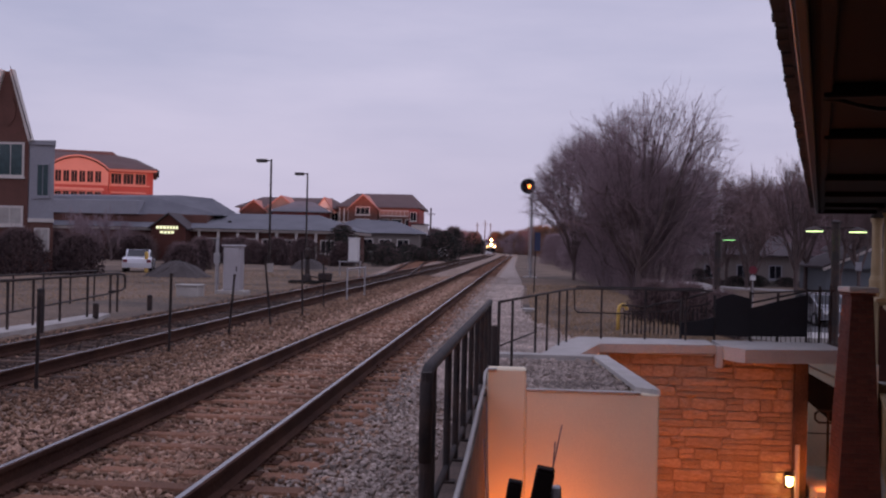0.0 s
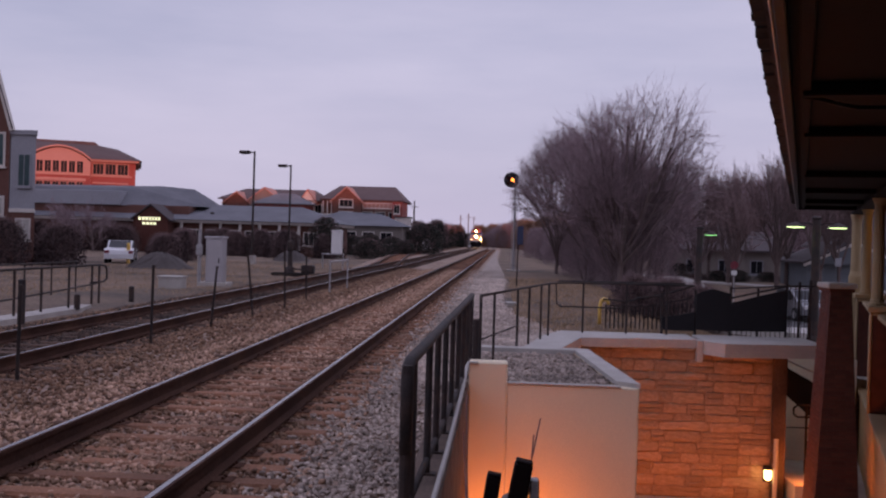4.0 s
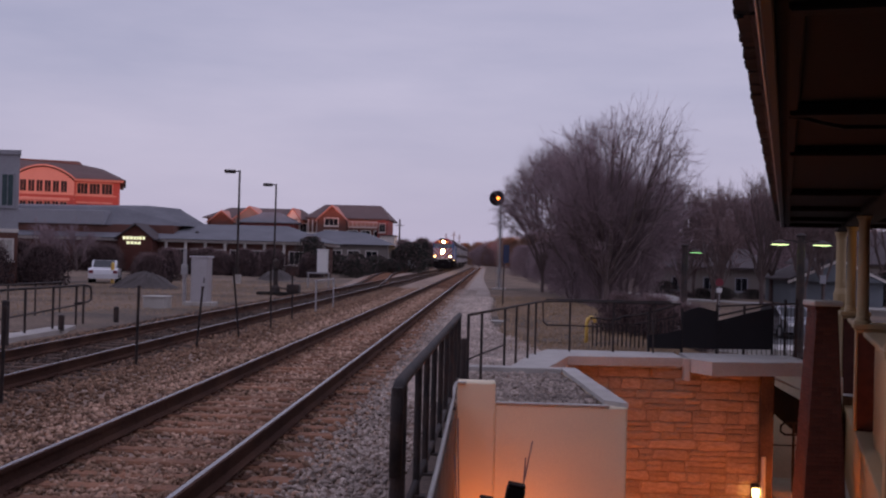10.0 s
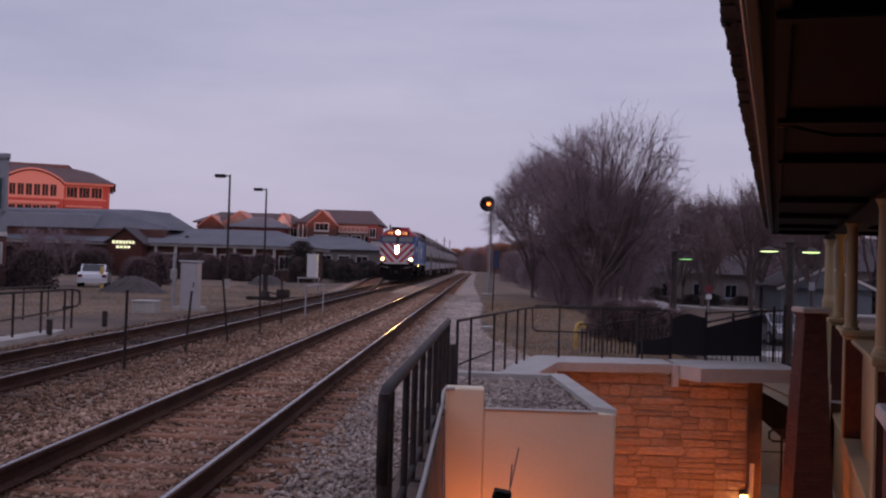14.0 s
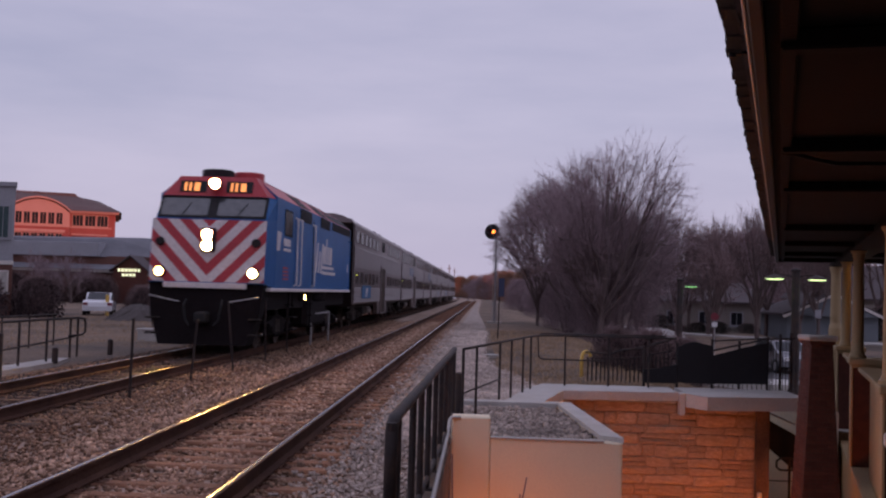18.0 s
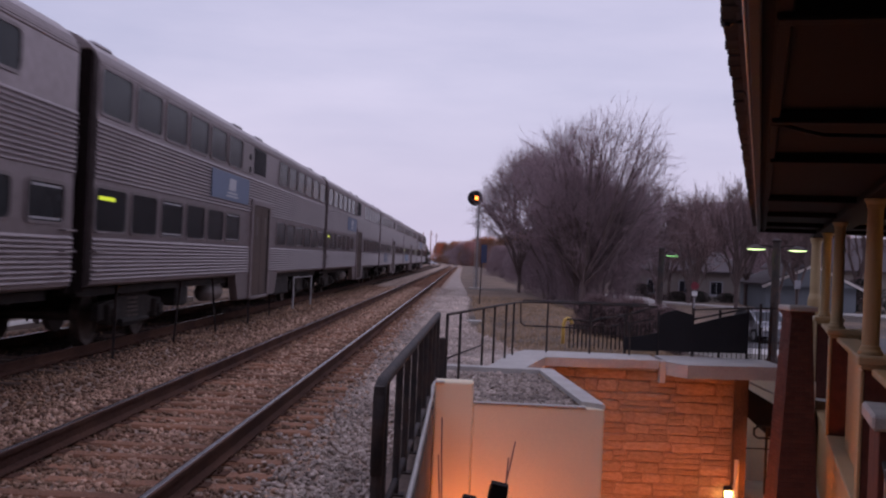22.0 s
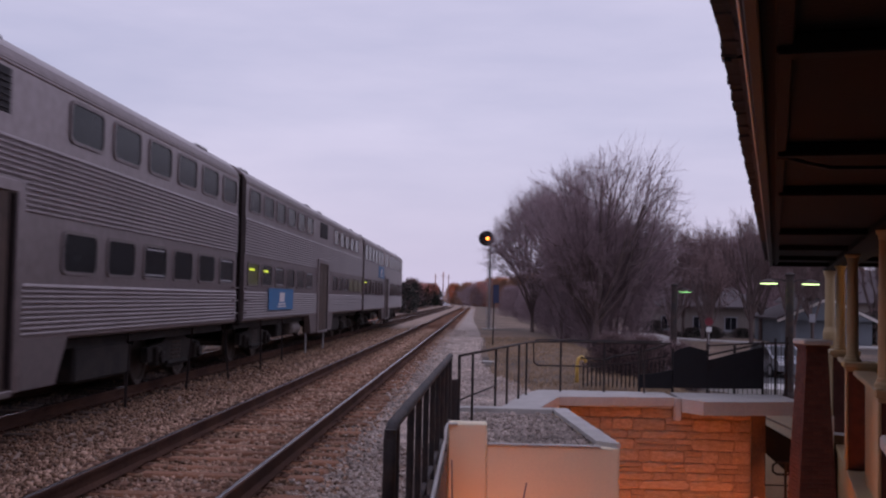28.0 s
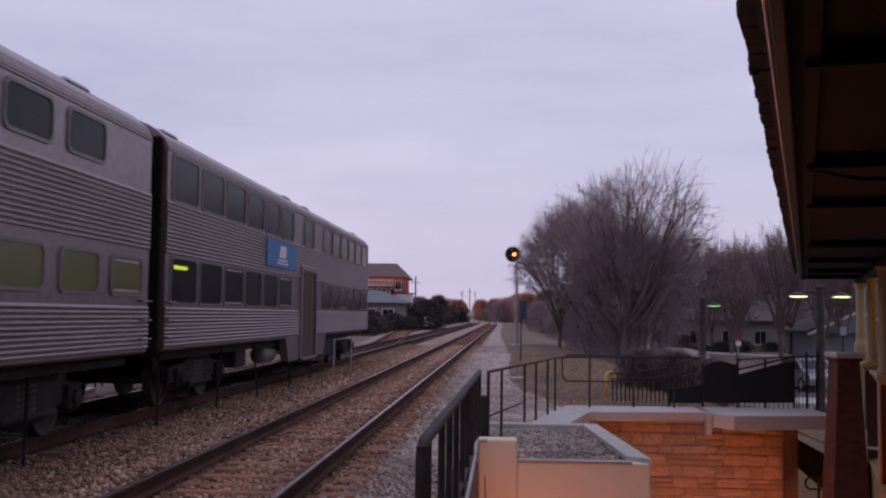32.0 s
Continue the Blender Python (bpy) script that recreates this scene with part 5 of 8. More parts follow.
def conduit():
    sh = Shape()
    sh.pipe([(-0.37, 4.0, -0.12), (-0.36, 9.0, -0.13), (-0.36, 13.2, -0.06), (-0.355, 13.55, 0.05), (-0.34, 13.68, 0.075), (-0.22, 13.69, 0.075)], 0.022, n=8)
    solid("conduit", sh, CONCRETE_PALE, "pale plastic conduit along the wall edge", "pipe", smooth=True)


conduit()


def near_railing():
    x0, y0, x1, y1 = -0.51, 6.6, -0.36, 15.1
    rl = thing("railing", "dark painted steel railing beside the track", "railing", group="railings")

    def at(t, z):
        return (x0 + (x1 - x0) * t, y0 + (y1 - y0) * t, z)
    tr = Shape().pipe([at(0, 0.30), at(0, 0.78), at(0.006, 0.835), at(0.02, 0.86), at(0.3, 0.86), at(0.7, 0.86), at(1, 0.86)], 0.040, n=10)
    part("top_rail", tr, IRON, rl, smooth=True)
    part("lower_rail", Shape().pipe([at(0, -0.06), at(0.5, -0.06), at(1, -0.04)], 0.028, n=8), IRON, rl, smooth=True)
    for i, t in enumerate((0.0, 0.045, 0.19, 0.29, 0.40, 0.52, 0.64, 0.76, 0.88, 1.0)):
        part("post", Shape().tube(at(t, -0.17), at(t, 0.85), 0.036 if i < 1 else 0.028, n=8), IRON, rl)
        part("foot_plate", Shape().box(at(t, 0)[0] - 0.07, at(t, 0)[0] + 0.07, at(t, 0)[1] - 0.06, at(t, 0)[1] + 0.06, -0.17, -0.155), IRON, rl)


near_railing()


def wing_railing():
    a, b, c = (-0.24, 15.6), (0.98, 21.15), (1.2, 21.75)
    rl = thing("railing", "thin dark steel railing along the wall coping", "railing", group="railings")
    pts = [a, (0.35, 18.3), b, c, (1.8, 22.15), (4.0, 22.35)]
    part("top_rail", Shape().pipe([(x, y, 0.84) for x, y in pts], 0.02, n=8), IRON, rl, smooth=True)
    part("lower_rail", Shape().pipe([(-0.24, 15.6, 0.2), (0.35, 18.3, 0.22)], 0.014, n=6), IRON, rl, smooth=True)
    part("post", Shape().tube((-0.24, 15.6, -0.2), (-0.24, 15.6, 0.84), 0.022, n=8), IRON, rl)
    for x, y in ((-0.05, 16.45), (0.33, 18.2), (0.55, 19.2), (0.80, 20.3), (0.98, 21.15), (1.72, 22.1), (2.62, 22.25), (3.45, 22.32)):
        part("post", Shape().tube((x, y, -0.18), (x, y, 0.84), 0.020, n=8), IRON, rl)
    # bent return of the rail behind the corner
    part("return_rail", Shape().pipe([(2.62, 22.9, 0.30), (1.30, 22.9, 0.30), (1.22, 22.9, 0.36), (1.20, 22.9, 0.78), (1.28, 22.9, 0.84), (3.9, 22.9, 0.86)], 0.016, n=8), IRON, rl, smooth=True)
    st = thing("stub_post", "thick dark stub post beside the railing", "post")
    part("post_tube", Shape().tube((-0.30, 16.0, -0.25), (-0.30, 16.0, 0.42), 0.055, n=10), IRON, st)
    part("post_cap", Shape().lathe([(0.06, 0.42), (0.055, 0.46), (0.02, 0.475)], (-0.30, 16.0, 0), n=10), IRON, st)


wing_railing()


def stub_posts():
    for x, y, z, lean, r in ((-0.045, 5.0, 0.545, 8, 0.034), (0.055, 4.95, 0.625, 10, 0.042)):
        p = thing("timber_stub", "broken dark timber stub on the stair edge", "post", group="timber stubs", place=pose(x, y, -0.10, 0, lean, 0))
        part("shaft", Shape().box(-r, r, -r, r, -0.08, z + 0.10, c=0.008), BEAM, p)
        part("top", Shape().box(-r * 0.96, r * 0.96, -r * 0.96, r * 0.96, z + 0.10, z + 0.114, c=0.006), BEAM, p)
    pf = thing("pipe_fitting", "grey bent pipe fitting at the stair edge", "pipe", place=pose(0.2, 5.0, 0))
    part("pipe_bend", Shape().pipe([(-0.14, 0, 0.36), (-0.10, 0, 0.44), (-0.04, 0, 0.475), (0.02, 0, 0.48)], 0.016, n=8), STEEL_GREY, pf, smooth=True)
    part("collar", Shape().box(0.01, 0.055, -0.03, 0.03, 0.44, 0.535, c=0.008), STEEL_GREY, pf)
    part("stand_pipe", Shape().tube((-0.14, 0, -0.1), (-0.14, 0, 0.37), 0.016, n=8), STEEL_GREY, pf)
    wd = thing("dry_weed", "dry leafless weed stems", "plant", place=pose(0, 5.2, -0.1))
    rng = random.Random(9)
    for x, dx, h in ((-0.07, -0.03, 0.98), (-0.06, -0.05, 0.80), (0.10, 0.16, 0.88), (0.18, 0.05, 0.80), (0.06, 0.10, 0.62)):
        part("stem", Shape().pipe([(x, 0, 0), (x + dx * 0.4, 0, h * 0.5), (x + dx * 0.8, 0.01, h * 0.8), (x + dx, 0.01, h)], 0.0035, n=5), TWIG, wd)


stub_posts()


def end_wall():
    """The stone-faced wall that ends the sunken stairway, its copings and its sconce."""
    wl = thing("stone_wall", "cut stone wall with pale concrete coping", "wall", kind="structure")
    part("core", Shape().box(0.6, 5.62, 21.466, 21.86, -3.3, -0.36), MORTAR, wl, "dark mortar behind the stones")
    c = Shape()
    c.slab([(0.42, 18.5), (0.62, 18.1), (1.02, 18.3), (1.62, 20.98), (3.898, 21.34), (3.898, 22.6), (1.3, 22.5), (0.9, 21.2)], -0.35, -0.18)
    part("coping", c, CONCRETE_PALE, wl, "pale concrete coping")
    d = Shape()
    d.slab([(4.024, 21.12), (4.30, 20.58), (6.3, 21.02), (6.3, 22.7), (4.024, 22.6)], -0.44, -0.18)
    part("coping", d, CONCRETE_PALE, wl, "thick pale concrete ledge")
    part("coping_lip", Shape().box(1.62, 3.856, 21.36, 21.49, -0.40, -0.352, c=0.012), CONCRETE, wl)
    part("pilaster", Shape().box(3.90, 4.02, 21.26, 21.50, -0.62, -0.182, c=0.01), CONCRETE_PALE, wl, "pale end of the coping")
    part("end_pier", Shape().box(5.42, 5.68, 21.36, 21.88, -3.3, -0.445, c=0.015), TIE_DARK, wl, "dark brown end pier")
    part("side_face", Shape().add([(1.02, 18.3, -3.3), (1.02, 18.3, -0.355), (1.62, 21.0, -0.355), (1.62, 21.0, -3.3), (0.8, 18.4, -3.3), (0.8, 18.4, -0.355), (1.4, 21.4, -0.355), (1.4, 21.4, -3.3)],
         [(0, 1, 2, 3), (4, 7, 6, 5), (1, 5, 6, 2), (0, 4, 5, 1)]), CREAM, wl)
    sc = thing("wall_sconce", "small glowing orange wall sconce on the stone wall", "wall lamp")
    part("back_plate", Shape().box(5.27, 5.41, 21.36, 21.40, -2.92, -2.60, c=0.01), IRON, sc)
    part("glass", Shape().lathe([(0.02, -2.87), (0.065, -2.84), (0.075, -2.70), (0.05, -2.65)], (5.34, 21.28, 0), n=14), SCONCE_GLOW, sc, "glowing glass", smooth=True)
    part("cap", Shape().lathe([(0.085, -2.66), (0.06, -2.62), (0.02, -2.60)], (5.34, 21.28, 0), n=14), IRON, sc)
    dp = thing("downpipe", "pale downpipe at the wall end", "pipe")
    part("pipe", Shape().tube((5.47, 21.24, -3.3), (5.47, 21.24, -2.05), 0.045, n=10), CONCRETE_PALE, dp)
    part("bracket", Shape().box(5.42, 5.52, 21.24, 21.30, -2.6, -2.55), STEEL_GREY, dp)
    return wl


STONE_WALL = end_wall()


def dark_panels():
    """The black sheet panels and pickets of the stair railing behind the ledge."""
    fp = thing("stair_railing", "black stair railing with sheet metal panels", "railing", group="railings")

    def sheet(poly, y, label=""):
        n = len(poly)
        vs = [(x, y, z) for x, z in poly] + [(x, y + 0.03, z) for x, z in poly]
        sh = Shape().add(vs, [tuple(range(n)), tuple(range(2 * n - 1, n - 1, -1))] + [((i + 1) % n, i, n + i, n + (i + 1) % n) for i in range(n)])
        part("panel", sh, IRON_DARK, fp, label or "black sheet panel")
    sheet([(3.38, -0.10), (4.07, -0.10), (4.07, 0.30), (3.75, 0.22), (3.38, 0.17)], 22.55)
    sheet([(4.08, -0.07), (4.78, -0.08), (4.78, 0.70), (4.60, 0.74), (4.42, 0.785), (4.24, 0.74), (4.08, 0.66)], 22.50, "black arched panel")
    sheet([(4.79, -0.08), (5.94, -0.06), (5.94, 0.80), (5.5, 0.70), (4.79, 0.50)], 22.55)
    for x, z in ((4.08, 0.74), (4.80, 0.84), (5.36, 0.82), (5.94, 0.92), (6.20, 0.98), (6.42, 1.02), (3.40, 0.66)):
        part("post", Shape().tube((x, 22.62, -0.20), (x, 22.62, z), 0.028, n=8), IRON, fp)
    part("top_rail", Shape().pipe([(4.80, 22.62, 0.60), (5.94, 22.62, 0.88), (6.5, 22.62, 0.90)], 0.02, n=8), IRON, fp)
    part("top_rail", Shape().pipe([(4.80, 22.62, 0.80), (5.94, 22.62, 0.89)], 0.016, n=8), IRON, fp)
    for k in range(16):
        x = 4.84 + k * 0.098
        part("picket", Shape().tube((x, 22.60, -0.20), (x, 22.60, -0.06 if x < 5.95 else 0.88), 0.009, n=5), IRON, fp)
    for k in range(9):
        x = 5.98 + 0.065 * k
        part("picket", Shape().tube((x, 22.58, -0.20), (x, 22.58, 0.80), 0.008, n=5), IRON, fp)
    # the further flight
    fl = thing("stair_railing", "black picket stair railing beside the grass slope", "railing", group="railings")
    part("hand_rail", Shape().pipe([(2.35, 24.5, 0.40), (2.9, 24.5, 0.36), (3.1, 24.5, 0.44), (3.6, 24.5, 0.52), (4.3, 24.5, 0.74)], 0.02, n=8), IRON, fl)
    part("lower_rail", Shape().pipe([(2.5, 24.5, 0.27), (3.3, 24.5, 0.26), (4.3, 24.5, 0.48)], 0.014, n=6), IRON, fl)
    for k in range(20):
        x = 2.42 + k * 0.095
        part("picket", Shape().tube((x, 24.5, -0.25), (x, 24.5, 0.27 + 0.12 * max(0, x - 3.3)), 0.017, n=5), IRON, fl)


dark_panels()


def beyond_opening():
    """What shows between the wall's end and the brick pillar: the lower passage, a flight of stairs and a looped hand rail."""
    w = Shape()
    w.box(5.3, 8.42, 25.7, 26.09, -3.4, -0.9, c=0.01)
    solid("wall_passage", w, TRIM_PALE, "pale concrete wall of the lower passage", "wall", kind="structure")
    st = thing("steel_stair", "dark steel stair flight rising behind the wall", "stairs")
    sg = Shape()
    pr = [(5.60, -0.55), (5.60, -0.95), (6.9, -2.05), (6.9, -1.25)]
    sg.add([(x, 23.6, z) for x, z in pr] + [(x, 23.66, z) for x, z in pr], [(0, 1, 2, 3), (7, 6, 5, 4), (0, 4, 5, 1), (1, 5, 6, 2), (2, 6, 7, 3), (3, 7, 4, 0)])
    part("stringer", sg, IRON_DARK, st)
    for k in range(6):
        part("tread", Shape().box(5.68 + 0.2 * k, 5.92 + 0.2 * k, 23.66, 24.7, -0.75 - 0.17 * k, -0.72 - 0.17 * k), IRON, st)
    part("hand_rail", Shape().pipe([(5.70, 23.55, -0.52), (6.9, 23.55, -1.02)], 0.022, n=8), STEEL_GREY, st, "pale hand rail")
    lp = thing("looped_hand_rail", "black pipe hand rail with a looped end", "railing")
    part("loop", Shape().pipe([(6.75, 22.4, -1.54), (6.18, 22.4, -1.54), (6.10, 22.4, -1.60), (6.10, 22.4, -1.72), (6.18, 22.4, -1.78), (6.75, 22.4, -1.78)], 0.024, n=8), IRON, lp, smooth=True)
    part("post", Shape().tube((6.36, 22.4, -3.3), (6.36, 22.4, -1.54), 0.028, n=8), IRON, lp)
    part("lower_rail", Shape().tube((5.86, 22.4, -2.0), (6.6, 22.4, -2.0), 0.014, n=6), IRON, lp)
    bl = Shape()
    bl.box(5.75, 6.9, 20.9, 22.0, -3.3, -2.86, c=0.02)
    solid("low_kerb", bl, CONCRETE, "low concrete kerb at the passage", "kerb")


beyond_opening()

# ------------------------------------------------------------------ the depot porch
DEPOT_A = math.degrees(math.atan2(0.267, 0.964))
DEPOT = pose(1.5, 0, 0, 0, 0, -DEPOT_A)      # local: x away from the track, y along the building
COLUMNS = (8.6, 15.7, 23.1, 29.4)


def depot():
    dp = thing("depot_porch", "depot porch with cream columns on brick piers", "building", place=DEPOT, kind="structure")
    bw = Shape()
    bw.box(-0.10, 0.55, 4.0, 34.5, -3.4, -1.72)
    # tan in place of stucco cream: orange lamp light is part of this colour
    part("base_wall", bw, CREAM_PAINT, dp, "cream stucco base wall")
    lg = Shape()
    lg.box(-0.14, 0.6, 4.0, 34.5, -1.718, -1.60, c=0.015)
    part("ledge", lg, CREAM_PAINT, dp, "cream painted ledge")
    ends = [4.0] + [c for c in COLUMNS] + [34.5]
    for c in COLUMNS:
        p = part("pier", Shape().box(-0.10, 0.45, c - 0.30, c + 0.30, -1.598, 0.44, c=0.012), BRICK, dp, "dark brick pier")
        part("pier_strip", Shape().box(-0.15, -0.102, c - 0.31, c + 0.12, -1.598, 0.36, c=0.01), CREAM_PAINT, p, "cream painted corner strip")
        part("pier_cap", Shape().box(-0.20, 0.55, c - 0.40, c + 0.40, 0.44, 0.56, c=0.02), CREAM_PAINT, p, "cream cap")
        part("pier_moulding", Shape().box(-0.15, 0.50, c - 0.35, c + 0.35, 0.37, 0.44, c=0.012), CREAM_PAINT, p)
        prof = [(0.17, 0.56), (0.17, 0.61), (0.14, 0.64), (0.135, 0.68), (0.118, 0.70), (0.118, 1.3), (0.114, 1.9), (0.105, 2.55), (0.105, 2.60), (0.12, 2.62), (0.12, 2.66), (0.155, 2.71), (0.155, 2.74)]
        for dx in (0.08 if c > 25 else -0.01,):
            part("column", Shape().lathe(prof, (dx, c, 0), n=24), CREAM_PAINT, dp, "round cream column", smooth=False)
    part("column", Shape().lathe([(0.2, -1.6), (0.2, 0.9), (0.17, 1.0), (0.15, 1.06), (0.14, 2.55), (0.16, 2.62), (0.19, 2.71), (0.19, 2.76)], (0.02, 34.2, 0), n=24), CREAM_PAINT, dp, "round cream column")
    part("beam_end", Shape().box(-0.16, 0.46, 31.26, 34.6, 2.77, 2.86, c=0.02), SOFFIT, dp)
    for a, b in zip(ends[:-1], ends[1:]):
        a2, b2 = a + 0.302, b - 0.302
        if b2 - a2 < 0.5:
            continue
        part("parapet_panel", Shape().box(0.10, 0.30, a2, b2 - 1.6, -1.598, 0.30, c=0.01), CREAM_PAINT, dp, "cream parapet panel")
        # the soffit's near-black colour paints the shade of the recess here
        part("parapet_recess", Shape().box(0.22, 0.30, b2 - 1.6, b2, -1.598, 0.30, c=0.01), SOFFIT, dp, "recessed strip beside the pier, its shade painted dark")
        part("parapet_coping", Shape().box(-0.02, 0.40, a2 + 0.1, b2 - 0.1, 0.302, 0.40, c=0.02), CREAM_PAINT, dp, "cream coping rail")
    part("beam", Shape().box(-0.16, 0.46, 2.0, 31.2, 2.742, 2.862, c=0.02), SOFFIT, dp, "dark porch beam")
    # building wall behind the columns
    part("building_wall", Shape().box(4.2, 4.5, 1.0, 31.0, -1.6, 3.6), BRICK_RED, dp)
    part("porch_floor", Shape().box(0.56, 4.2, 1.0, 34.5, -1.72, -1.58), CONCRETE, dp)
    part("building_end", Shape().box(0.6, 4.2, 0.6, 0.8, -1.6, 3.6), BRICK_RED, dp)
    # soffit, fascia, gutter, roof slope
    RP = pose(0, 0, 0, 0, 0, 0.24)
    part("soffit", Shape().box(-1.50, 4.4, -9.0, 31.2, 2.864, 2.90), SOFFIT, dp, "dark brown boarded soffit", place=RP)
    part("fascia", Shape().box(-1.56, -1.502, -9.0, 31.25, 2.77, 2.925, c=0.008), GUTTER, dp, "dark fascia board", place=RP)
    part("end_fascia", Shape().box(-1.50, 4.4, 31.202, 31.25, 2.77, 2.925, c=0.008), GUTTER, dp, place=RP)
    rf = Shape()
    rf.add([(-1.625, -9.0, 2.93), (-1.625, 31.4, 2.93), (4.6, 31.4, 5.0), (4.6, -9.0, 5.0), (-1.625, -9.0, 2.965), (-1.625, 31.4, 2.965), (4.6, 31.4, 5.04), (4.6, -9.0, 5.04)],
           [(0, 1, 2, 3), (7, 6, 5, 4), (0, 4, 5, 1), (1, 5, 6, 2), (2, 6, 7, 3), (3, 7, 4, 0)])
    roof = part("roof", rf, ROOF_DARK, dp, "dark shingle roof", place=RP)
    gut = Shape()
    gut.pipe([(-1.575, -9.0, 2.80), (-1.575, 31.3, 2.80)], 0.008, n=6)
    part("gutter", gut, STEEL_GREY, dp, "thin pale drip edge", place=RP)
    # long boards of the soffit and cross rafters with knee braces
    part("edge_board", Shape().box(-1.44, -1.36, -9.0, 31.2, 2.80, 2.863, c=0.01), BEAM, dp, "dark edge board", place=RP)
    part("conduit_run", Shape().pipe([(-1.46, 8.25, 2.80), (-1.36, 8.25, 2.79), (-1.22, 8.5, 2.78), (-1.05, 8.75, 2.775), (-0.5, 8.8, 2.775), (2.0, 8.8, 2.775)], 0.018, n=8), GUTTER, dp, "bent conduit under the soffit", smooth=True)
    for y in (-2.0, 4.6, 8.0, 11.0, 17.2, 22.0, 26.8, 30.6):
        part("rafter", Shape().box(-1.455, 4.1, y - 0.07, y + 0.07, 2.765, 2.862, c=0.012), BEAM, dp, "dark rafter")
    tab = Shape().box(-0.055, 0.03, -0.088, 0.088, -0.014, 0.014, c=0.005)
    me = mesh_of("shingle", tab, SHINGLE)
    rng = random.Random(21)
    for i in range(172):
        yy = 3.4 + 0.162 * i
        part("shingle", me, SHINGLE, roof, place=pose(-1.645 + rng.uniform(-.010, .008), yy, 2.948 + rng.uniform(-.009, .010), rng.uniform(-3, 3), rng.uniform(-5, 5), rng.uniform(-4, 4)))
    cl = thing("gutter_bracket", "small dark bracket on the eave edge", "bracket", place=DEPOT)
    part("clip", Shape().box(-1.70, -1.62, 5.27, 5.31, 2.92, 2.95, c=0.006), GUTTER, cl)
    part("clip_end", Shape().tube((-1.70, 5.29, 2.905), (-1.70, 5.29, 2.965), 0.02, n=8), GUTTER, cl)
    for yy, x in ((27.0, 1.6), (14.4, 1.6)):
        lp = thing("porch_lamp", "glowing orange lamp under the porch ceiling", "ceiling lamp", place=DEPOT, group="porch lamps")
        part("canopy", Shape().lathe([(0.10, 2.862), (0.10, 2.84), (0.03, 2.82)], (x, yy, 0), n=12), IRON, lp)
        part("shade", Shape().lathe([(0.06, 2.80), (0.22, 2.72), (0.23, 2.70)], (x, yy, 0), n=16), IRON, lp)
        part("globe", Shape().lathe([(0.20, 2.70), (0.18, 2.62), (0.10, 2.56), (0.02, 2.545)], (x, yy, 0), n=16), PORCH_GLOW, lp, "glowing glass bowl", smooth=True)
        part("stem", Shape().tube((x, yy, 2.80), (x, yy, 2.85), 0.02, n=8), IRON, lp)
    # dark stair rail close by, below the nearest coping
    nr = thing("porch_stair_rail", "dark wooden stair rail beside the porch", "railing", place=DEPOT)
    part("newel_cap", Shape().box(-0.40, -0.03, 10.9, 12.12, 0.14, 0.30, c=0.03), CONCRETE_PALE, nr, "pale stone cap")
    part("newel", Shape().box(-0.32, -0.05, 11.0, 12.0, -1.598, 0.138, c=0.01), BRICK, nr)
    for k in range(5):
        part("baluster", Shape().tube((-0.26, 9.6 + 0.3 * k, -1.6), (-0.26, 9.6 + 0.3 * k, -0.2), 0.02, n=6), STEEL_GREY, nr)
    part("hand_rail", Shape().pipe([(-0.26, 11.1, -0.15), (-0.26, 8.5, -0.9)], 0.03, n=8), IRON, nr)


depot()


def brick_pillar():
    """A tapered brick pillar at the foot of the porch, brick by brick on its two visible faces."""
    pl = thing("brick_pillar", "tapered dark red brick pillar with stone cap", "pillar")
    z0, z1 = -3.3, 0.96

    def edge(z):
        t = (z1 - z) / (z1 - z0)
        return 6.00 - 0.25 * t, 6.38 + 0.20 * t, 19.85 - 0.20 * t, 20.4
    a, b = edge(z0), edge(z1)
    co = Shape()
    co.add([(a[0], a[2], z0), (a[1], a[2], z0), (a[1], a[3], z0), (a[0], a[3], z0), (b[0], b[2], z1), (b[1], b[2], z1), (b[1], b[3], z1), (b[0], b[3], z1)],
           [(0, 1, 5, 4), (1, 2, 6, 5), (2, 3, 7, 6), (3, 0, 4, 7), (4, 5, 6, 7)])
    part("core", co, BRICK_JOINT, pl)
    part("cap", Shape().box(5.93, 6.46, 19.76, 20.48, 0.962, 1.06, c=0.02), CONCRETE, pl, "weathered concrete cap")
    part("cap_course", Shape().box(5.96, 6.42, 19.80, 20.44, 0.90, 0.96, c=0.01), BRICK, pl)
    br = Shape().box(-0.5, 0.5, -0.5, 0.5, -0.5, 0.5, c=0.06)
    me = mesh_of("brick", br, BRICK)
    rng = random.Random(2)
    n = 0
    z = 0.86
    row = 0
    while z > -2.75:
        x0, x1, yf, yb = edge(z)
        w = x1 - x0
        cuts = [0, 0.35, 0.70, 1.0] if row % 2 else [0, 0.17, 0.52, 0.86, 1.0]
        for u, v in zip(cuts[:-1], cuts[1:]):
            part("brick", me, BRICK, pl, place=Matrix.LocRotScale((x0 + w * (u + v) / 2, yf + 0.035 + rng.uniform(-.003, .003), z), None, (w * (v - u) - 0.012, 0.09, 0.066)))
        d = yb - yf
        cuts = [0.14, 0.48, 0.82] if row % 2 else [0.14, 0.31, 0.66, 1.0]
        for u, v in zip(cuts[:-1], cuts[1:]):
            part("brick", me, BRICK, pl, place=Matrix.LocRotScale((x0 + 0.035 + rng.uniform(-.003, .003), yf + d * (u + v) / 2, z), None, (0.09, d * (v - u) - 0.012, 0.066)))
        z -= 0.078
        row += 1


brick_pillar()


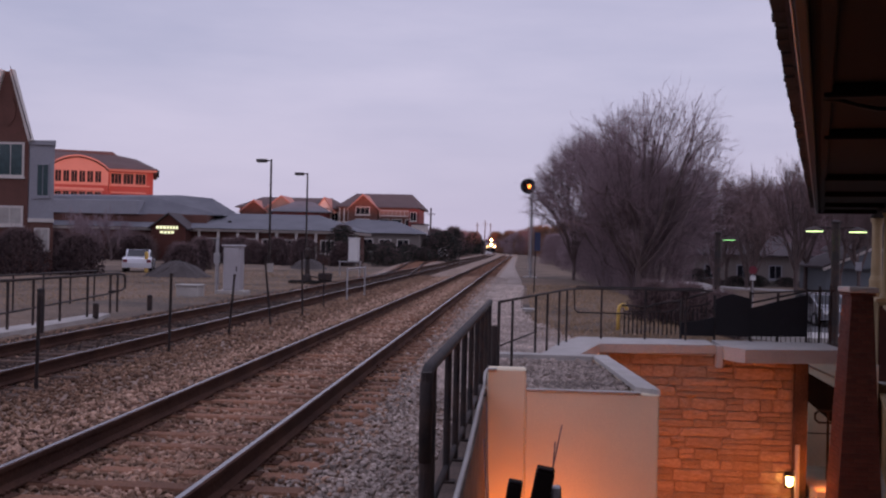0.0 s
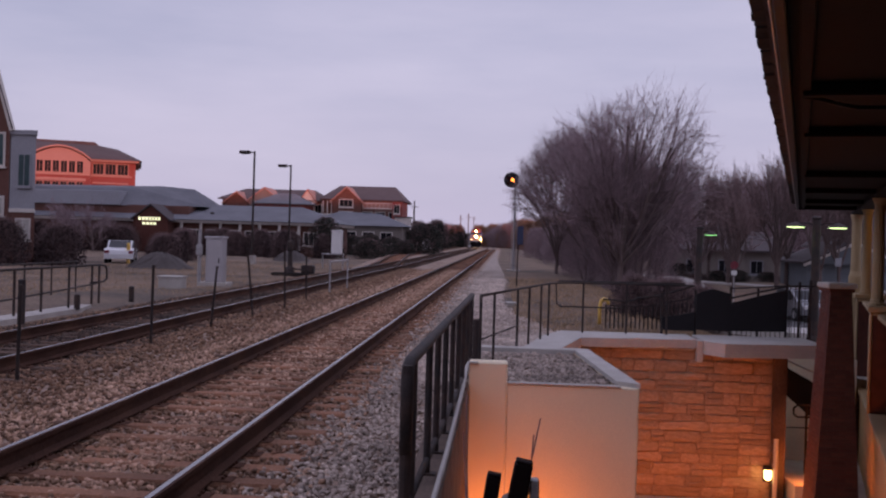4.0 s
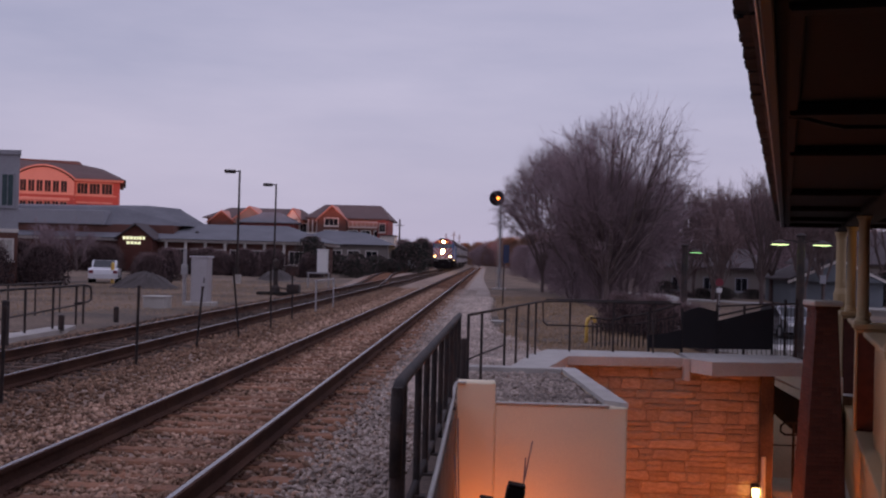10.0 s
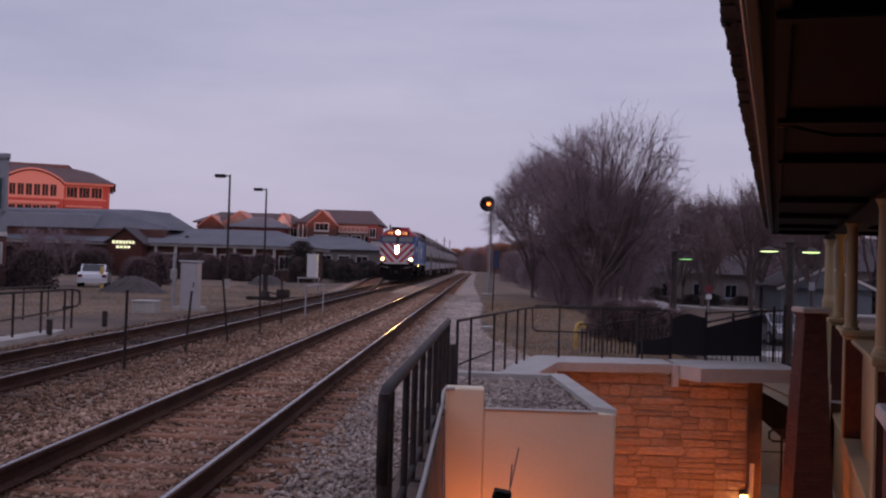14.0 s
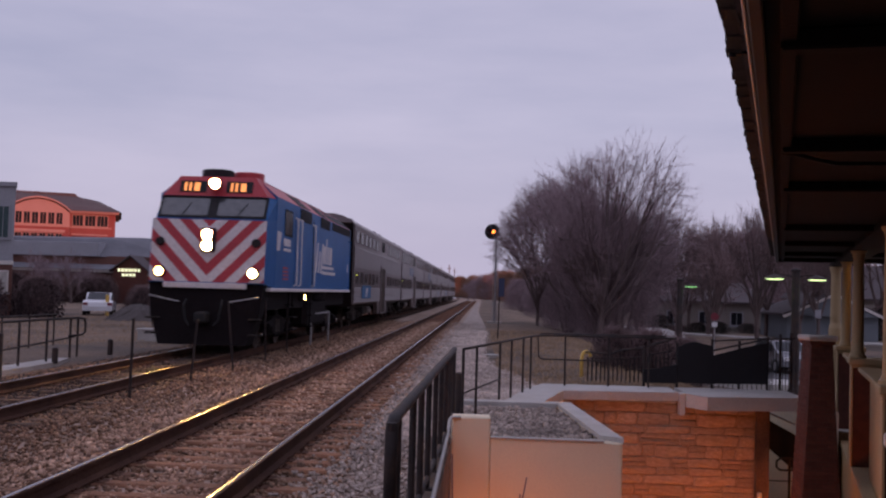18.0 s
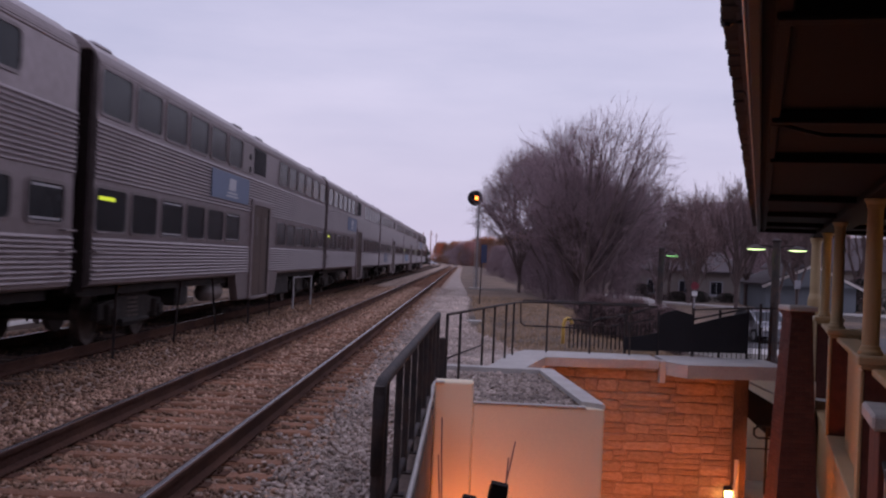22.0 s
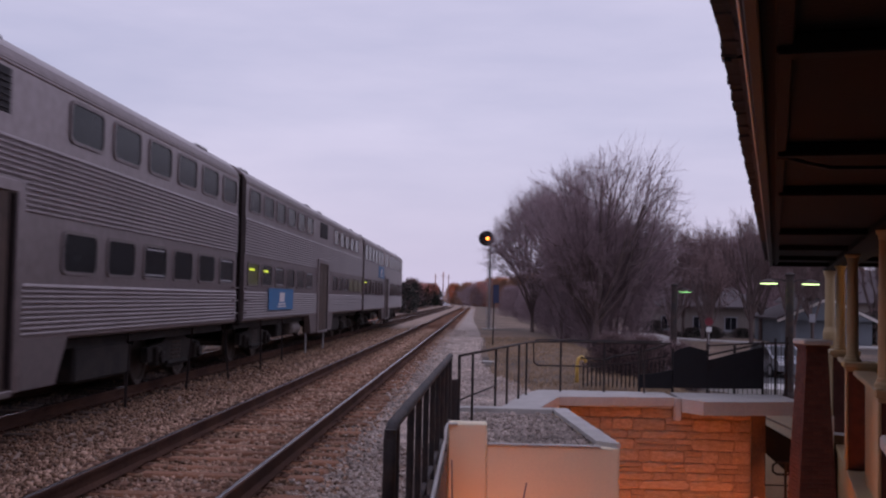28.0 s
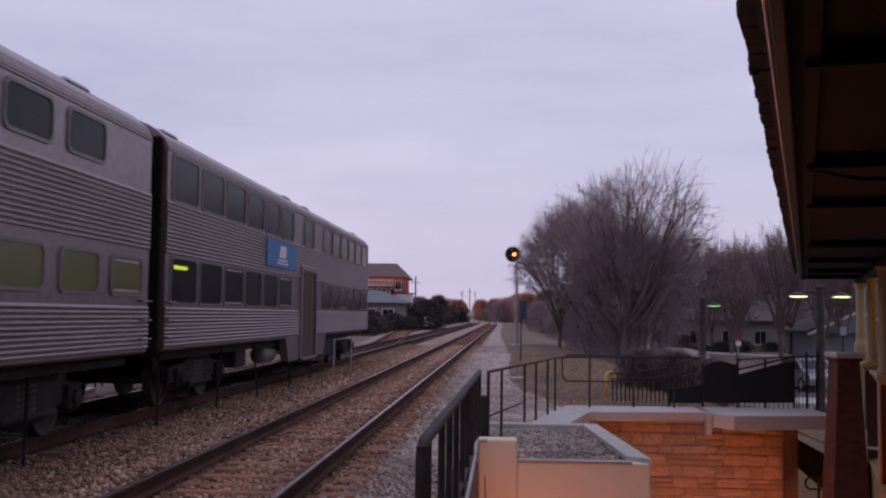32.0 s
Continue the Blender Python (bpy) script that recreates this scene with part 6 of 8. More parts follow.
def wall_stones():
    """Cut stones of uneven size, laid in rough courses on the end wall."""
    rng = random.Random(17)
    meshes = []
    for k in range(9):
        # an uneven ten-sided face, hollowed towards its edge and swelling in the middle
        ring = [(-.5, -.5), (-.17, -.5), (.2, -.5), (.5, -.5), (.5, 0), (.5, .5), (.18, .5), (-.2, .5), (-.5, .5), (-.5, 0)]
        out = []
        for x, z in ring:
            pull = 0.93 if abs(x) == 0.5 and abs(z) == 0.5 else 1.0
            out.append((x * pull + rng.uniform(-.022, .022), z * pull + rng.uniform(-.07, .055)))
        tilt, dip = rng.uniform(-.14, .14), rng.uniform(-.14, .14)
        sh = Shape()
        n = 10
        vs = [(x, 0.5, z) for x, z in out] + [(x, -0.05 + tilt * x, z) for x, z in out]
        vs += [(x * rng.uniform(.86, .95), -0.34 + tilt * x + dip * z + rng.uniform(-.09, .09), z * rng.uniform(.68, .84)) for x, z in out]
        vs += [(rng.uniform(-.2, .2), -0.50 + rng.uniform(-.12, .1), rng.uniform(-.15, .15))]
        fs = []
        for i in range(n):
            j = (i + 1) % n
            fs += [(i, j, n + j, n + i), (n + i, n + j, 2 * n + j, 2 * n + i), (2 * n + i, 2 * n + j, 3 * n)]
        sh.add(vs, fs)
        meshes.append(mesh_of("stone", sh, STONE))
    z = -0.40
    row = 0
    while z > -3.25:
        h = rng.choice((0.15, 0.19, 0.22, 0.25, 0.28))
        x = 1.35 + (0.0 if row % 2 else -0.2)
        while x < 5.40:
            w = rng.choice((0.26, 0.36, 0.45, 0.6, 0.75, 0.95)) * rng.uniform(0.85, 1.15)
            w = min(w, 5.41 - x)
            if w > 0.12:
                hh = h
                if rng.random() < 0.30 and h > 0.18:
                    part("stone", rng.choice(meshes), STONE, STONE_WALL, place=Matrix.LocRotScale((x + w / 2, 21.47, z - h * 0.25), None, (w + 0.002, 0.10, h * 0.5 + 0.006)))
                    part("stone", rng.choice(meshes), STONE, STONE_WALL, place=Matrix.LocRotScale((x + w / 2, 21.475, z - h * 0.75), None, (w + 0.002, 0.10, h * 0.5 + 0.006)))
                else:
                    part("stone", rng.choice(meshes), STONE, STONE_WALL, place=Matrix.LocRotScale((x + w / 2, 21.47 + rng.uniform(-.012, .012), z - h / 2), Euler((0, radians(rng.uniform(-1.6, 1.6)), 0)), (w + 0.002, 0.10, hh + 0.012)))
            x += w
        z -= h
        row += 1


wall_stones()


# ------------------------------------------------------------------ trackside things
def lane_posts():
    """Thin iron posts in the gravel between the tracks."""
    data = ((-5.68, 12.5, 1.24, 1.0), (-5.59, 17.1, 1.38, 0.6), (-5.63, 20.8, 1.28, 4.5), (-5.41, 23.5, 1.62, -6.0), (-5.38, 26.8, 1.68, -1.6), (-5.49, 30.3, 1.36, -1.0))
    for x, y, h, lean in data:
        p = thing("marker_post", "thin dark iron post in the gravel", "post", group="marker posts", place=pose(x, y, -0.32, 0, lean, 0))
        sh = Shape()
        sh.box(-0.022, 0.022, -0.004, 0.004, 0, h)
        sh.box(-0.004, 0.004, -0.004, 0.03, 0, h)
        part("shaft", sh, IRON, p)
        part("tip", Shape().box(-0.026, 0.026, -0.008, 0.034, h, h + 0.03), IRON, p)
    for x, y in ((-5.55, 34.8), (-5.50, 38.4)):
        p = thing("sign_stand", "grey steel frame post beside the track", "post", group="frame posts", place=pose(x, y, -0.32))
        part("shaft", Shape().tube((0, 0, 0), (0, 0, 1.18), 0.028, n=8), STEEL_GREY, p)
        part("foot", Shape().tube((0, 0, 0), (0, 0, 0.03), 0.07, n=8), STEEL_GREY, p)
    c = Shape().tube((-5.55, 34.8, 0.82), (-5.50, 38.4, 0.82), 0.024, n=8)
    solid("frame_bar", c, STEEL_GREY, "grey bar between two frame posts", "bar")


lane_posts()


def far_platform():
    sl = Shape()
    sl.slab([(-11.0, 12), (-10.4, 12), (-10.4, 26.2), (-10.65, 27.6), (-11.0, 27.6)], -0.5, -0.33)
    solid("pavement_far", sl, CONCRETE, "pale concrete crossing path beyond the tracks", "pavement", kind="structure")
    rl = thing("railing", "dark steel walkway railing beyond the tracks", "railing", group="railings")
    part("top_rail", Shape().pipe([(-10.7, 16, 0.70), (-10.7, 28.2, 0.70), (-10.72, 28.7, 0.66), (-10.72, 28.8, 0.55), (-10.72, 28.8, 0.30), (-10.7, 28.5, 0.24), (-10.7, 27.6, 0.24)], 0.03, n=8), IRON, rl, smooth=True)
    part("lower_rail", Shape().pipe([(-10.7, 16, -0.05), (-10.7, 22, 0.02), (-10.7, 28.0, 0.20)], 0.022, n=8), IRON, rl, smooth=True)
    for y in (16.4, 18.2, 20.2, 22.0, 23.2, 24.6, 26.2, 27.7, 28.2):
        part("post", Shape().tube((-10.7, y, -0.33), (-10.7, y, 0.70), 0.032, n=8), IRON, rl)
    r2 = thing("railing", "dark steel railing set back from the walkway", "railing", group="railings")
    part("top_rail", Shape().pipe([(-13.2, 22, 0.62), (-13.2, 33, 0.62)], 0.026, n=8), IRON, r2)
    for k in range(7):
        part("post", Shape().tube((-13.2, 22 + 1.8 * k, -0.33), (-13.2, 22 + 1.8 * k, 0.62), 0.026, n=8), IRON, r2)
    for x, y, h in ((-9.25, 20.4, 0.95), (-10.4, 26.0, 0.35), (-10.3, 29.6, 0.40)):
        b = thing("stub_post", "short dark post on the walkway", "post", group="stub posts", place=pose(x, y, -0.36))
        part("post_tube", Shape().tube((0, 0, 0), (0, 0, h), 0.075, n=10), IRON, b)
        part("post_cap", Shape().lathe([(0.08, h), (0.07, h + 0.03), (0.02, h + 0.045)], (0, 0, 0), n=10), IRON, b)


far_platform()


def signal_mast():
    s = thing("railway_signal", "railway colour light signal on a silver mast", "railway signal", place=pose(0.76, 71.8, -0.42))
    part("footing", Shape().box(-0.45, 0.45, -0.45, 0.45, -0.2, 0.22, c=0.03), CONCRETE, s)
    part("mast", Shape().tube((0, 0, 0.22), (0, 0, 6.0), 0.085, 0.075, n=12), STEEL_GREY, s, "silver tube mast")
    bk = Shape()
    bk.lathe([(0.5, 0.0), (0.51, 0.015), (0.5, 0.03), (0.1, 0.03)], (-0.28, -0.12, 6.18), n=28, axis="y")
    t = part("target_disc", bk, IRON_DARK, s, "round black signal target")
    hs = Shape()
    hs.box(-0.52, -0.04, -0.10, 0.25, 5.92, 6.44, c=0.06)
    part("lamp_housing", hs, IRON, s)
    for dx, dz, m, nm in ((-0.06, 0.0, SIGNAL_LIT, "glowing amber lens"), (-0.42, 0.13, SIGNAL_DARK, ""), (-0.36, -0.2, SIGNAL_DARK, "")):
        part("lens", Shape().lathe([(0.115, 0), (0.10, 0.015), (0.03, 0.025)], (-0.28 + (dx + 0.06) * 0.9 + 0.09, -0.155, 6.18 + dz), n=18, axis="y"), m, t, nm)
        part("hood", Shape().lathe([(0.135, 0.0), (0.14, 0.16), (0.125, 0.16), (0.12, 0.0)], (-0.28 + (dx + 0.06) * 0.9 + 0.09, -0.15, 6.18 + dz), n=16, axis="y"), IRON_DARK, t)
    ld = Shape()
    part("ladder_rail", Shape().tube((0.16, 0.25, 0.0), (0.16, 0.25, 5.8), 0.02, n=6), STEEL_GREY, s)
    part("ladder_rail", Shape().tube((-0.16, 0.25, 0.0), (-0.16, 0.25, 5.8), 0.02, n=6), STEEL_GREY, s)
    for k in range(17):
        part("ladder_rung", Shape().tube((-0.16, 0.25, 0.4 + 0.32 * k), (0.16, 0.25, 0.4 + 0.32 * k), 0.012, n=5), STEEL_GREY, s)
    part("cross_arm", Shape().tube((-0.12, 0, 4.2), (0.45, 0, 4.2), 0.025, n=6), STEEL_GREY, s)
    p = thing("sign_post", "thin dark post with a small blue sign", "sign", place=pose(0.68, 47.0, -0.42))
    part("shaft", Shape().tube((0, 0, 0), (0.04, 0, 2.6), 0.028, n=8), IRON, p)
    part("sign_board", Shape().box(-0.02, 0.24, -0.03, -0.015, 1.95, 2.75, c=0.004), SIGN_NAVY, p, "navy blue board")
    b = thing("junction_box", "low pale trackside junction box", "box", place=pose(0.2, 33.5, -0.32))
    part("body", Shape().box(-0.35, 0.35, -0.25, 0.25, 0, 0.06, c=0.01), CONCRETE_PALE, b)
    part("lid", Shape().box(-0.37, 0.37, -0.27, 0.27, 0.06, 0.09, c=0.01), CONCRETE_PALE, b)
    y = thing("vent_hook", "yellow hooked vent pipe in the grass", "pipe", place=Matrix.Translation((2.45, 26.0, -0.42)) @ Matrix.Diagonal((0.85, 0.85, 0.95, 1)))
    part("pipe", Shape().pipe([(-0.04, 0, 0), (-0.04, 0, 0.62), (-0.01, 0, 0.74), (0.08, 0, 0.79), (0.17, 0, 0.76), (0.20, 0, 0.66)], 0.05, n=10), YELLOW, y, smooth=True)
    part("collar", Shape().tube((-0.04, 0, 0.0), (-0.04, 0, 0.08), 0.055, n=10), YELLOW, y)


signal_mast()


def trackside_boxes():
    c = thing("relay_cabinet", "tall silver relay cabinet on a concrete base", "cabinet", place=pose(-11.12, 41.4, -0.42))
    part("base", Shape().box(-0.55, 0.55, -0.5, 0.5, -0.1, 0.16, c=0.02), CONCRETE, c)
    part("body", Shape().box(-0.30, 0.34, -0.36, 0.36, 0.16, 1.86, c=0.02), SILVER_PAINT, c)
    part("roof", Shape().box(-0.36, 0.40, -0.42, 0.42, 1.86, 1.93, c=0.02), SILVER_PAINT, c)
    d = part("door", Shape().box(-0.25, 0.29, -0.39, -0.36, 0.24, 1.80, c=0.01), SILVER_PAINT, c)
    part("handle", Shape().box(0.21, 0.25, -0.42, -0.39, 0.9, 1.1, c=0.006), IRON, d)
    m = thing("meter_post", "grey post with a meter box beside the cabinet", "post", place=pose(-11.65, 41.0, -0.42))
    part("shaft", Shape().tube((0, 0, 0), (0, 0, 2.2), 0.07, n=8), STEEL_GREY, m)
    part("meter_box", Shape().box(-0.1, 0.14, -0.16, -0.05, 1.2, 1.6, c=0.01), STEEL_GREY, m)
    v = thing("concrete_vault", "low pale concrete vault beside the cabinet", "vault", place=pose(-11.9, 38.6, -0.42))
    part("body", Shape().box(-0.45, 0.35, -0.4, 0.4, -0.1, 0.40, c=0.02), CONCRETE, v)
    part("lid", Shape().box(-0.48, 0.38, -0.43, 0.43, 0.40, 0.46, c=0.015), CONCRETE_PALE, v)
    w = thing("signal_case", "white signal case on a steel stand", "cabinet", place=pose(-10.5, 68.0, -0.42))
    part("case", Shape().box(-0.32, 0.32, -0.28, 0.28, 1.0, 2.42, c=0.03), WHITE_PAINT, w)
    part("case_roof", Shape().box(-0.36, 0.36, -0.32, 0.32, 2.42, 2.48, c=0.015), WHITE_PAINT, w)
    part("platform", Shape().box(-0.95, 0.45, -0.35, 0.35, 0.92, 0.985, c=0.01), STEEL_GREY, w)
    for x in (-0.9, 0.4):
        part("leg", Shape().tube((x, 0, 0), (x, 0, 0.92), 0.045, n=8), STEEL_GREY, w)
    h = thing("signal_hut", "small white equipment hut far along the line", "hut", place=pose(-14.6, 205.0, -0.5))
    part("wall", Shape().box(-0.8, 0.8, -0.7, 0.7, 0, 1.9, c=0.02), WHITE_PAINT, h)
    part("roof", Shape().box(-0.9, 0.9, -0.8, 0.8, 1.9, 2.05, c=0.02), STEEL_GREY, h)
    part("door", Shape().box(-0.35, 0.35, -0.74, -0.7, 0.05, 1.7, c=0.01), SILVER_PAINT, h)
    s = thing("switch_stand", "black switch stand on long timbers", "switch stand", place=pose(-10.8, 54.5, -0.40))
    part("timber", Shape().box(-0.9, 2.0, -0.35, -0.1, -0.05, 0.14, c=0.02), UNDERFRAME, s)
    part("timber", Shape().box(-0.9, 2.0, 0.25, 0.5, -0.05, 0.14, c=0.02), UNDERFRAME, s)
    part("stand", Shape().lathe([(0.26, 0.14), (0.22, 0.35), (0.13, 0.5), (0.11, 1.2), (0.17, 1.35), (0.17, 1.7), (0.06, 1.85)], (0.0, 0, 0), n=14), IRON, s)
    part("lever", Shape().pipe([(0.1, -0.2, 0.4), (0.5, -0.3, 0.32), (0.8, -0.3, 0.28)], 0.035, n=6), IRON, s)
    part("motor_box", Shape().box(0.62, 1.25, -0.3, 0.3, 0.14, 0.55, c=0.05), IRON, s)
    g = Shape()
    prof = [(1.75, 0.0), (1.3, 0.30), (0.9, 0.62), (0.5, 0.85), (0.15, 0.95)]
    g.lathe(prof, (0, 0, 0), n=26)
    rng = random.Random(4)
    g.v = [(x * 1.15 + rng.uniform(-.09, .09), y + rng.uniform(-.09, .09), z + rng.uniform(-.05, .05)) for x, y, z in g.v]
    solid("gravel_mound", g, MOUND_GREY, "heap of dark gravel beyond the tracks", "gravel heap", place=pose(-19.2, 59.5, -0.46))
    g2 = solid("gravel_mound", g, MOUND_GREY, "small heap of dark gravel by the switch", "gravel heap", place=Matrix.Translation((-17.0, 86, -0.46)) @ Matrix.Diagonal((0.85, 0.85, 0.95, 1)))
    b = thing("bollard", "yellow painted steel bollard", "bollard", place=pose(-23.3, 66.0, -0.45))
    part("tube", Shape().tube((0, 0, 0), (0, 0, 1.25), 0.11, n=12), YELLOW, b)
    part("dome", Shape().lathe([(0.11, 1.25), (0.09, 1.31), (0.03, 1.34)], (0, 0, 0), n=12), YELLOW, b)


trackside_boxes()


# ------------------------------------------------------------------ lamps, signs and cars
def car_shape(paint, label, place, length=4.5):
    c = thing("parked_car", label, "car", place=place, group="parked cars")
    h = length / 2
    low = [(-h, 0.35), (-h, 0.72), (-h + 0.15, 0.86), (-h + 1.0, 0.95), (h - 0.55, 0.98), (h - 0.08, 0.86), (h, 0.60), (h, 0.32)]
    cab = [(-h + 1.0, 0.94), (-h + 1.75, 1.42), (h - 1.45, 1.46), (h - 0.5, 0.97)]

    def solid_of(poly, w0, w1):
        sh = Shape()
        n = len(poly)
        sh.add([(-w0, y, z) for y, z in poly] + [(w0, y, z) for y, z in poly], [tuple(range(n)), tuple(range(2 * n - 1, n - 1, -1))] + [((i + 1) % n, i, n + i, n + (i + 1) % n) for i in range(n)])
        return sh
    part("body", solid_of(low, 0.88, 0.88), paint, c)
    part("cabin", solid_of(cab, 0.74, 0.74), paint, c)
    for s in (-1, 1):
        poly = [(-h + 1.28, 0.99), (-h + 1.82, 1.36), (h - 1.5, 1.40), (h - 0.75, 1.0)]
        part("side_window", Shape().plate([(a, b) if s > 0 else (-a, b) for a, b in (poly[::-1] if s > 0 else poly)], 0.008, ((s * 0.742, 0, 0), (0, s, 0), (0, 0, 1))), WINDOW_DARK, c)
    part("windscreen", Shape().add([(-0.66, -h + 1.10, 1.0), (0.66, -h + 1.10, 1.0), (0.62, -h + 1.70, 1.385), (-0.62, -h + 1.70, 1.385), (-0.66, -h + 1.09, 1.01), (0.66, -h + 1.09, 1.01), (0.62, -h + 1.69, 1.40), (-0.62, -h + 1.69, 1.40)],
         [(4, 5, 6, 7), (0, 3, 2, 1), (0, 1, 5, 4), (1, 2, 6, 5), (2, 3, 7, 6), (3, 0, 4, 7)]), WINDOW_DARK, c)
    part("rear_window", Shape().add([(-0.66, h - 0.60, 1.03), (0.66, h - 0.60, 1.03), (0.62, h - 1.38, 1.43), (-0.62, h - 1.38, 1.43), (-0.66, h - 0.58, 1.04), (0.66, h - 0.58, 1.04), (0.62, h - 1.36, 1.45), (-0.62, h - 1.36, 1.45)],
         [(7, 6, 5, 4), (1, 2, 3, 0), (4, 5, 1, 0), (5, 6, 2, 1), (6, 7, 3, 2), (7, 4, 0, 3)]), WINDOW_DARK, c)
    for y in (-h + 0.85, h - 0.85):
        for s in (-1, 1):
            w = part("wheel", Shape().tube((s * 0.70, y, 0.33), (s * 0.91, y, 0.33), 0.33, n=18), BLACK_RUBBER, c)
            part("hub", Shape().tube((s * 0.90, y, 0.33), (s * 0.92, y, 0.33), 0.19, n=12), STEEL_GREY, w)
    for s in (-1, 1):
        part("headlight", Shape().box(s * 0.55, s * 0.84, -h - 0.01, -h + 0.05, 0.62, 0.76, c=0.01), WHITE_PAINT, c)
        part("tail_light", Shape().box(s * 0.58, s * 0.85, h - 0.06, h + 0.012, 0.66, 0.84, c=0.01), SIGN_RED, c)
    return c


car_shape(CAR_WHITE, "white parked car with red tail lights by the hedge", pose(-24.4, 67.8, -0.45, 0, 0, 196))
car_shape(CAR_WHITE, "white parked car beside the trees", pose(8.3, 49.5, -1.60, 0, 0, 84) @ Matrix.Diagonal((0.92, 0.88, 0.84, 1)))
far_car = car_shape(CAR_WHITE, "white parked car far along the line", pose(-10.9, 332, -0.6, 0, 0, 78))
copy_thing(far_car, pose(-16.5, 338, -0.6, 0, 0, 95))
car_shape(CAR_GREY, "grey parked car far along the line", pose(-13.4, 330, -0.6, 0, 0, 84))
car_shape(CAR_GREY, "grey parked car on the street", pose(14.0, 51.0, -1.60, 0, 0, 8))


def lot_lamp(x, y, h):
    p = thing("parking_lot_lamp", "tall dark pole lamp with a flat box head", "lamp post", group="parking lot lamps", place=pose(x, y, -0.5))
    part("footing", Shape().tube((0, 0, 0), (0, 0, 0.7), 0.28, n=14), CONCRETE, p)
    part("pole", Shape().tube((0, 0, 0.7), (0, 0, h), 0.085, 0.065, n=10), IRON, p)
    part("arm", Shape().box(-0.35, 0.02, -0.03, 0.03, h - 0.12, h - 0.04), IRON, p)
    hd = part("head", Shape().box(-1.02, -0.3, -0.2, 0.2, h - 0.20, h + 0.02, c=0.03), IRON, p, "flat box lamp head")
    part("lens", Shape().box(-0.96, -0.4, -0.15, 0.15, h - 0.215, h - 0.2), WINDOW_DARK, hd)


lot_lamp(-17.15, 73.0, 7.85)
lot_lamp(-17.42, 87.0, 7.90)


def street_lamp(x, y, z, top, arms, spread=0.72, label="dark lamp post with two lit greenish heads", lens=LAMP_GREENISH):
    p = thing("street_lamp", label, "street lamp", group="street lamps", place=pose(x, y, z))
    h = top - z
    part("base", Shape().lathe([(0.22, 0), (0.22, 0.3), (0.16, 0.4), (0.13, 0.7)], (0, 0, 0), n=14), IRON, p)
    part("pole", Shape().tube((0, 0, 0.6), (0, 0, h), 0.15, 0.125, n=12), IRON, p)
    part("finial", Shape().lathe([(0.14, h), (0.17, h + 0.03), (0.17, h + 0.07), (0.05, h + 0.12)], (0, 0, 0), n=14), IRON, p)
    for s in arms:
        part("arm", Shape().pipe([(0, 0, h - 0.22), (s * spread * 0.4, 0, h - 0.12), (s * spread, 0, h - 0.12)], 0.025, n=6), IRON, p)
        hd = part("head", Shape().lathe([(0.05, h - 0.10), (0.30, h - 0.20), (0.335, h - 0.25)], (s * spread, 0, 0), n=18), IRON, p, "flared lamp head")
        part("lens", Shape().lathe([(0.29, h - 0.25), (0.27, h - 0.27), (0.10, h - 0.28)], (s * spread, 0, 0), n=18), lens, hd, "glowing greenish lens")


street_lamp(10.32, 36.0, -1.55, 2.66, (-1, 1), 0.69)
street_lamp(9.05, 50.0, -1.57, 2.48, (1,), 0.50, "dark lamp post with one lit green head", LAMP_GREEN)


def street_signs():
    s = thing("stop_sign", "red stop sign on a post", "sign", place=pose(13.2, 62.0, -1.60))
    part("post", Shape().tube((0, 0, 0), (0, 0, 2.2), 0.03, n=8), STEEL_GREY, s)
    oct8 = [(0.24 * math.cos(radians(22.5 + 45 * k)), 0.24 * math.sin(radians(22.5 + 45 * k))) for k in range(8)]
    b = part("board", Shape().plate(oct8, 0.006, ((0, -0.03, 2.3), (1, 0, 0), (0, 0, 1))), SIGN_RED, s, "red octagonal board")
    part("plate", Shape().box(-0.16, 0.16, -0.05, -0.035, 1.72, 1.98, c=0.004), WHITE_PAINT, s, "white plate below the board")
    w = thing("notice_sign", "small white notice on a post", "sign", place=pose(10.80, 35.2, -1.55))
    part("post", Shape().tube((0, 0, 0), (0, 0, 3.0), 0.025, n=8), IRON, w)
    part("board", Shape().box(-0.10, 0.10, -0.05, -0.035, 2.70, 2.98, c=0.004), SIDING_GREY, w)


street_signs()


# ------------------------------------------------------------------ buildings beyond the tracks
def facade_window(parent, frm, x, z, w, h, mullions=1, glass=None, trim=None, sill=True, name="window"):
    """A framed window on a facade plane frm: trim, panes, mullions and sill."""
    trim = trim or TRIM_PALE
    o, ea, eb = (Vector(q) for q in frm)
    up = ea.cross(eb).normalized()
    t = min(0.12, w * 0.1)
    wn = part(name, Shape().plate([(x - t, z - t), (x + w + t, z - t), (x + w + t, z + h + t), (x - t, z + h + t)], 0.05, frm), trim, parent)
    n = mullions + 1
    pw = (w - 0.05 * mullions) / n
    for k in range(n):
        a = x + k * (pw + 0.05)
        part("pane", Shape().plate([(a, z), (a + pw, z), (a + pw, z + h), (a, z + h)], 0.012, (o + up * 0.052, ea, eb)), glass or WINDOW_SHADE, wn)
    if sill:
        part("sill", Shape().plate([(x - t - 0.08, z - t - 0.10), (x + w + t + 0.08, z - t - 0.10), (x + w + t + 0.08, z - t), (x - t - 0.08, z - t)], 0.12, frm), trim, wn)
    return wn


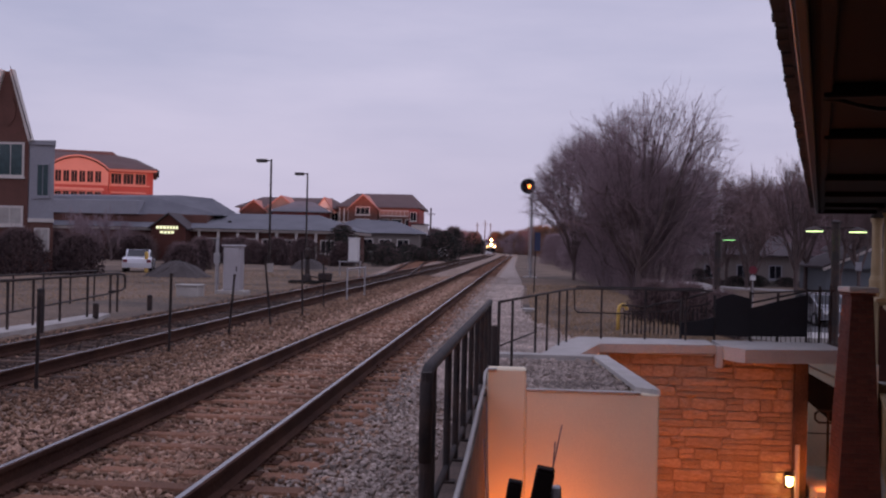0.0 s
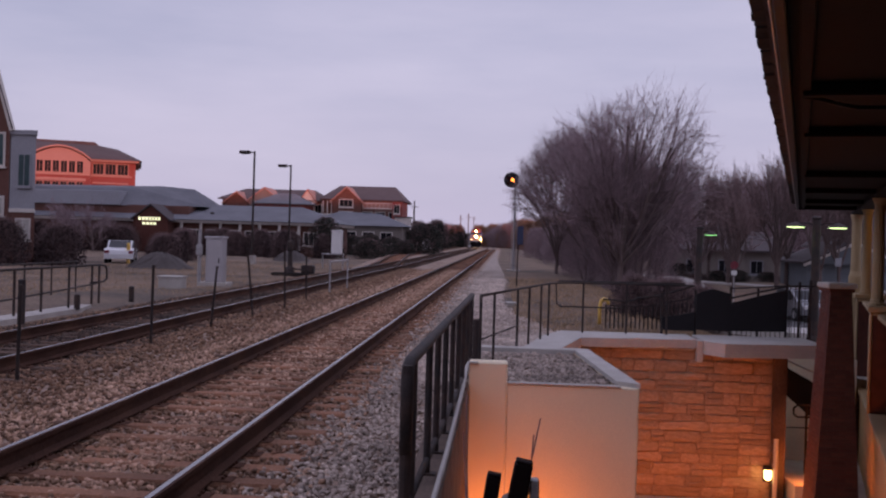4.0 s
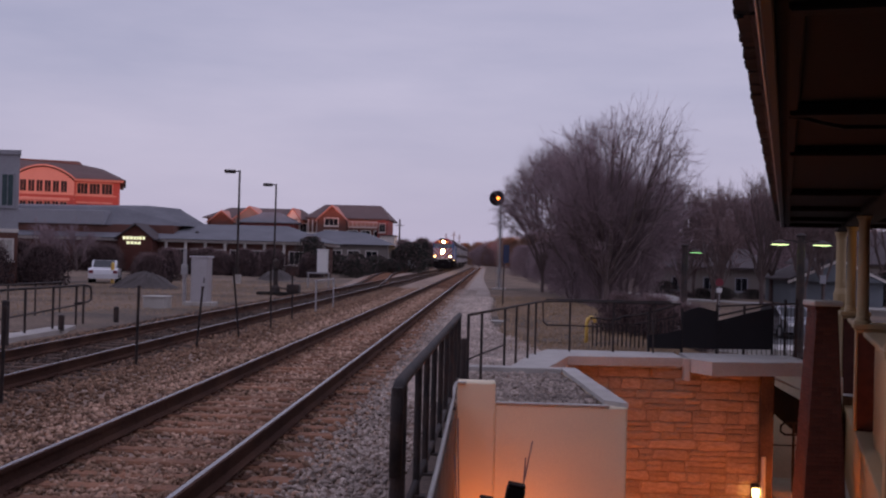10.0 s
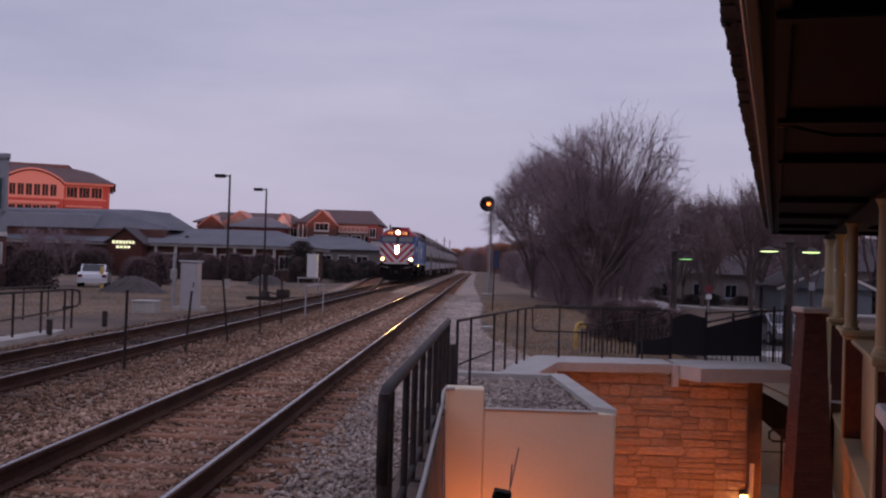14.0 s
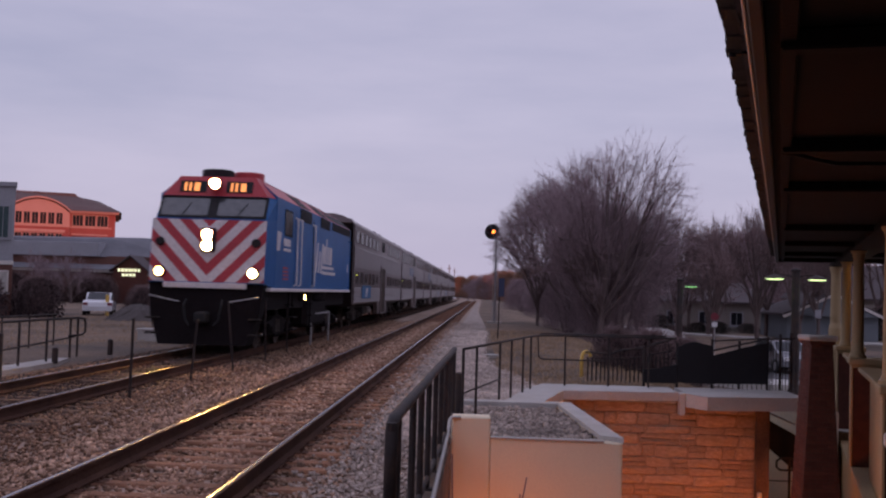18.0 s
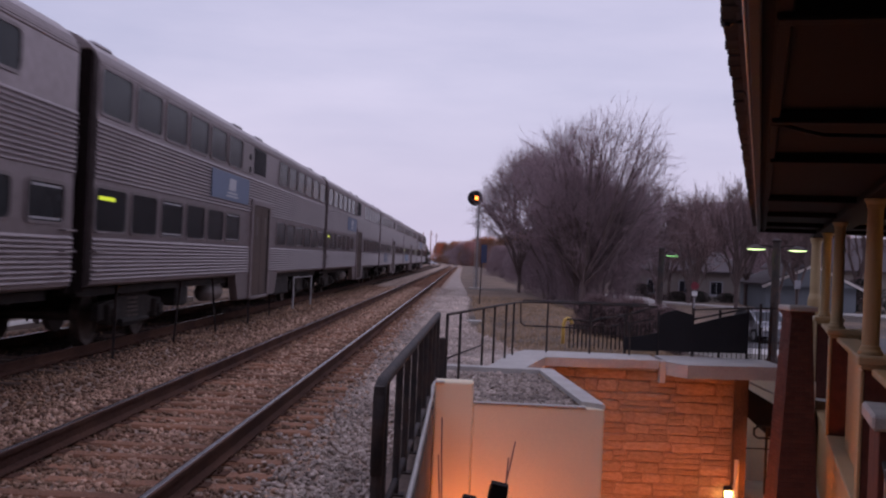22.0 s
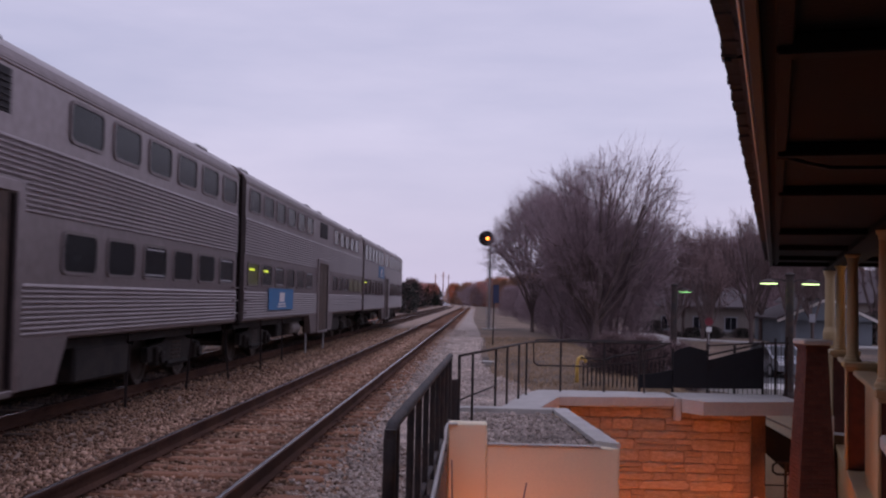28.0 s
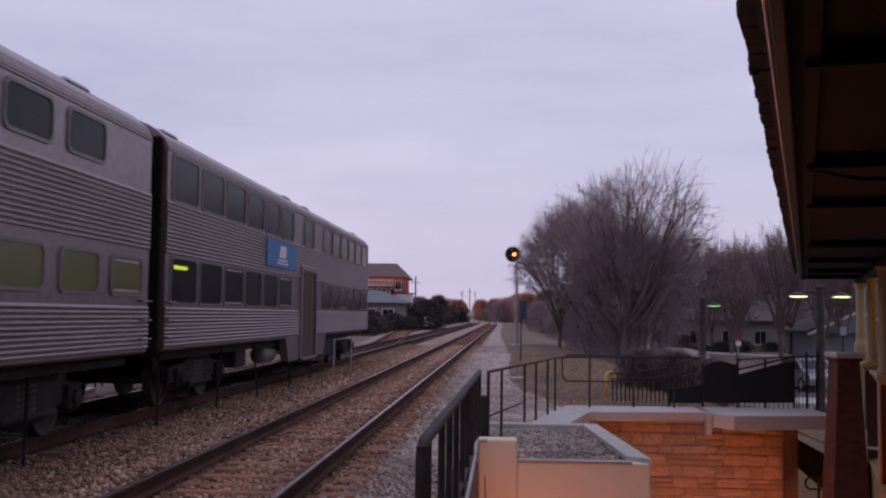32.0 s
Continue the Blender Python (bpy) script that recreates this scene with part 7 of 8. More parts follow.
def gable_roof(x0, x1, y0, y1, z, ridge, over=0.4, along_x=True, hip=0.0):
    sh = Shape()
    x0, x1, y0, y1 = x0 - over, x1 + over, y0 - over, y1 + over
    if along_x:
        m = (y0 + y1) / 2
        top = [(x0 + hip, m, ridge), (x1 - hip, m, ridge)]
    else:
        m = (x0 + x1) / 2
        top = [(m, y0 + hip, ridge), (m, y1 - hip, ridge)]
    vs = [(x0, y0, z), (x1, y0, z), (x1, y1, z), (x0, y1, z)] + top
    if along_x:
        fs = [(0, 1, 5, 4), (2, 3, 4, 5), (3, 0, 4), (1, 2, 5), (3, 2, 1, 0)]
    else:
        fs = [(1, 2, 5, 4), (3, 0, 4, 5), (0, 1, 4), (2, 3, 5), (3, 2, 1, 0)]
    vs += [(x, y, q + 0.14) for x, y, q in vs]
    fs += [tuple(i + 6 for i in f) for f in fs[:4]]
    fs += [(0, 6, 7, 1), (1, 7, 8, 2), (2, 8, 9, 3), (3, 9, 6, 0)]
    return sh.add(vs, fs)


def brick_gable_house():
    b = thing("brick_building", "red brick building with tall gable and round vent", "building", place=pose(0, 60, 0))
    # gable wall that faces the tracks
    w = Shape()
    poly = [(-31.3, -0.5), (-28.22, -0.5), (-28.22, 7.35), (-29.35, 11.15), (-29.75, 11.15), (-31.3, 6.0)]
    n = len(poly)
    w.add([(x, 0, z) for x, z in poly] + [(x * 1.018, 0.9, z) for x, z in poly], [tuple(range(n)), tuple(range(2 * n - 1, n - 1, -1))] + [((i + 1) % n, i, n + i, n + (i + 1) % n) for i in range(n)])
    part("wall", w, BRICK_RED, b, "red brick gable wall")
    tr = Shape()
    for (xa, za), (xb, zb) in (((-28.05, 7.15), (-29.25, 11.2)), ((-29.8, 11.2), (-31.4, 5.9))):
        tr.box(-0.11, 0.11, -0.28, 0.05, 0, 1, m=Matrix.Translation((xa, 0, za)) @ Euler((0, math.atan2(xb - xa, zb - za), 0)).to_matrix().to_4x4() @ Matrix.Diagonal((1, 1, math.hypot(xb - xa, zb - za), 1)))
    part("rake_trim", tr, TRIM_PALE, b, "pale rake board")
    rf = Shape()
    rf.add([(-28.0, -0.3, 7.2), (-29.3, -0.3, 11.3), (-29.8, 0.9, 11.2), (-28.5, 0.9, 7.1), (-27.95, -0.3, 7.3), (-29.3, -0.3, 11.45), (-29.8, 0.9, 11.35), (-28.45, 0.9, 7.2)],
           [(0, 1, 2, 3), (7, 6, 5, 4), (0, 4, 5, 1), (2, 6, 7, 3), (3, 7, 4, 0)])
    part("roof", rf, ROOF_DARK, b)
    fr = ((0, -0.004, 0), (1, 0, 0), (0, 0, 1))
    oval = [(-29.55 + 0.52 * math.cos(k * math.pi / 12), 8.9 + 0.86 * math.sin(k * math.pi / 12)) for k in range(24)]
    v = part("oval_vent", Shape().plate(oval, 0.05, fr), BRICK_RED, b, "oval brick medallion")
    facade_window(b, fr, -29.95, 5.2, 1.35, 1.75, 1, WINDOW_TEAL)
    facade_window(b, fr, -29.95, 2.4, 1.35, 0.9, 1, CONCRETE)
    plan = [(-28.215, 0.05), (-26.72, 0.05), (-30.9, 8.9), (-33.0, 8.9)]
    part("wall", Shape().slab(plan, -0.5, 2.6), BRICK_RED, b)
    part("wing", Shape().slab(plan, 2.6, 6.95), SIDING_GREY, b, "grey stucco side wing")
    part("cornice", Shape().slab([(-28.215, -0.06), (-26.6, -0.06), (-30.8, 8.9), (-33.0, 8.9)], 6.95, 7.2), SIDING_GREY, b)
    part("belt_course", Shape().box(-28.21, -26.68, -0.02, 0.046, 2.5, 2.72, c=0.01), TRIM_PALE, b)
    fr2 = ((0, 0.046, 0), (1, 0, 0), (0, 0, 1))
    facade_window(b, fr2, -27.68, 4.05, 0.62, 1.75, 1, WINDOW_TEAL, SIDING_GREY)
    facade_window(b, fr2, -27.75, 1.0, 0.75, 1.1, 1, CONCRETE)


brick_gable_house()


def red_office():
    b = thing("office_building", "red brick office building with arched salmon gable", "building", place=Matrix.Translation((-48.9, 140, 0)) @ pose(0, 0, 0, 0, 0, 19) @ Matrix.Diagonal((0.914, 1, 1, 1)) @ Matrix.Translation((48.9, 0, 0)))
    part("wall", Shape().box(-70, -48.9, 0.0, 16, -0.5, 10.6), BRICK_BRIGHT, b, "bright red brick wall")
    # arched centre bay
    n = 16
    arc = [(-63.4, 3.0), (-55.0, 3.0), (-55.0, 10.5)]
    for k in range(n + 1):
        u = k / n
        x = -55.0 - 8.4 * u
        arc.append((x, 10.4 + 1.75 * math.sin(math.pi * u) ** 0.8))
    arc.append((-63.4, 10.5))
    sh = Shape()
    m = len(arc)
    sh.add([(x, -0.9, z) for x, z in arc] + [(x, 2.0, z) for x, z in arc], [tuple(range(m)), tuple(range(2 * m - 1, m - 1, -1))] + [((i + 1) % m, i, m + i, m + (i + 1) % m) for i in range(m)])
    bay = part("arched_bay", sh, SALMON, b, "salmon arched gable bay")
    rim = Shape()
    prev = None
    for k in range(n + 1):
        u = k / n
        p = (-54.8 - 8.8 * u, 10.5 + 1.8 * math.sin(math.pi * u) ** 0.8)
        if prev:
            rim.add([(prev[0], -1.2, prev[1]), (p[0], -1.2, p[1]), (p[0], 2.2, p[1]), (prev[0], 2.2, prev[1]), (prev[0], -1.2, prev[1] + 0.22), (p[0], -1.2, p[1] + 0.22), (p[0], 2.2, p[1] + 0.22), (prev[0], 2.2, prev[1] + 0.22)],
                    [(0, 1, 5, 4), (4, 5, 6, 7), (3, 2, 1, 0), (2, 3, 7, 6)])
        prev = p
    part("arch_rim", rim, SALMON, bay, "pale salmon arch moulding")
    fr = ((0, -0.904, 0), (1, 0, 0), (0, 0, 1))
    for k in range(6):
        facade_window(b, fr, -62.2 + 1.08 * k, 9.0, 0.80, 1.45, 1, trim=SALMON, sill=False)
        facade_window(b, ((0, -0.964, 0), (1, 0, 0), (0, 0, 1)), -62.2 + 1.08 * k, 6.55, 0.80, 1.2, 1, trim=SALMON, sill=False)
    part("brick_front", Shape().box(-63.4, -55.0, -0.96, -0.9, 3.0, 8.62, c=0.01), BRICK_BRIGHT, bay, "bright red brick front")
    part("band", Shape().box(-63.4, -55.0, -1.06, -0.9, 8.62, 8.80, c=0.02), SALMON, bay)
    part("band", Shape().box(-62.4, -55.6, -1.10, -0.96, 7.9, 8.25, c=0.02), SALMON, bay)
    fr = ((0, -0.004, 0), (1, 0, 0), (0, 0, 1))
    for k in range(3):
        facade_window(b, fr, -54.65 + 1.68 * k, 8.95, 1.4, 1.35, 2, trim=SALMON, sill=False)
        facade_window(b, fr, -54.65 + 1.68 * k, 6.55, 1.4, 1.0, 2, trim=BRICK_BRIGHT, sill=False)
        part("lintel", Shape().box(-54.75 + 1.68 * k, -53.15 + 1.68 * k, -0.08, 0.0, 7.7, 7.9, c=0.01), SALMON, b)
    part("band", Shape().box(-54.98, -48.8, -0.12, 0.0, 8.62, 8.80, c=0.02), SALMON, b)
    part("cornice", Shape().box(-54.9, -48.3, -0.7, 16.4, 10.55, 10.85, c=0.04), SALMON, b)
    part("corner_pier", Shape().box(-49.3, -48.8, -0.15, 0.35, -0.5, 10.55, c=0.02), BRICK_BRIGHT, b)
    rf = Shape()
    rf.add([(-70, -0.9, 10.85), (-48.0, -0.9, 10.85), (-48.0, 16.6, 10.85), (-70, 16.6, 10.85), (-70, 6, 13.7), (-54.8, 6, 13.6), (-54.2, 6, 13.15), (-51.4, 6, 12.7)],
           [(0, 1, 7, 6, 5, 4), (1, 2, 7), (2, 3, 4, 5, 6, 7), (3, 2, 1, 0)])
    part("roof", rf, ROOF_DARK, b, "dark hipped roof")


red_office()


def restaurant():
    b = thing("restaurant", "long brick restaurant with grey hipped roofs", "building", place=pose(0, 105, 0))
    part("wall", Shape().box(-60, -17.3, 0.0, 14, -0.6, 2.75), BRICK_RED, b, "brick wall")
    part("fascia", Shape().box(-60.2, -16.6, -0.7, 14.6, 2.62, 2.90, c=0.03), TRIM_PALE, b)
    r1 = Shape()
    r1.add([(-60, -1.0, 2.92), (-16.3, -1.0, 2.92), (-16.3, 15, 2.92), (-60, 15, 2.92), (-60, 6.5, 4.62), (-21.0, 6.5, 4.62)],
           [(0, 1, 5, 4), (1, 2, 5), (2, 3, 4, 5), (3, 2, 1, 0)])
    part("roof", r1, ROOF_GREY, b, "grey hipped roof")
    r2 = Shape()
    r2.add([(-60, 1.2, 4.2), (-38.2, 1.2, 4.2), (-30.4, 3, 4.3), (-30.4, 12, 4.3), (-60, 12, 4.2), (-60, 1.2, 5.95), (-46.8, 2.0, 5.95), (-38.0, 4.0, 6.1), (-36.0, 7, 6.45), (-32.6, 7, 6.2), (-60, 7, 6.2)],
           [(0, 1, 6, 5), (1, 2, 9, 8, 7, 6), (2, 3, 9), (3, 4, 10, 8, 9), (5, 6, 7, 8, 10)])
    part("upper_roof", r2, ROOF_GREY, b, "grey upper roof")
    part("clerestory_wall", Shape().box(-59.9, -31.5, 1.35, 11.8, 3.1, 4.28), BRICK_RED, b, "dark brick wall between the roofs")
    part("upper_band", Shape().box(-60, -38.5, 0.9, 3.0, 4.2, 5.6, c=0.03), SIDING_GREY, b, "grey metal band")
    # porch gable with the lit sign
    g = Shape()
    pts = [(-35.9, -0.6), (-32.5, -0.6), (-32.5, 2.9), (-34.2, 4.15), (-35.9, 2.9)]
    n = len(pts)
    g.add([(x, -2.2, z) for x, z in pts] + [(x, 3.5, z) for x, z in pts], [tuple(range(n)), tuple(range(2 * n - 1, n - 1, -1))] + [((i + 1) % n, i, n + i, n + (i + 1) % n) for i in range(n)])
    gp = part("gable", g, BRICK, b, "dark brick gable front")
    ro = Shape()
    for s in (-1, 1):
        xa = -34.2 + s * 2.0
        ro.add([(xa, -2.5, 2.70), (-34.2, -2.5, 4.22), (-34.2, 3.6, 4.22), (xa, 3.6, 2.70), (xa, -2.5, 2.82), (-34.2, -2.5, 4.36), (-34.2, 3.6, 4.36), (xa, 3.6, 2.82)],
               [(0, 1, 2, 3), (7, 6, 5, 4), (0, 4, 5, 1), (2, 6, 7, 3), (3, 7, 4, 0)])
    part("gable_roof", ro, ROOF_DARK, gp)
    fr = ((0, -2.205, 0), (1, 0, 0), (0, 0, 1))
    rng = random.Random(12)
    for row, (z, h, x0, x1) in enumerate(((2.74, 0.30, -35.4, -33.1), (2.30, 0.24, -35.0, -33.5))):
        x = x0
        while x < x1 - 0.1:
            w = rng.uniform(0.16, 0.30)
            part("sign_bar", Shape().plate([(x, z), (x + w, z), (x + w, z + h), (x, z + h)], 0.05, fr), SIGN_GLOW, gp, "glowing sign bar")
            x += w + 0.11
    fr = ((0, -0.004, 0), (1, 0, 0), (0, 0, 1))
    for k in range(7):
        facade_window(b, fr, -31.2 + 1.95 * k, 0.75, 1.35, 1.15, 2)
    for k in range(9):
        part("porch_post", Shape().box(-31.8 + 1.95 * k, -31.55 + 1.95 * k, -0.6, -0.4, -0.6, 2.62, c=0.02), TRIM_PALE, b)
    v = thing("roof_vent", "dark vent stack on the grey roof", "vent", place=pose(-29.3, 107, 3.1))
    part("stack", Shape().tube((0, 0, -0.3), (0, 0, 0.55), 0.09, n=8), IRON, v)
    part("hood", Shape().lathe([(0.2, 0.5), (0.2, 0.62), (0.05, 0.68)], (0, 0, 0), n=10), IRON, v)


restaurant()


def side_building():
    b = thing("pavilion", "pale pavilion with grey hipped roof", "building", place=pose(0, 130, 0))
    part("wall", Shape().box(-24.5, -12.2, 0, 10, -0.6, 3.1), TAN, b, "tan wall")
    r = Shape()
    r.add([(-25.0, -0.6, 3.1), (-11.6, -0.6, 3.1), (-11.6, 10.6, 3.1), (-25.0, 10.6, 3.1), (-20.6, 5, 4.9), (-15.5, 5, 4.7)], [(0, 1, 5, 4), (1, 2, 5), (2, 3, 4, 5), (3, 0, 4), (3, 2, 1, 0)])
    part("roof", r, ROOF_GREY, b, "grey hipped roof")
    fr = ((0, -0.004, 0), (1, 0, 0), (0, 0, 1))
    for k in range(5):
        facade_window(b, fr, -23.6 + 2.2 * k, 0.9, 1.3, 1.4, 1)
    ch = thing("chimney_stack", "pale parapet block beyond the pavilion", "building", place=pose(0, 150, 0))
    part("block", Shape().box(-15.2, -13.2, 0, 4, -0.6, 4.6, c=0.03), TRIM_PALE, ch)
    part("cap", Shape().box(-15.4, -13.0, -0.2, 4.2, 4.6, 4.75, c=0.03), ROOF_DARK, ch)


side_building()


def apartments():
    b = thing("apartment_building", "red brick apartment block with dark gabled roofs", "building", place=pose(0, 160, 0))
    part("wall", Shape().box(-42.6, -27.2, 1.0, 14, -0.6, 6.9), BRICK_RED, b, "red brick wall")
    part("wall", Shape().box(-27.196, -15.6, 0.0, 14, -0.6, 7.2), BRICK_RED, b, "red brick wall")
    part("roof", gable_roof(-42.6, -27.6, 1.0, 14, 6.9, 8.7, 0.6, True, 2.6), ROOF_DARK, b, "dark hipped roof")
    part("roof", gable_roof(-27.1, -15.4, 0.0, 14, 7.2, 9.5, 0.5, True, 2.0), ROOF_DARK, b, "dark hipped roof")

    def gable(x0, x1, z0, zt, y, mat_):
        m = (x0 + x1) / 2
        pts = [(x0, -0.6), (x1, -0.6), (x1, z0), (m, zt), (x0, z0)]
        n = 5
        sh = Shape().add([(x, y, z) for x, z in pts] + [(x, 6, z) for x, z in pts], [tuple(range(n)), tuple(range(2 * n - 1, n - 1, -1))] + [((i + 1) % n, i, n + i, n + (i + 1) % n) for i in range(n)])
        g = part("gable_bay", sh, mat_, b)
        ro = Shape()
        for s in (-1, 1):
            xa = m + s * ((x1 - x0) / 2 + 0.35)
            za = z0 - 0.35 * (zt - z0) / ((x1 - x0) / 2)
            ro.add([(xa, y - 0.35, za), (m, y - 0.35, zt), (m, 6, zt), (xa, 6, za), (xa, y - 0.35, za + 0.2), (m, y - 0.35, zt + 0.22), (m, 6, zt + 0.22), (xa, 6, za + 0.2)],
                   [(0, 1, 2, 3), (7, 6, 5, 4), (0, 4, 5, 1), (3, 7, 4, 0)])
        part("gable_roof", ro, SALMON, g)
        return g
    gable(-42.0, -38.3, 6.4, 7.9, -0.2, BRICK_RED)
    gable(-38.2, -33.6, 6.8, 8.6, -0.4, TAN)
    gable(-25.6, -21.2, 7.0, 9.0, -1.0, BRICK_RED)
    fr = ((0, -0.004, 0), (1, 0, 0), (0, 0, 1))
    fg = ((0, -1.004, 0), (1, 0, 0), (0, 0, 1))
    fh = ((0, -0.404, 0), (1, 0, 0), (0, 0, 1))
    facade_window(b, fg, -24.4, 6.2, 1.9, 1.0, 2)
    facade_window(b, fg, -24.4, 4.3, 1.9, 1.1, 1)
    for k in range(3):
        facade_window(b, fr, -21.0 + 1.95 * k, 4.2, 1.3, 1.3, 1)
    for k in range(2):
        facade_window(b, fh, -37.5 + 1.9 * k, 5.4, 1.2, 1.2, 1)
    # strip of paler colour for the part of the wall in sunset light
    part("wall_band", Shape().box(-21.15, -16.62, -0.06, 0.0, 5.75, 7.0, c=0.01), SALMON, b, "upper wall with sunset light in its salmon colour")
    for k in range(2):
        facade_window(b, ((0, 0.996, 0), (1, 0, 0), (0, 0, 1)), -29.9 + 1.4 * k, 5.2, 1.0, 1.2, 1)
    for k in range(3):
        part("column", Shape().box(-27.0 + 0.65 * k, -26.86 + 0.65 * k, -0.9, -0.76, 3.0, 7.0), TRIM_PALE, b, "pale balcony column")
    part("balcony", Shape().box(-27.1, -25.65, -0.95, 0.0, 4.9, 5.08, c=0.02), TRIM_PALE, b, "pale balcony")
    gable(-30.6, -28.4, 7.0, 8.5, 0.4, TRIM_PALE)
    bal = part("balcony", Shape().box(-21.0, -16.0, -0.5, 0.0, 5.95, 6.10, c=0.02), TRIM_PALE, b, "pale balcony")
    part("balcony_rail", Shape().box(-21.0, -16.0, -0.5, -0.42, 6.75, 6.85), TRIM_PALE, bal)
    for k in range(9):
        part("balcony_post", Shape().box(-21.0 + 0.62 * k, -20.94 + 0.62 * k, -0.48, -0.44, 6.1, 6.75), TRIM_PALE, bal)
    # brighter brick than the block: the sunlit end is put into the colour
    part("end_bay", Shape().box(-16.6, -15.1, -0.6, 8, -0.6, 7.1), BRICK_BRIGHT, b, "end bay with sunset light in its bright red colour")
    facade_window(b, ((0, -0.604, 0), (1, 0, 0), (0, 0, 1)), -16.3, 5.4, 0.8, 1.2, 1)
    facade_window(b, ((0, -0.604, 0), (1, 0, 0), (0, 0, 1)), -16.3, 3.2, 0.8, 1.2, 1)
    # dormer wing in front
    w = part("front_wing", Shape().box(-36.5, -28.6, -3.5, 1.0, -0.6, 6.2), BRICK_BRIGHT, b, "low brick wing")
    part("front_wing_roof", gable_roof(-36.5, -28.6, -3.5, 3.0, 6.2, 7.8, 0.5, True, 3.2), ROOF_GREY, b, "grey hipped roof")
    fw = ((0, -3.504, 0), (1, 0, 0), (0, 0, 1))
    for k in range(3):
        facade_window(b, fw, -35.4 + 2.4 * k, 4.2, 1.3, 1.2, 1)


apartments()


def right_houses():
    for x, y, w, d, z, r, m in ((14.5, 90, 9, 9, 1.7, 3.6, TAN), (28.0, 92, 13, 9, 2.3, 5.2, TAN), (20.9, 75, 6.2, 7, 1.07, 2.5, SIDING_BLUE)):
        h = thing("house", "small house with pale siding behind bare trees", "house", group="houses", place=pose(x, y, -1.62))
        part("wall", Shape().box(0, w, 0, d, 0, z + 1.3), m, h)
        front = w < 6.5
        if front:
            part("gable", Shape().add([(0, -0.47, z + 1.3), (w, -0.47, z + 1.3), (w / 2, -0.47, r + 1.3), (0, -0.41, z + 1.3), (w, -0.41, z + 1.3), (w / 2, -0.41, r + 1.3)], [(0, 1, 2), (5, 4, 3), (0, 2, 5, 3), (1, 4, 5, 2)]), m, h)
            for sd in (-1, 1):
                ang = math.atan2(r - z, w / 2)
                part("rake_board", Shape().box(-0.15, math.hypot(w / 2, r - z) + 0.4, -0.56, -0.48, -0.02, 0.15, m=Matrix.Translation((w / 2, 0, r + 1.3)) @ Matrix.Diagonal((sd, 1, 1, 1)) @ Euler((0, ang, 0)).to_matrix().to_4x4()), TRIM_PALE, h, "pale rake board")
        part("roof", gable_roof(0, w, 0, d, z + 1.3, r + 1.3, 0.4, not front, 0.0 if front else 2.2), ROOF_DARK, h)
        fr = ((0, -0.004, 0), (1, 0, 0), (0, 0, 1))
        for k in range(0 if front else int(w / 2.6)):
            facade_window(h, fr, 0.8 + 2.6 * k, 1.25, 0.9, 1.0, 1, glass=WINDOW_SHADE, trim=SIDING_GREY)
    rd = Shape()
    pts = [(7.5, 44), (60, 40), (60, 58), (24, 60), (12, 63), (8.5, 58)]
    rd.slab(pts, -1.9, -1.565)
    solid("road", rd, ASPHALT, "grey asphalt street behind the trees", "road", kind="structure")
    wk = Shape()
    wk.slab([(3.2, 41.0), (40, 37.2), (40, 39.6), (7.2, 43.6), (3.6, 43.0)], -1.7, -1.40)
    solid("pavement", wk, CONCRETE_PALE, "pale concrete path along the street", "pavement", kind="structure")
    # the side street and the footway that climb behind it
    for name, label, m, line, half in (("road_side", "pale worn side street climbing past the trees", CONCRETE_PALE, ((8.9, 56), (10.0, 61), (11.2, 66), (12.1, 71), (12.7, 77), (13.0, 84), (13.2, 92)), 1.5),
                                       ("pavement_back", "pale concrete footway along the side street", CONCRETE_PALE, ((13.9, 79.5), (15.5, 78.2), (18, 76.6), (21, 75.2), (25, 74), (32, 73)), 0.9)):
        vs, fs = [], []
        for i, (x, y) in enumerate(line):
            p, q = Vector(line[max(0, i - 1)]), Vector(line[min(len(line) - 1, i + 1)])
            n2 = Vector((-(q - p).y, (q - p).x)).normalized() * half
            for sd in (1, -1):
                px, py = x + n2.x * sd, y + n2.y * sd
                vs += [(px, py, ground_z(px, py) + 0.07), (px, py, ground_z(px, py) - 0.2)]
            if i:
                k = 4 * i
                fs += [(k - 4, k - 2, k + 2, k), (k - 4, k, k + 1, k - 3), (k - 2, k - 1, k + 3, k + 2)]
        solid(name, Shape().add(vs, fs), m, label, "road" if half > 1 else "pavement", kind="structure")
    fl = Shape()
    fl.slab([(6.5, 26.15), (30, 26.15), (30, 36.5), (6.5, 36.5)], -2.0, -1.54)
    solid("pavement_court", fl, CONCRETE, "grey concrete forecourt beside the depot", "pavement", kind="structure")


right_houses()


def sun_blocker():
    """Unseen blocks added behind the camera; their heights keep the last sun off the platform."""
    sh = Shape()
    # heights differ so that each far facade gets its share of sun
    sh.box(-150, 42, -96, -80, -1, 19.3)
    sh.box(42.01, 82, -96, -80, -1, 20.5)
    sh.box(82.01, 124, -96, -80, -1, 24.5)
    sh.box(124.01, 400, -96, -80, -1, 21.0)
    solid("backdrop_row", sh, BRICK_RED, "unseen plain blocks added behind the camera to block low sun", "building", kind="structure")


sun_blocker()


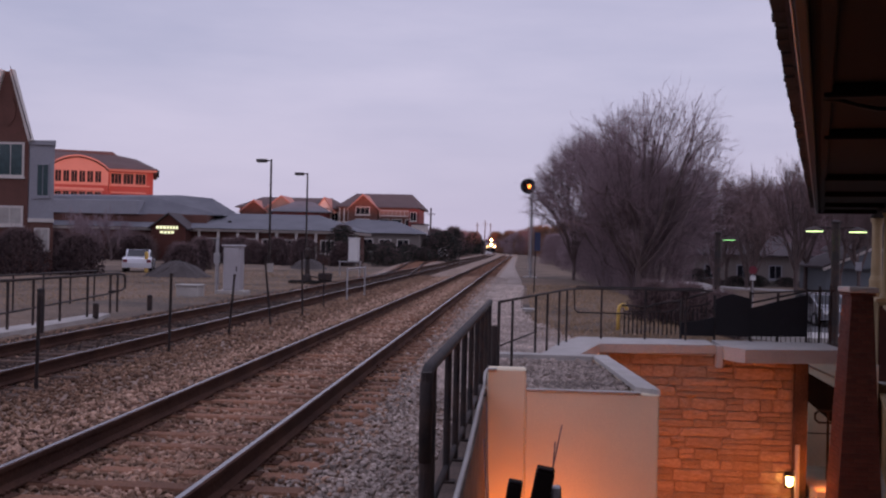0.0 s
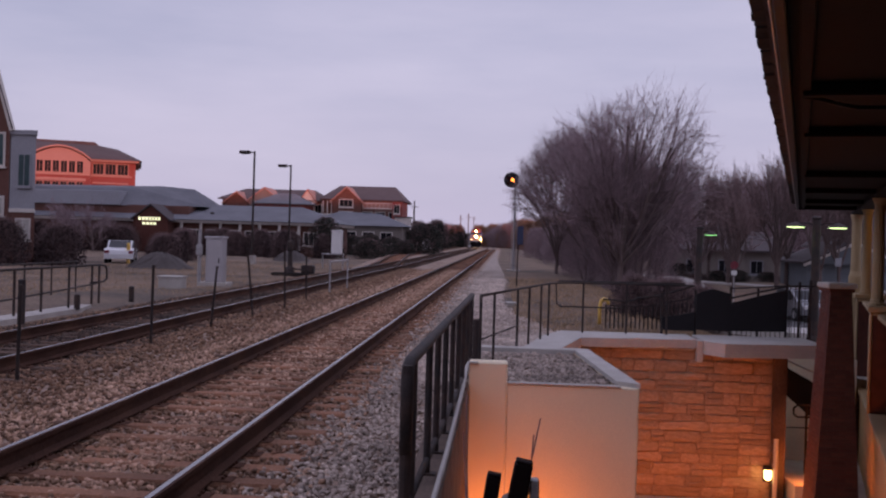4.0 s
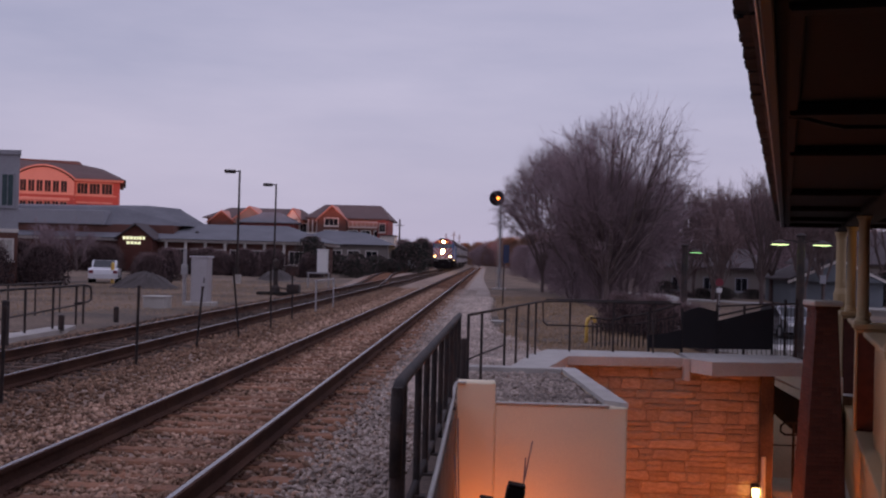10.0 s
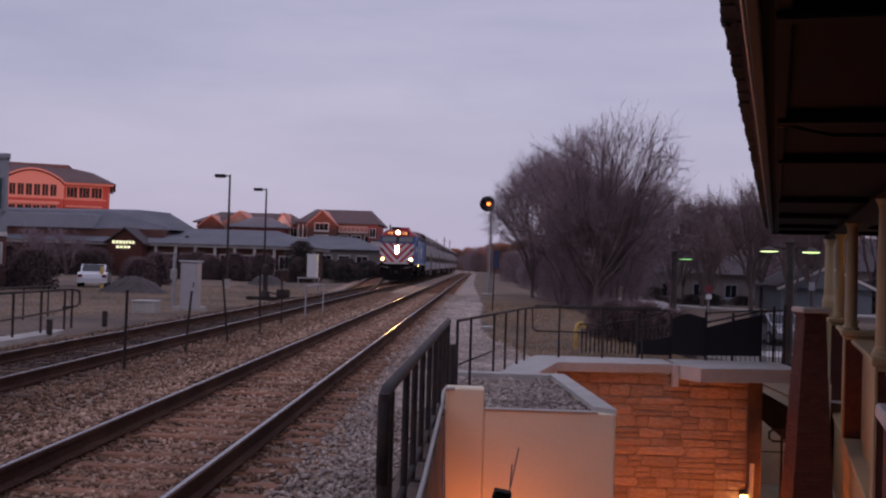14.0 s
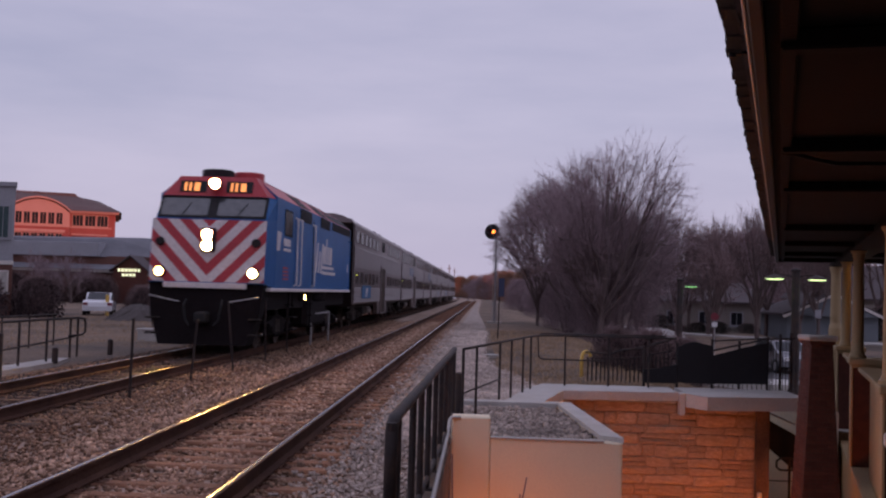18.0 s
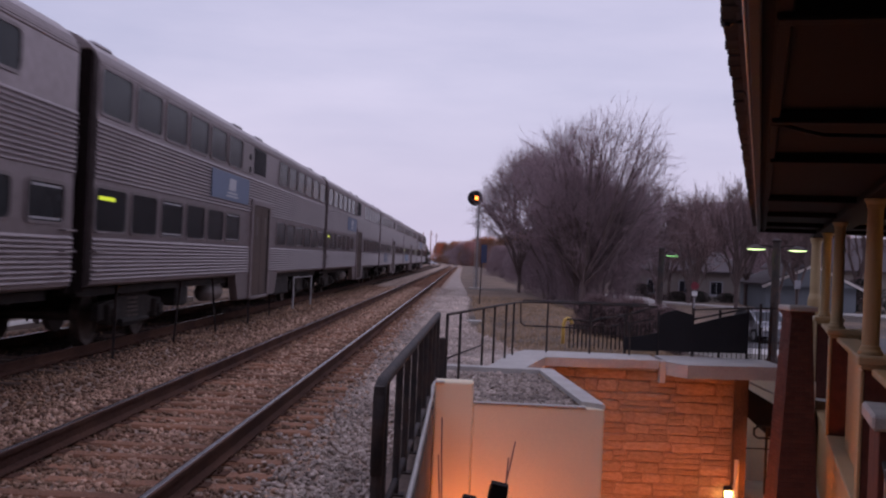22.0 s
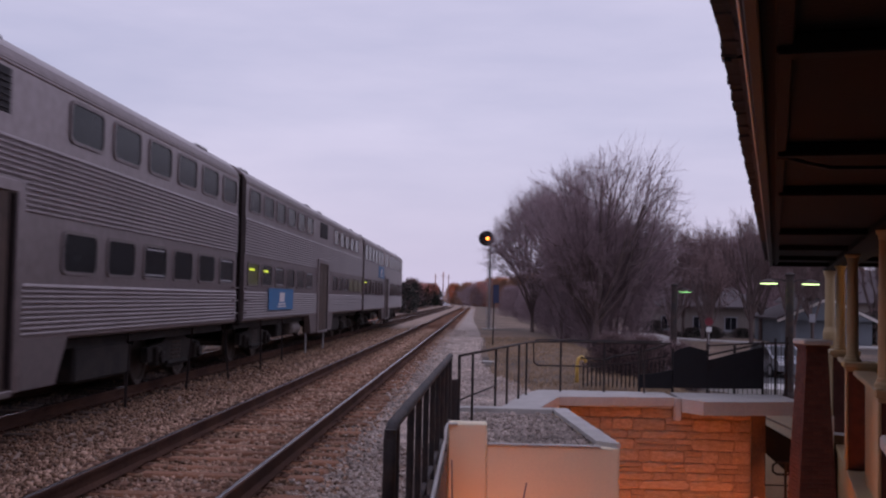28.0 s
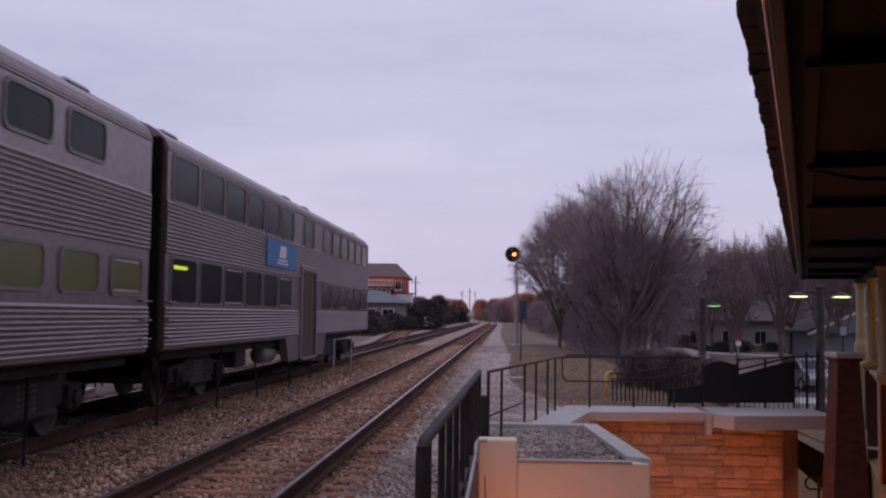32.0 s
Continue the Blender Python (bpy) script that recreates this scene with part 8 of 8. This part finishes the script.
# ------------------------------------------------------------------ trees, shrubs, grass
def bare_tree(seed, height, spread, limbs=9, twigs=7):
    """Arrays of trunk and limb tubes and of fine twigs for a leafless tree."""
    rng = random.Random(seed)
    wood = Shape()
    tb, tt, tr = [], [], []

    def branch(p, d, length, r, level):
        pts = [Vector(p)]
        d = Vector(d).normalized()
        n = 5 if level < 2 else 3
        for i in range(n):
            d = (d + Vector((rng.gauss(0, 0.06), rng.gauss(0, 0.06), rng.gauss(0.05, 0.042)))).normalized()
            pts.append(pts[-1] + d * (length / n))
        for i in range(n):
            ra = r * (1 - 0.72 * i / n)
            rb = r * (1 - 0.72 * (i + 1) / n)
            if level <= 2:
                wood.tube(pts[i], pts[i + 1], ra, rb, n=6 if level < 2 else 4, cap=False)
            else:
                tb.append(tuple(pts[i]))
                tt.append(tuple(pts[i] + (pts[i + 1] - pts[i]) * 1.25))
                tr.append(ra)
        if level == 4:
            return
        count = (limbs, 8, twigs, 5)[level]
        for k in range(count):
            f = (0.16 + 0.79 * (k + rng.random()) / count) if level == 0 else 0.2 + 0.8 * (k + rng.random()) / count
            i = min(n - 1, int(f * n))
            q = pts[i].lerp(pts[i + 1], f * n - i)
            a = rng.uniform(0, 2 * math.pi)
            base = (pts[i + 1] - pts[i]).normalized()
            side = base.orthogonal().normalized()
            side = (side * math.cos(a) + base.cross(side) * math.sin(a))
            ang = rng.uniform(0.5, 0.95) if level == 0 else rng.uniform(0.30, 0.72)
            nd = base * math.cos(ang) + side * math.sin(ang)
            if level == 0:
                nd = Vector((nd.x * spread, nd.y * spread, abs(nd.z) + 0.16))
                ln = height * rng.uniform(0.42, 0.58) * (1.02 - 0.30 * f)
            else:
                nd.z += 0.16
                ln = length * rng.uniform(0.40, 0.62)
            branch(q, nd, ln, max(0.006, r * (1 - 0.7 * f) * (0.55 if level == 0 else 0.5)), level + 1)
    branch((0, 0, -0.1), (0, 0, 3), height * 0.46, height * 0.021, 0)
    return wood, np.array(tb), np.array(tt), np.maximum(0.007, np.array(tr))


def plant_tree(name, label, seed, height, spread, place, mats=(BARK, TWIG), group="bare trees", thick=1.0, **kw):
    wood, tb, tt, tr = bare_tree(seed, height, spread, **kw)
    t = thing(name, label, "tree", group=group, place=place)
    part("trunk", wood, mats[0], t)
    v, f = spikes(tb, tt, tr * thick)
    tagged(part("crown", soup("crown", v, f, mats[1]), mats[1], t, "fine leafless twigs"), kind="stuff")
    return t


def domed_tree(name, label, seed, place, rx, cz, rz, mats=(BARK, TWIG), group="bare trees", limbs=12, subs=8, lets=10, twigs=7, fork=0.28, trunk_r=0.17, thick=1.0):
    """A leafless tree whose limbs fan out from a low fork and end all round an uneven dome of half-width rx about the height cz."""
    rng = random.Random(seed)
    wood = Shape()
    tb, tt, tr = [], [], []

    def shell(d, k):
        """The point at k of the way out to the dome, in the direction d."""
        lump = 1 + 0.13 * math.sin(3.1 * d.x + seed) + 0.12 * math.sin(4.3 * d.y + 2 * d.z + seed * 0.7)
        return Vector((d.x * rx * k * lump, d.y * rx * k * lump, cz + d.z * rz * k * lump))

    def near_dir(d, spread):
        return (d + Vector((rng.gauss(0, spread), rng.gauss(0, spread), rng.gauss(0.04, spread)))).normalized()

    def stroke(p, q, r0, r1, n, sag, fine):
        """A bent bough from p to q; gives its points."""
        pts = []
        off = Vector((rng.gauss(0, sag), rng.gauss(0, sag), -abs(rng.gauss(0, sag))))
        for i in range(n + 1):
            u = i / n
            pts.append(p.lerp(q, u) + off * math.sin(math.pi * u) + (Vector((rng.gauss(0, sag), rng.gauss(0, sag), rng.gauss(0, sag))) * 0.22 if 0 < i < n else Vector()))
        for i in range(n):
            ra, rb = r0 + (r1 - r0) * i / n, r0 + (r1 - r0) * (i + 1) / n
            if fine:
                tb.append(tuple(pts[i]))
                tt.append(tuple(pts[i].lerp(pts[i + 1], 1.3)))
                tr.append(ra)
            else:
                wood.tube(pts[i], pts[i + 1], ra, rb, n=6 if ra > 0.05 else 4, cap=False)
        return pts

    def along_pts(pts, f):
        g = f * (len(pts) - 1)
        i = min(len(pts) - 2, int(g))
        return pts[i].lerp(pts[i + 1], g - i)
    top = Vector((rng.gauss(0, 0.1), rng.gauss(0, 0.1), cz * fork + 0.6))
    stem = stroke(Vector((0, 0, -0.2)), top, trunk_r, trunk_r * 0.75, 3, 0.05, False)
    for a in range(limbs):
        # limbs spread evenly over the upper dome
        u = (a + 0.5) / limbs
        z = 1 - 1.25 * u
        k = a * 2.39996 + rng.uniform(-0.3, 0.3)
        q = math.sqrt(max(0.0, 1 - z * z))
        d = Vector((q * math.cos(k), q * math.sin(k), z))
        lp = stroke(along_pts(stem, rng.uniform(0.55, 1.0)), shell(d, rng.uniform(0.55, 0.72)), trunk_r * 0.5, 0.045, 5, 0.22, False)
        for b2 in range(subs):
            d2 = near_dir(d, 0.34)
            sp = stroke(along_pts(lp, 0.35 + 0.65 * (b2 + rng.random()) / subs), shell(d2, rng.uniform(0.72, 0.95)), 0.034, 0.018, 4, 0.12, False)
            for c2 in range(lets):
                d3 = near_dir(d2, 0.20)
                bp = stroke(along_pts(sp, 0.2 + 0.8 * (c2 + rng.random()) / lets), shell(d3, rng.uniform(0.80, 1.18)), 0.016 * thick, 0.009 * thick, 3, 0.06, True)
                for e in range(twigs):
                    p = along_pts(bp, rng.uniform(0.1, 1.0))
                    dd = (bp[-1] - bp[0]).normalized()
                    g = (dd + Vector((rng.gauss(0, 0.55), rng.gauss(0, 0.55), rng.gauss(0.18, 0.42)))).normalized()
                    tb.append(tuple(p))
                    tt.append(tuple(p + g * rng.uniform(0.3, 0.75)))
                    tr.append(0.0078 * thick)
    t = thing(name, label, "tree", group=group, place=place)
    part("trunk", wood, mats[0], t)
    v, f = spikes(np.array(tb), np.array(tt), np.array(tr))
    tagged(part("crown", soup("crown", v, f, mats[1]), mats[1], t, "fine leafless twigs"), kind="stuff")
    return t


domed_tree("bare_tree", "tall leafless tree beside the railway", 31, pose(6.0, 54.6, -0.7), 4.2, 5.2, 4.9, limbs=17, subs=7, lets=9, twigs=9)
left_tree = domed_tree("bare_tree", "leafless tree with dense brown twigs", 32, pose(3.5, 69.0, -0.5), 3.3, 5.4, 3.6, limbs=13, subs=7, lets=9, twigs=11, trunk_r=0.12)
copy_thing(left_tree, pose(4.9, 62.0, -0.6, 0, 0, 120)).scale = (0.92, 0.92, 0.95)
copy_thing(left_tree, pose(8.2, 58.0, -1.0, 0, 0, 230)).scale = (0.75, 0.75, 0.8)
copy_thing(left_tree, pose(5.7, 55.5, -0.8, 0, 0, 310)).scale = (0.8, 0.8, 0.83)
row = [domed_tree("bare_tree", "slender leafless street tree", 41, pose(13.6, 76, -1.6), 2.3, 5.3, 3.5, mats=(BARK, TWIG_RED), limbs=10, subs=5, lets=6, twigs=6, fork=0.30, trunk_r=0.17, thick=1.4),
       domed_tree("bare_tree", "slender leafless street tree with reddish twigs", 42, pose(16.2, 78, -1.6), 2.2, 5.7, 3.6, mats=(BARK, TWIG_RED), limbs=9, subs=5, lets=6, twigs=6, fork=0.30, trunk_r=0.17, thick=1.4)]
for i, (x, y, a, s) in enumerate(((18.9, 75, 40, 1.0), (20.8, 80, 130, 1.0), (11.3, 78, 220, 0.9), (23.0, 77, 10, 1.0), (25.8, 82, 80, 1.1), (29.0, 80, 330, 1.1), (14.9, 70, 20, 0.72), (20.6, 71, 200, 0.8), (10.4, 70, 60, 0.75), (17.6, 83, 280, 0.95), (15.6, 82, 100, 0.9), (22.4, 73, 150, 0.85), (24.6, 76, 250, 0.9))):
    c = copy_thing(row[i % 2], pose(x, y, ground_z(x, y), 0, 0, a))
    c.scale = (s, s, s)


def thicket(name, label, seed, place, size, n, m, leaf=None, category="shrub", group="shrubs", length=0.55, r=0.011):
    """A shrub of upright stems and a cloud of crossing twigs."""
    rng = np.random.default_rng(seed)
    t = thing(name, label, category, group=group, place=place)
    sx, sy, sz = size
    a = rng.uniform(0, 2 * np.pi, n)
    q = np.sqrt(rng.random(n))
    zz = rng.random(n) ** 0.8
    lump = 0.78 + 0.22 * np.sin(a * 3 + seed) * np.cos(zz * 5 + seed)
    prof = np.sqrt(np.clip(1 - (np.clip(zz - 0.35, 0, 1) / 0.68) ** 2, 0.03, 1)) * lump
    base = np.stack([np.cos(a) * q * prof * sx, np.sin(a) * q * prof * sy, zz * sz], 1)
    d = np.stack([np.cos(a) * 0.5, np.sin(a) * 0.5, np.full(n, 0.8)], 1) + rng.normal(0, 0.45, (n, 3))
    d /= np.linalg.norm(d, axis=1)[:, None]
    v, f = spikes(base, base + d * (length * rng.uniform(0.5, 1.4, n))[:, None], np.full(n, r) * rng.uniform(0.6, 1.5, n))
    tagged(part("twig_mass", soup("twig_mass", v, f, m), m, t), kind="stuff")
    st = Shape()
    pr = random.Random(seed)
    for k in range(9):
        b = pr.uniform(0, 6.28)
        st.tube((math.cos(b) * sx * 0.15, math.sin(b) * sy * 0.15, -0.05), (math.cos(b) * sx * 0.55, math.sin(b) * sy * 0.55, sz * pr.uniform(0.5, 0.8)), 0.03 + 0.008 * sz, 0.012, n=5)
    part("stem_mass", st, BARK, t)
    if leaf is not None:
        nl = int(n * 1.2)
        a = rng.uniform(0, 2 * np.pi, nl)
        zz = rng.random(nl)
        prof = np.sqrt(np.clip(1 - (np.clip(zz - 0.3, 0, 1) / 0.72) ** 2, 0.03, 1)) * (0.8 + 0.2 * np.sin(a * 4 + seed * 2))
        q = rng.random(nl) ** 0.35
        c = np.stack([np.cos(a) * q * prof * sx, np.sin(a) * q * prof * sy, zz * sz], 1)
        v, f = leaves(c, leaf[1], rng)
        tagged(part("foliage", soup("foliage", v, f, leaf[0]), leaf[0], t), kind="stuff")
    return t


# the dense undergrowth round the big trees and along the line
ug = thicket("undergrowth", "dense brown leafless undergrowth below tall trees", 51, pose(7.0, 56.5, -0.8), (2.5, 2.4, 6.2), 6000, TWIG, None, "undergrowth", "undergrowth", 0.9, 0.013)
ug2 = thicket("undergrowth", "dense brown leafless undergrowth beside the railway", 52, pose(6.1, 60.5, -0.6), (2.0, 2.4, 5.0), 4500, TWIG, None, "undergrowth", "undergrowth", 0.8, 0.013)
copy_thing(ug2, pose(5.4, 68.0, -0.6, 0, 0, 70))
for i in range(9):
    c = copy_thing(ug2 if i % 2 else ug, pose((5.9 if i < 4 else 5.0) + 1.2 * (i % 3), 72 + 11 * i, -0.5, 0, 0, 47 * i))
    c.scale = (0.9, 1.3, 0.62 + 0.05 * (i % 3))
hedge = thicket("shrub", "dark leafy hedge shrub beyond the tracks", 61, pose(-27.5, 57.5, -0.5), (2.0, 1.5, 2.5), 2600, TWIG_RED, (SHRUB, 0.085), length=0.4, r=0.012)
for i, (x, y, s) in enumerate(((-25.2, 60, 0.9), (-30.5, 56, 1.0), (-31.4, 61, 1.0), (-33.5, 57, 1.05), (-28.0, 63, 1.0), (-30.0, 65, 1.0), (-21.4, 67.5, 0.75), (-26.6, 62, 0.8), (-22.9, 76, 0.9), (-19.4, 96, 1.0), (-22.6, 99, 1.0), (-26.0, 99, 1.0), (-30.0, 100, 0.95), (-37.6, 100, 1.0), (-40.5, 99, 1.1), (-44, 98, 1.1), (-16.4, 99, 0.9))):
    c = copy_thing(hedge, pose(x, y, -0.5, 0, 0, 61 * i))
    c.scale = (s, s, s)
for i, (x, y, k) in enumerate(((15.2, 84.0, 0.5), (21.6, 82, 0.55), (23.4, 80, 0.5), (25.4, 80, 0.55))):
    c = copy_thing(hedge, pose(x, y, -1.65, 0, 0, 71 * i))
    c.scale = (k, k, k)
redb = thicket("shrub", "reddish leafless shrub beyond the tracks", 62, pose(-27.3, 100, -0.5), (1.8, 1.4, 2.3), 2600, TWIG_RED, (SHRUB, 0.07), length=0.5, r=0.012)
for i, (x, y, s) in enumerate(((-24.6, 98, 0.95), (-29.5, 98, 0.9), (-36.3, 101, 1.1), (-38.8, 103, 1.2), (-28.3, 88, 0.8), (-20.8, 100, 0.8))):
    c = copy_thing(redb, pose(x, y, -0.5, 0, 0, 83 * i))
    c.scale = (s, s, s)
for i, (x, y, z, k, kz) in enumerate(((3.8, 30.8, -0.50, 0.50, 0.52), (4.9, 31.6, -0.72, 0.62, 0.58), (6.0, 33.0, -1.0, 0.6, 0.6), (5.3, 36.5, -0.85, 0.5, 0.46))):
    c = copy_thing(redb, pose(x, y, z, 0, 0, 40 + 57 * i))
    c.scale = (k, k, kz)
ever = thicket("evergreen_shrub", "dark rounded evergreen shrub", 63, pose(-16.6, 100, -0.5), (2.0, 1.8, 3.9), 2600, TWIG_RED, (EVERGREEN, 0.10), group="evergreens", length=0.3)
for i, (x, y, s, sz) in enumerate(((-13.0, 104, 0.75, 0.5), (-15.5, 125, 1.0, 0.65), (-17.6, 126, 0.9, 0.6), (-19.8, 126, 1.0, 0.6), (-22, 126, 0.9, 0.55), (-13.2, 127, 1.0, 0.6), (-11.6, 128, 0.8, 0.5), (-14.4, 120, 0.8, 0.45), (-9.9, 135, 1.5, 1.05), (-12.4, 137, 1.1, 0.8))):
    c = copy_thing(ever, pose(x, y, -0.5, 0, 0, 50 * i))
    c.scale = (s * 1.2, s, sz)
for i, (x, y, k, kz) in enumerate(((16.2, 82, 0.6, 0.40), (18.0, 83, 0.65, 0.42), (20.2, 83, 0.6, 0.40), (14.6, 90, 0.8, 0.5), (28.6, 78, 1.0, 0.8))):
    c = copy_thing(ever, pose(x, y, -1.65, 0, 0, 77 * i))
    c.scale = (k * 1.1, k, kz)
small = plant_tree("bare_tree", "small leafless tree beside the restaurant", 44, 5.2, 1.1, pose(-37.2, 96, -0.5), limbs=8, twigs=6, thick=1.8)
copy_thing(small, pose(-40.0, 97, -0.5, 0, 0, 90))
copy_thing(small, pose(-13.0, 150, -0.5, 0, 0, 30))
# far end of the line
far_red = thicket("far_tree", "distant leafless tree with sunset orange in its twig colour", 71, pose(6.5, 300, -0.6), (5.0, 4.0, 8.0), 4200, TWIG_SUNLIT, None, "tree", "far trees", 1.3, 0.05)
for i, (x, y, s) in enumerate(((1.5, 330, 0.9), (10.5, 280, 1.0), (-3.5, 372, 0.95), (14, 320, 1.1), (18, 270, 1.1), (-9.5, 430, 1.0), (5, 400, 1.2), (13, 240, 1.0), (9.5, 215, 0.9), (22, 240, 1.1))):
    c = copy_thing(far_red, pose(x, y, -0.6, 0, 0, 70 * i))
    c.scale = (s, s, s)
far_dark = thicket("far_tree", "distant dark evergreen tree", 72, pose(-14.5, 235, -0.6), (3.2, 3.0, 6.2), 2600, TWIG_RED, (EVERGREEN, 0.3), "tree", "far trees", 0.9, 0.04)
for i, (x, y, s, sz) in enumerate(((-17.5, 220, 1.0, 0.9), (-20.5, 210, 1.1, 0.95), (-12.8, 300, 1.1, 1.0), (-24, 205, 1.1, 0.9), (-21, 330, 1.3, 1.1), (-28, 260, 1.4, 1.2), (-36, 280, 1.5, 1.2), (-19, 420, 1.5, 1.2), (-30, 430, 1.7, 1.3))):
    c = copy_thing(far_dark, pose(x, y, -0.6, 0, 0, 40 * i))
    c.scale = (s, s, sz)
wood_far = thicket("far_tree", "distant belt of leafless trees", 73, pose(40, 150, -1.3), (9, 5, 9.5), 5200, TWIG, None, "tree", "far trees", 1.8, 0.05)
for i in range(10):
    c = copy_thing(wood_far, pose(28 + 13 * (i % 5), 115 + 26 * (i % 3) + 4 * i, -1.3, 0, 0, 67 * i))
for i in range(8):
    c = copy_thing(wood_far, pose(-130 + 22 * i, 330 + 20 * (i % 3), -0.6, 0, 0, 51 * i))
    c.scale = (1.4, 1.2, 0.75)


def wire_poles():
    for x, y, h in ((-14.6, 175, 8.5), (-9.5, 290, 9.6), (-13.2, 330, 10.0), (-10.0, 360, 10.5)):
        p = thing("utility_pole", "distant wooden utility pole with cross arm", "utility pole", group="utility poles", place=pose(x, y, -0.6))
        part("pole", Shape().tube((0, 0, 0), (0, 0, h), 0.17, 0.12, n=8), BARK, p)
        part("cross_arm", Shape().box(-0.7, 0.7, -0.06, 0.06, h - 1.05, h - 0.95), BARK, p)


wire_poles()


def grass_tufts():
    rng = np.random.default_rng(14)
    n = 26000
    x = np.concatenate([rng.uniform(0.4, 6.5, n // 2), rng.uniform(-24, -10.4, n // 2)])
    y = np.concatenate([22.8 + 34 * rng.random(n // 2) ** 1.4, 29 + 50 * rng.random(n // 2) ** 1.2])
    keep = ~((x > -13.6) & (x < -10) & (y < 34.3))
    x, y = x[keep], y[keep]
    z = np.array([ground_z(a, b) for a, b in zip(x, y)]) - 0.02
    base = np.stack([x, y, z], 1)
    tip = base + np.stack([rng.normal(0, .05, len(x)), rng.normal(0, .05, len(x)), rng.uniform(.04, .17, len(x))], 1)
    v, f = spikes(base, tip, rng.uniform(.008, .02, len(x)))
    ob = new("grass", soup("grass", v, f, GRASS))
    tagged(ob, "short dry brown winter grass", "grass", kind="stuff")


grass_tufts()


# ------------------------------------------------------------------ what moves
def nose_at(t):
    """The place of the locomotive's front along the line, a slowing run."""
    c = (2.8227517847202714e-06, -0.0003060927690172868, 0.013653978617574239, -0.048662050483896525, -20.838053714721433, 365.12480745683007)
    y = 0.0
    for k in c:
        y = y * t + k
    # small changes of pace on the way past the platform
    knots = ((0, 0.0), (20, 0.0), (22, 0.62), (24, 0.46), (26, 0.03), (29, -0.22), (32, 0.10))
    for (t0, a), (t1, b) in zip(knots[:-1], knots[1:]):
        if t0 <= t <= t1:
            y += a + (b - a) * smooth01(t0, t1, t)
            break
    return y


def rail_place(y):
    return Vector((TRACK_FAR + bend(y), y, 0))


def unit_pose(front, length):
    """A vehicle on the line, with its ends on the track's middle."""
    a, b = rail_place(front), rail_place(front + length)
    yaw = -math.degrees(math.atan2(b.x - a.x, b.y - a.y))
    return pose(a.x, a.y, 0, 0, 0, yaw)


def motions():
    times = [0.5 * i for i in range(65)]
    walk(LOCO, [(t, unit_pose(nose_at(t) - 0.65, LOCO_LEN)) for t in times])
    for k, car in enumerate(CARS):
        walk(car, [(t, unit_pose(nose_at(t) + 17.12 + 0.25 + 25.91 * k, CAR_LEN)) for t in times])


motions()
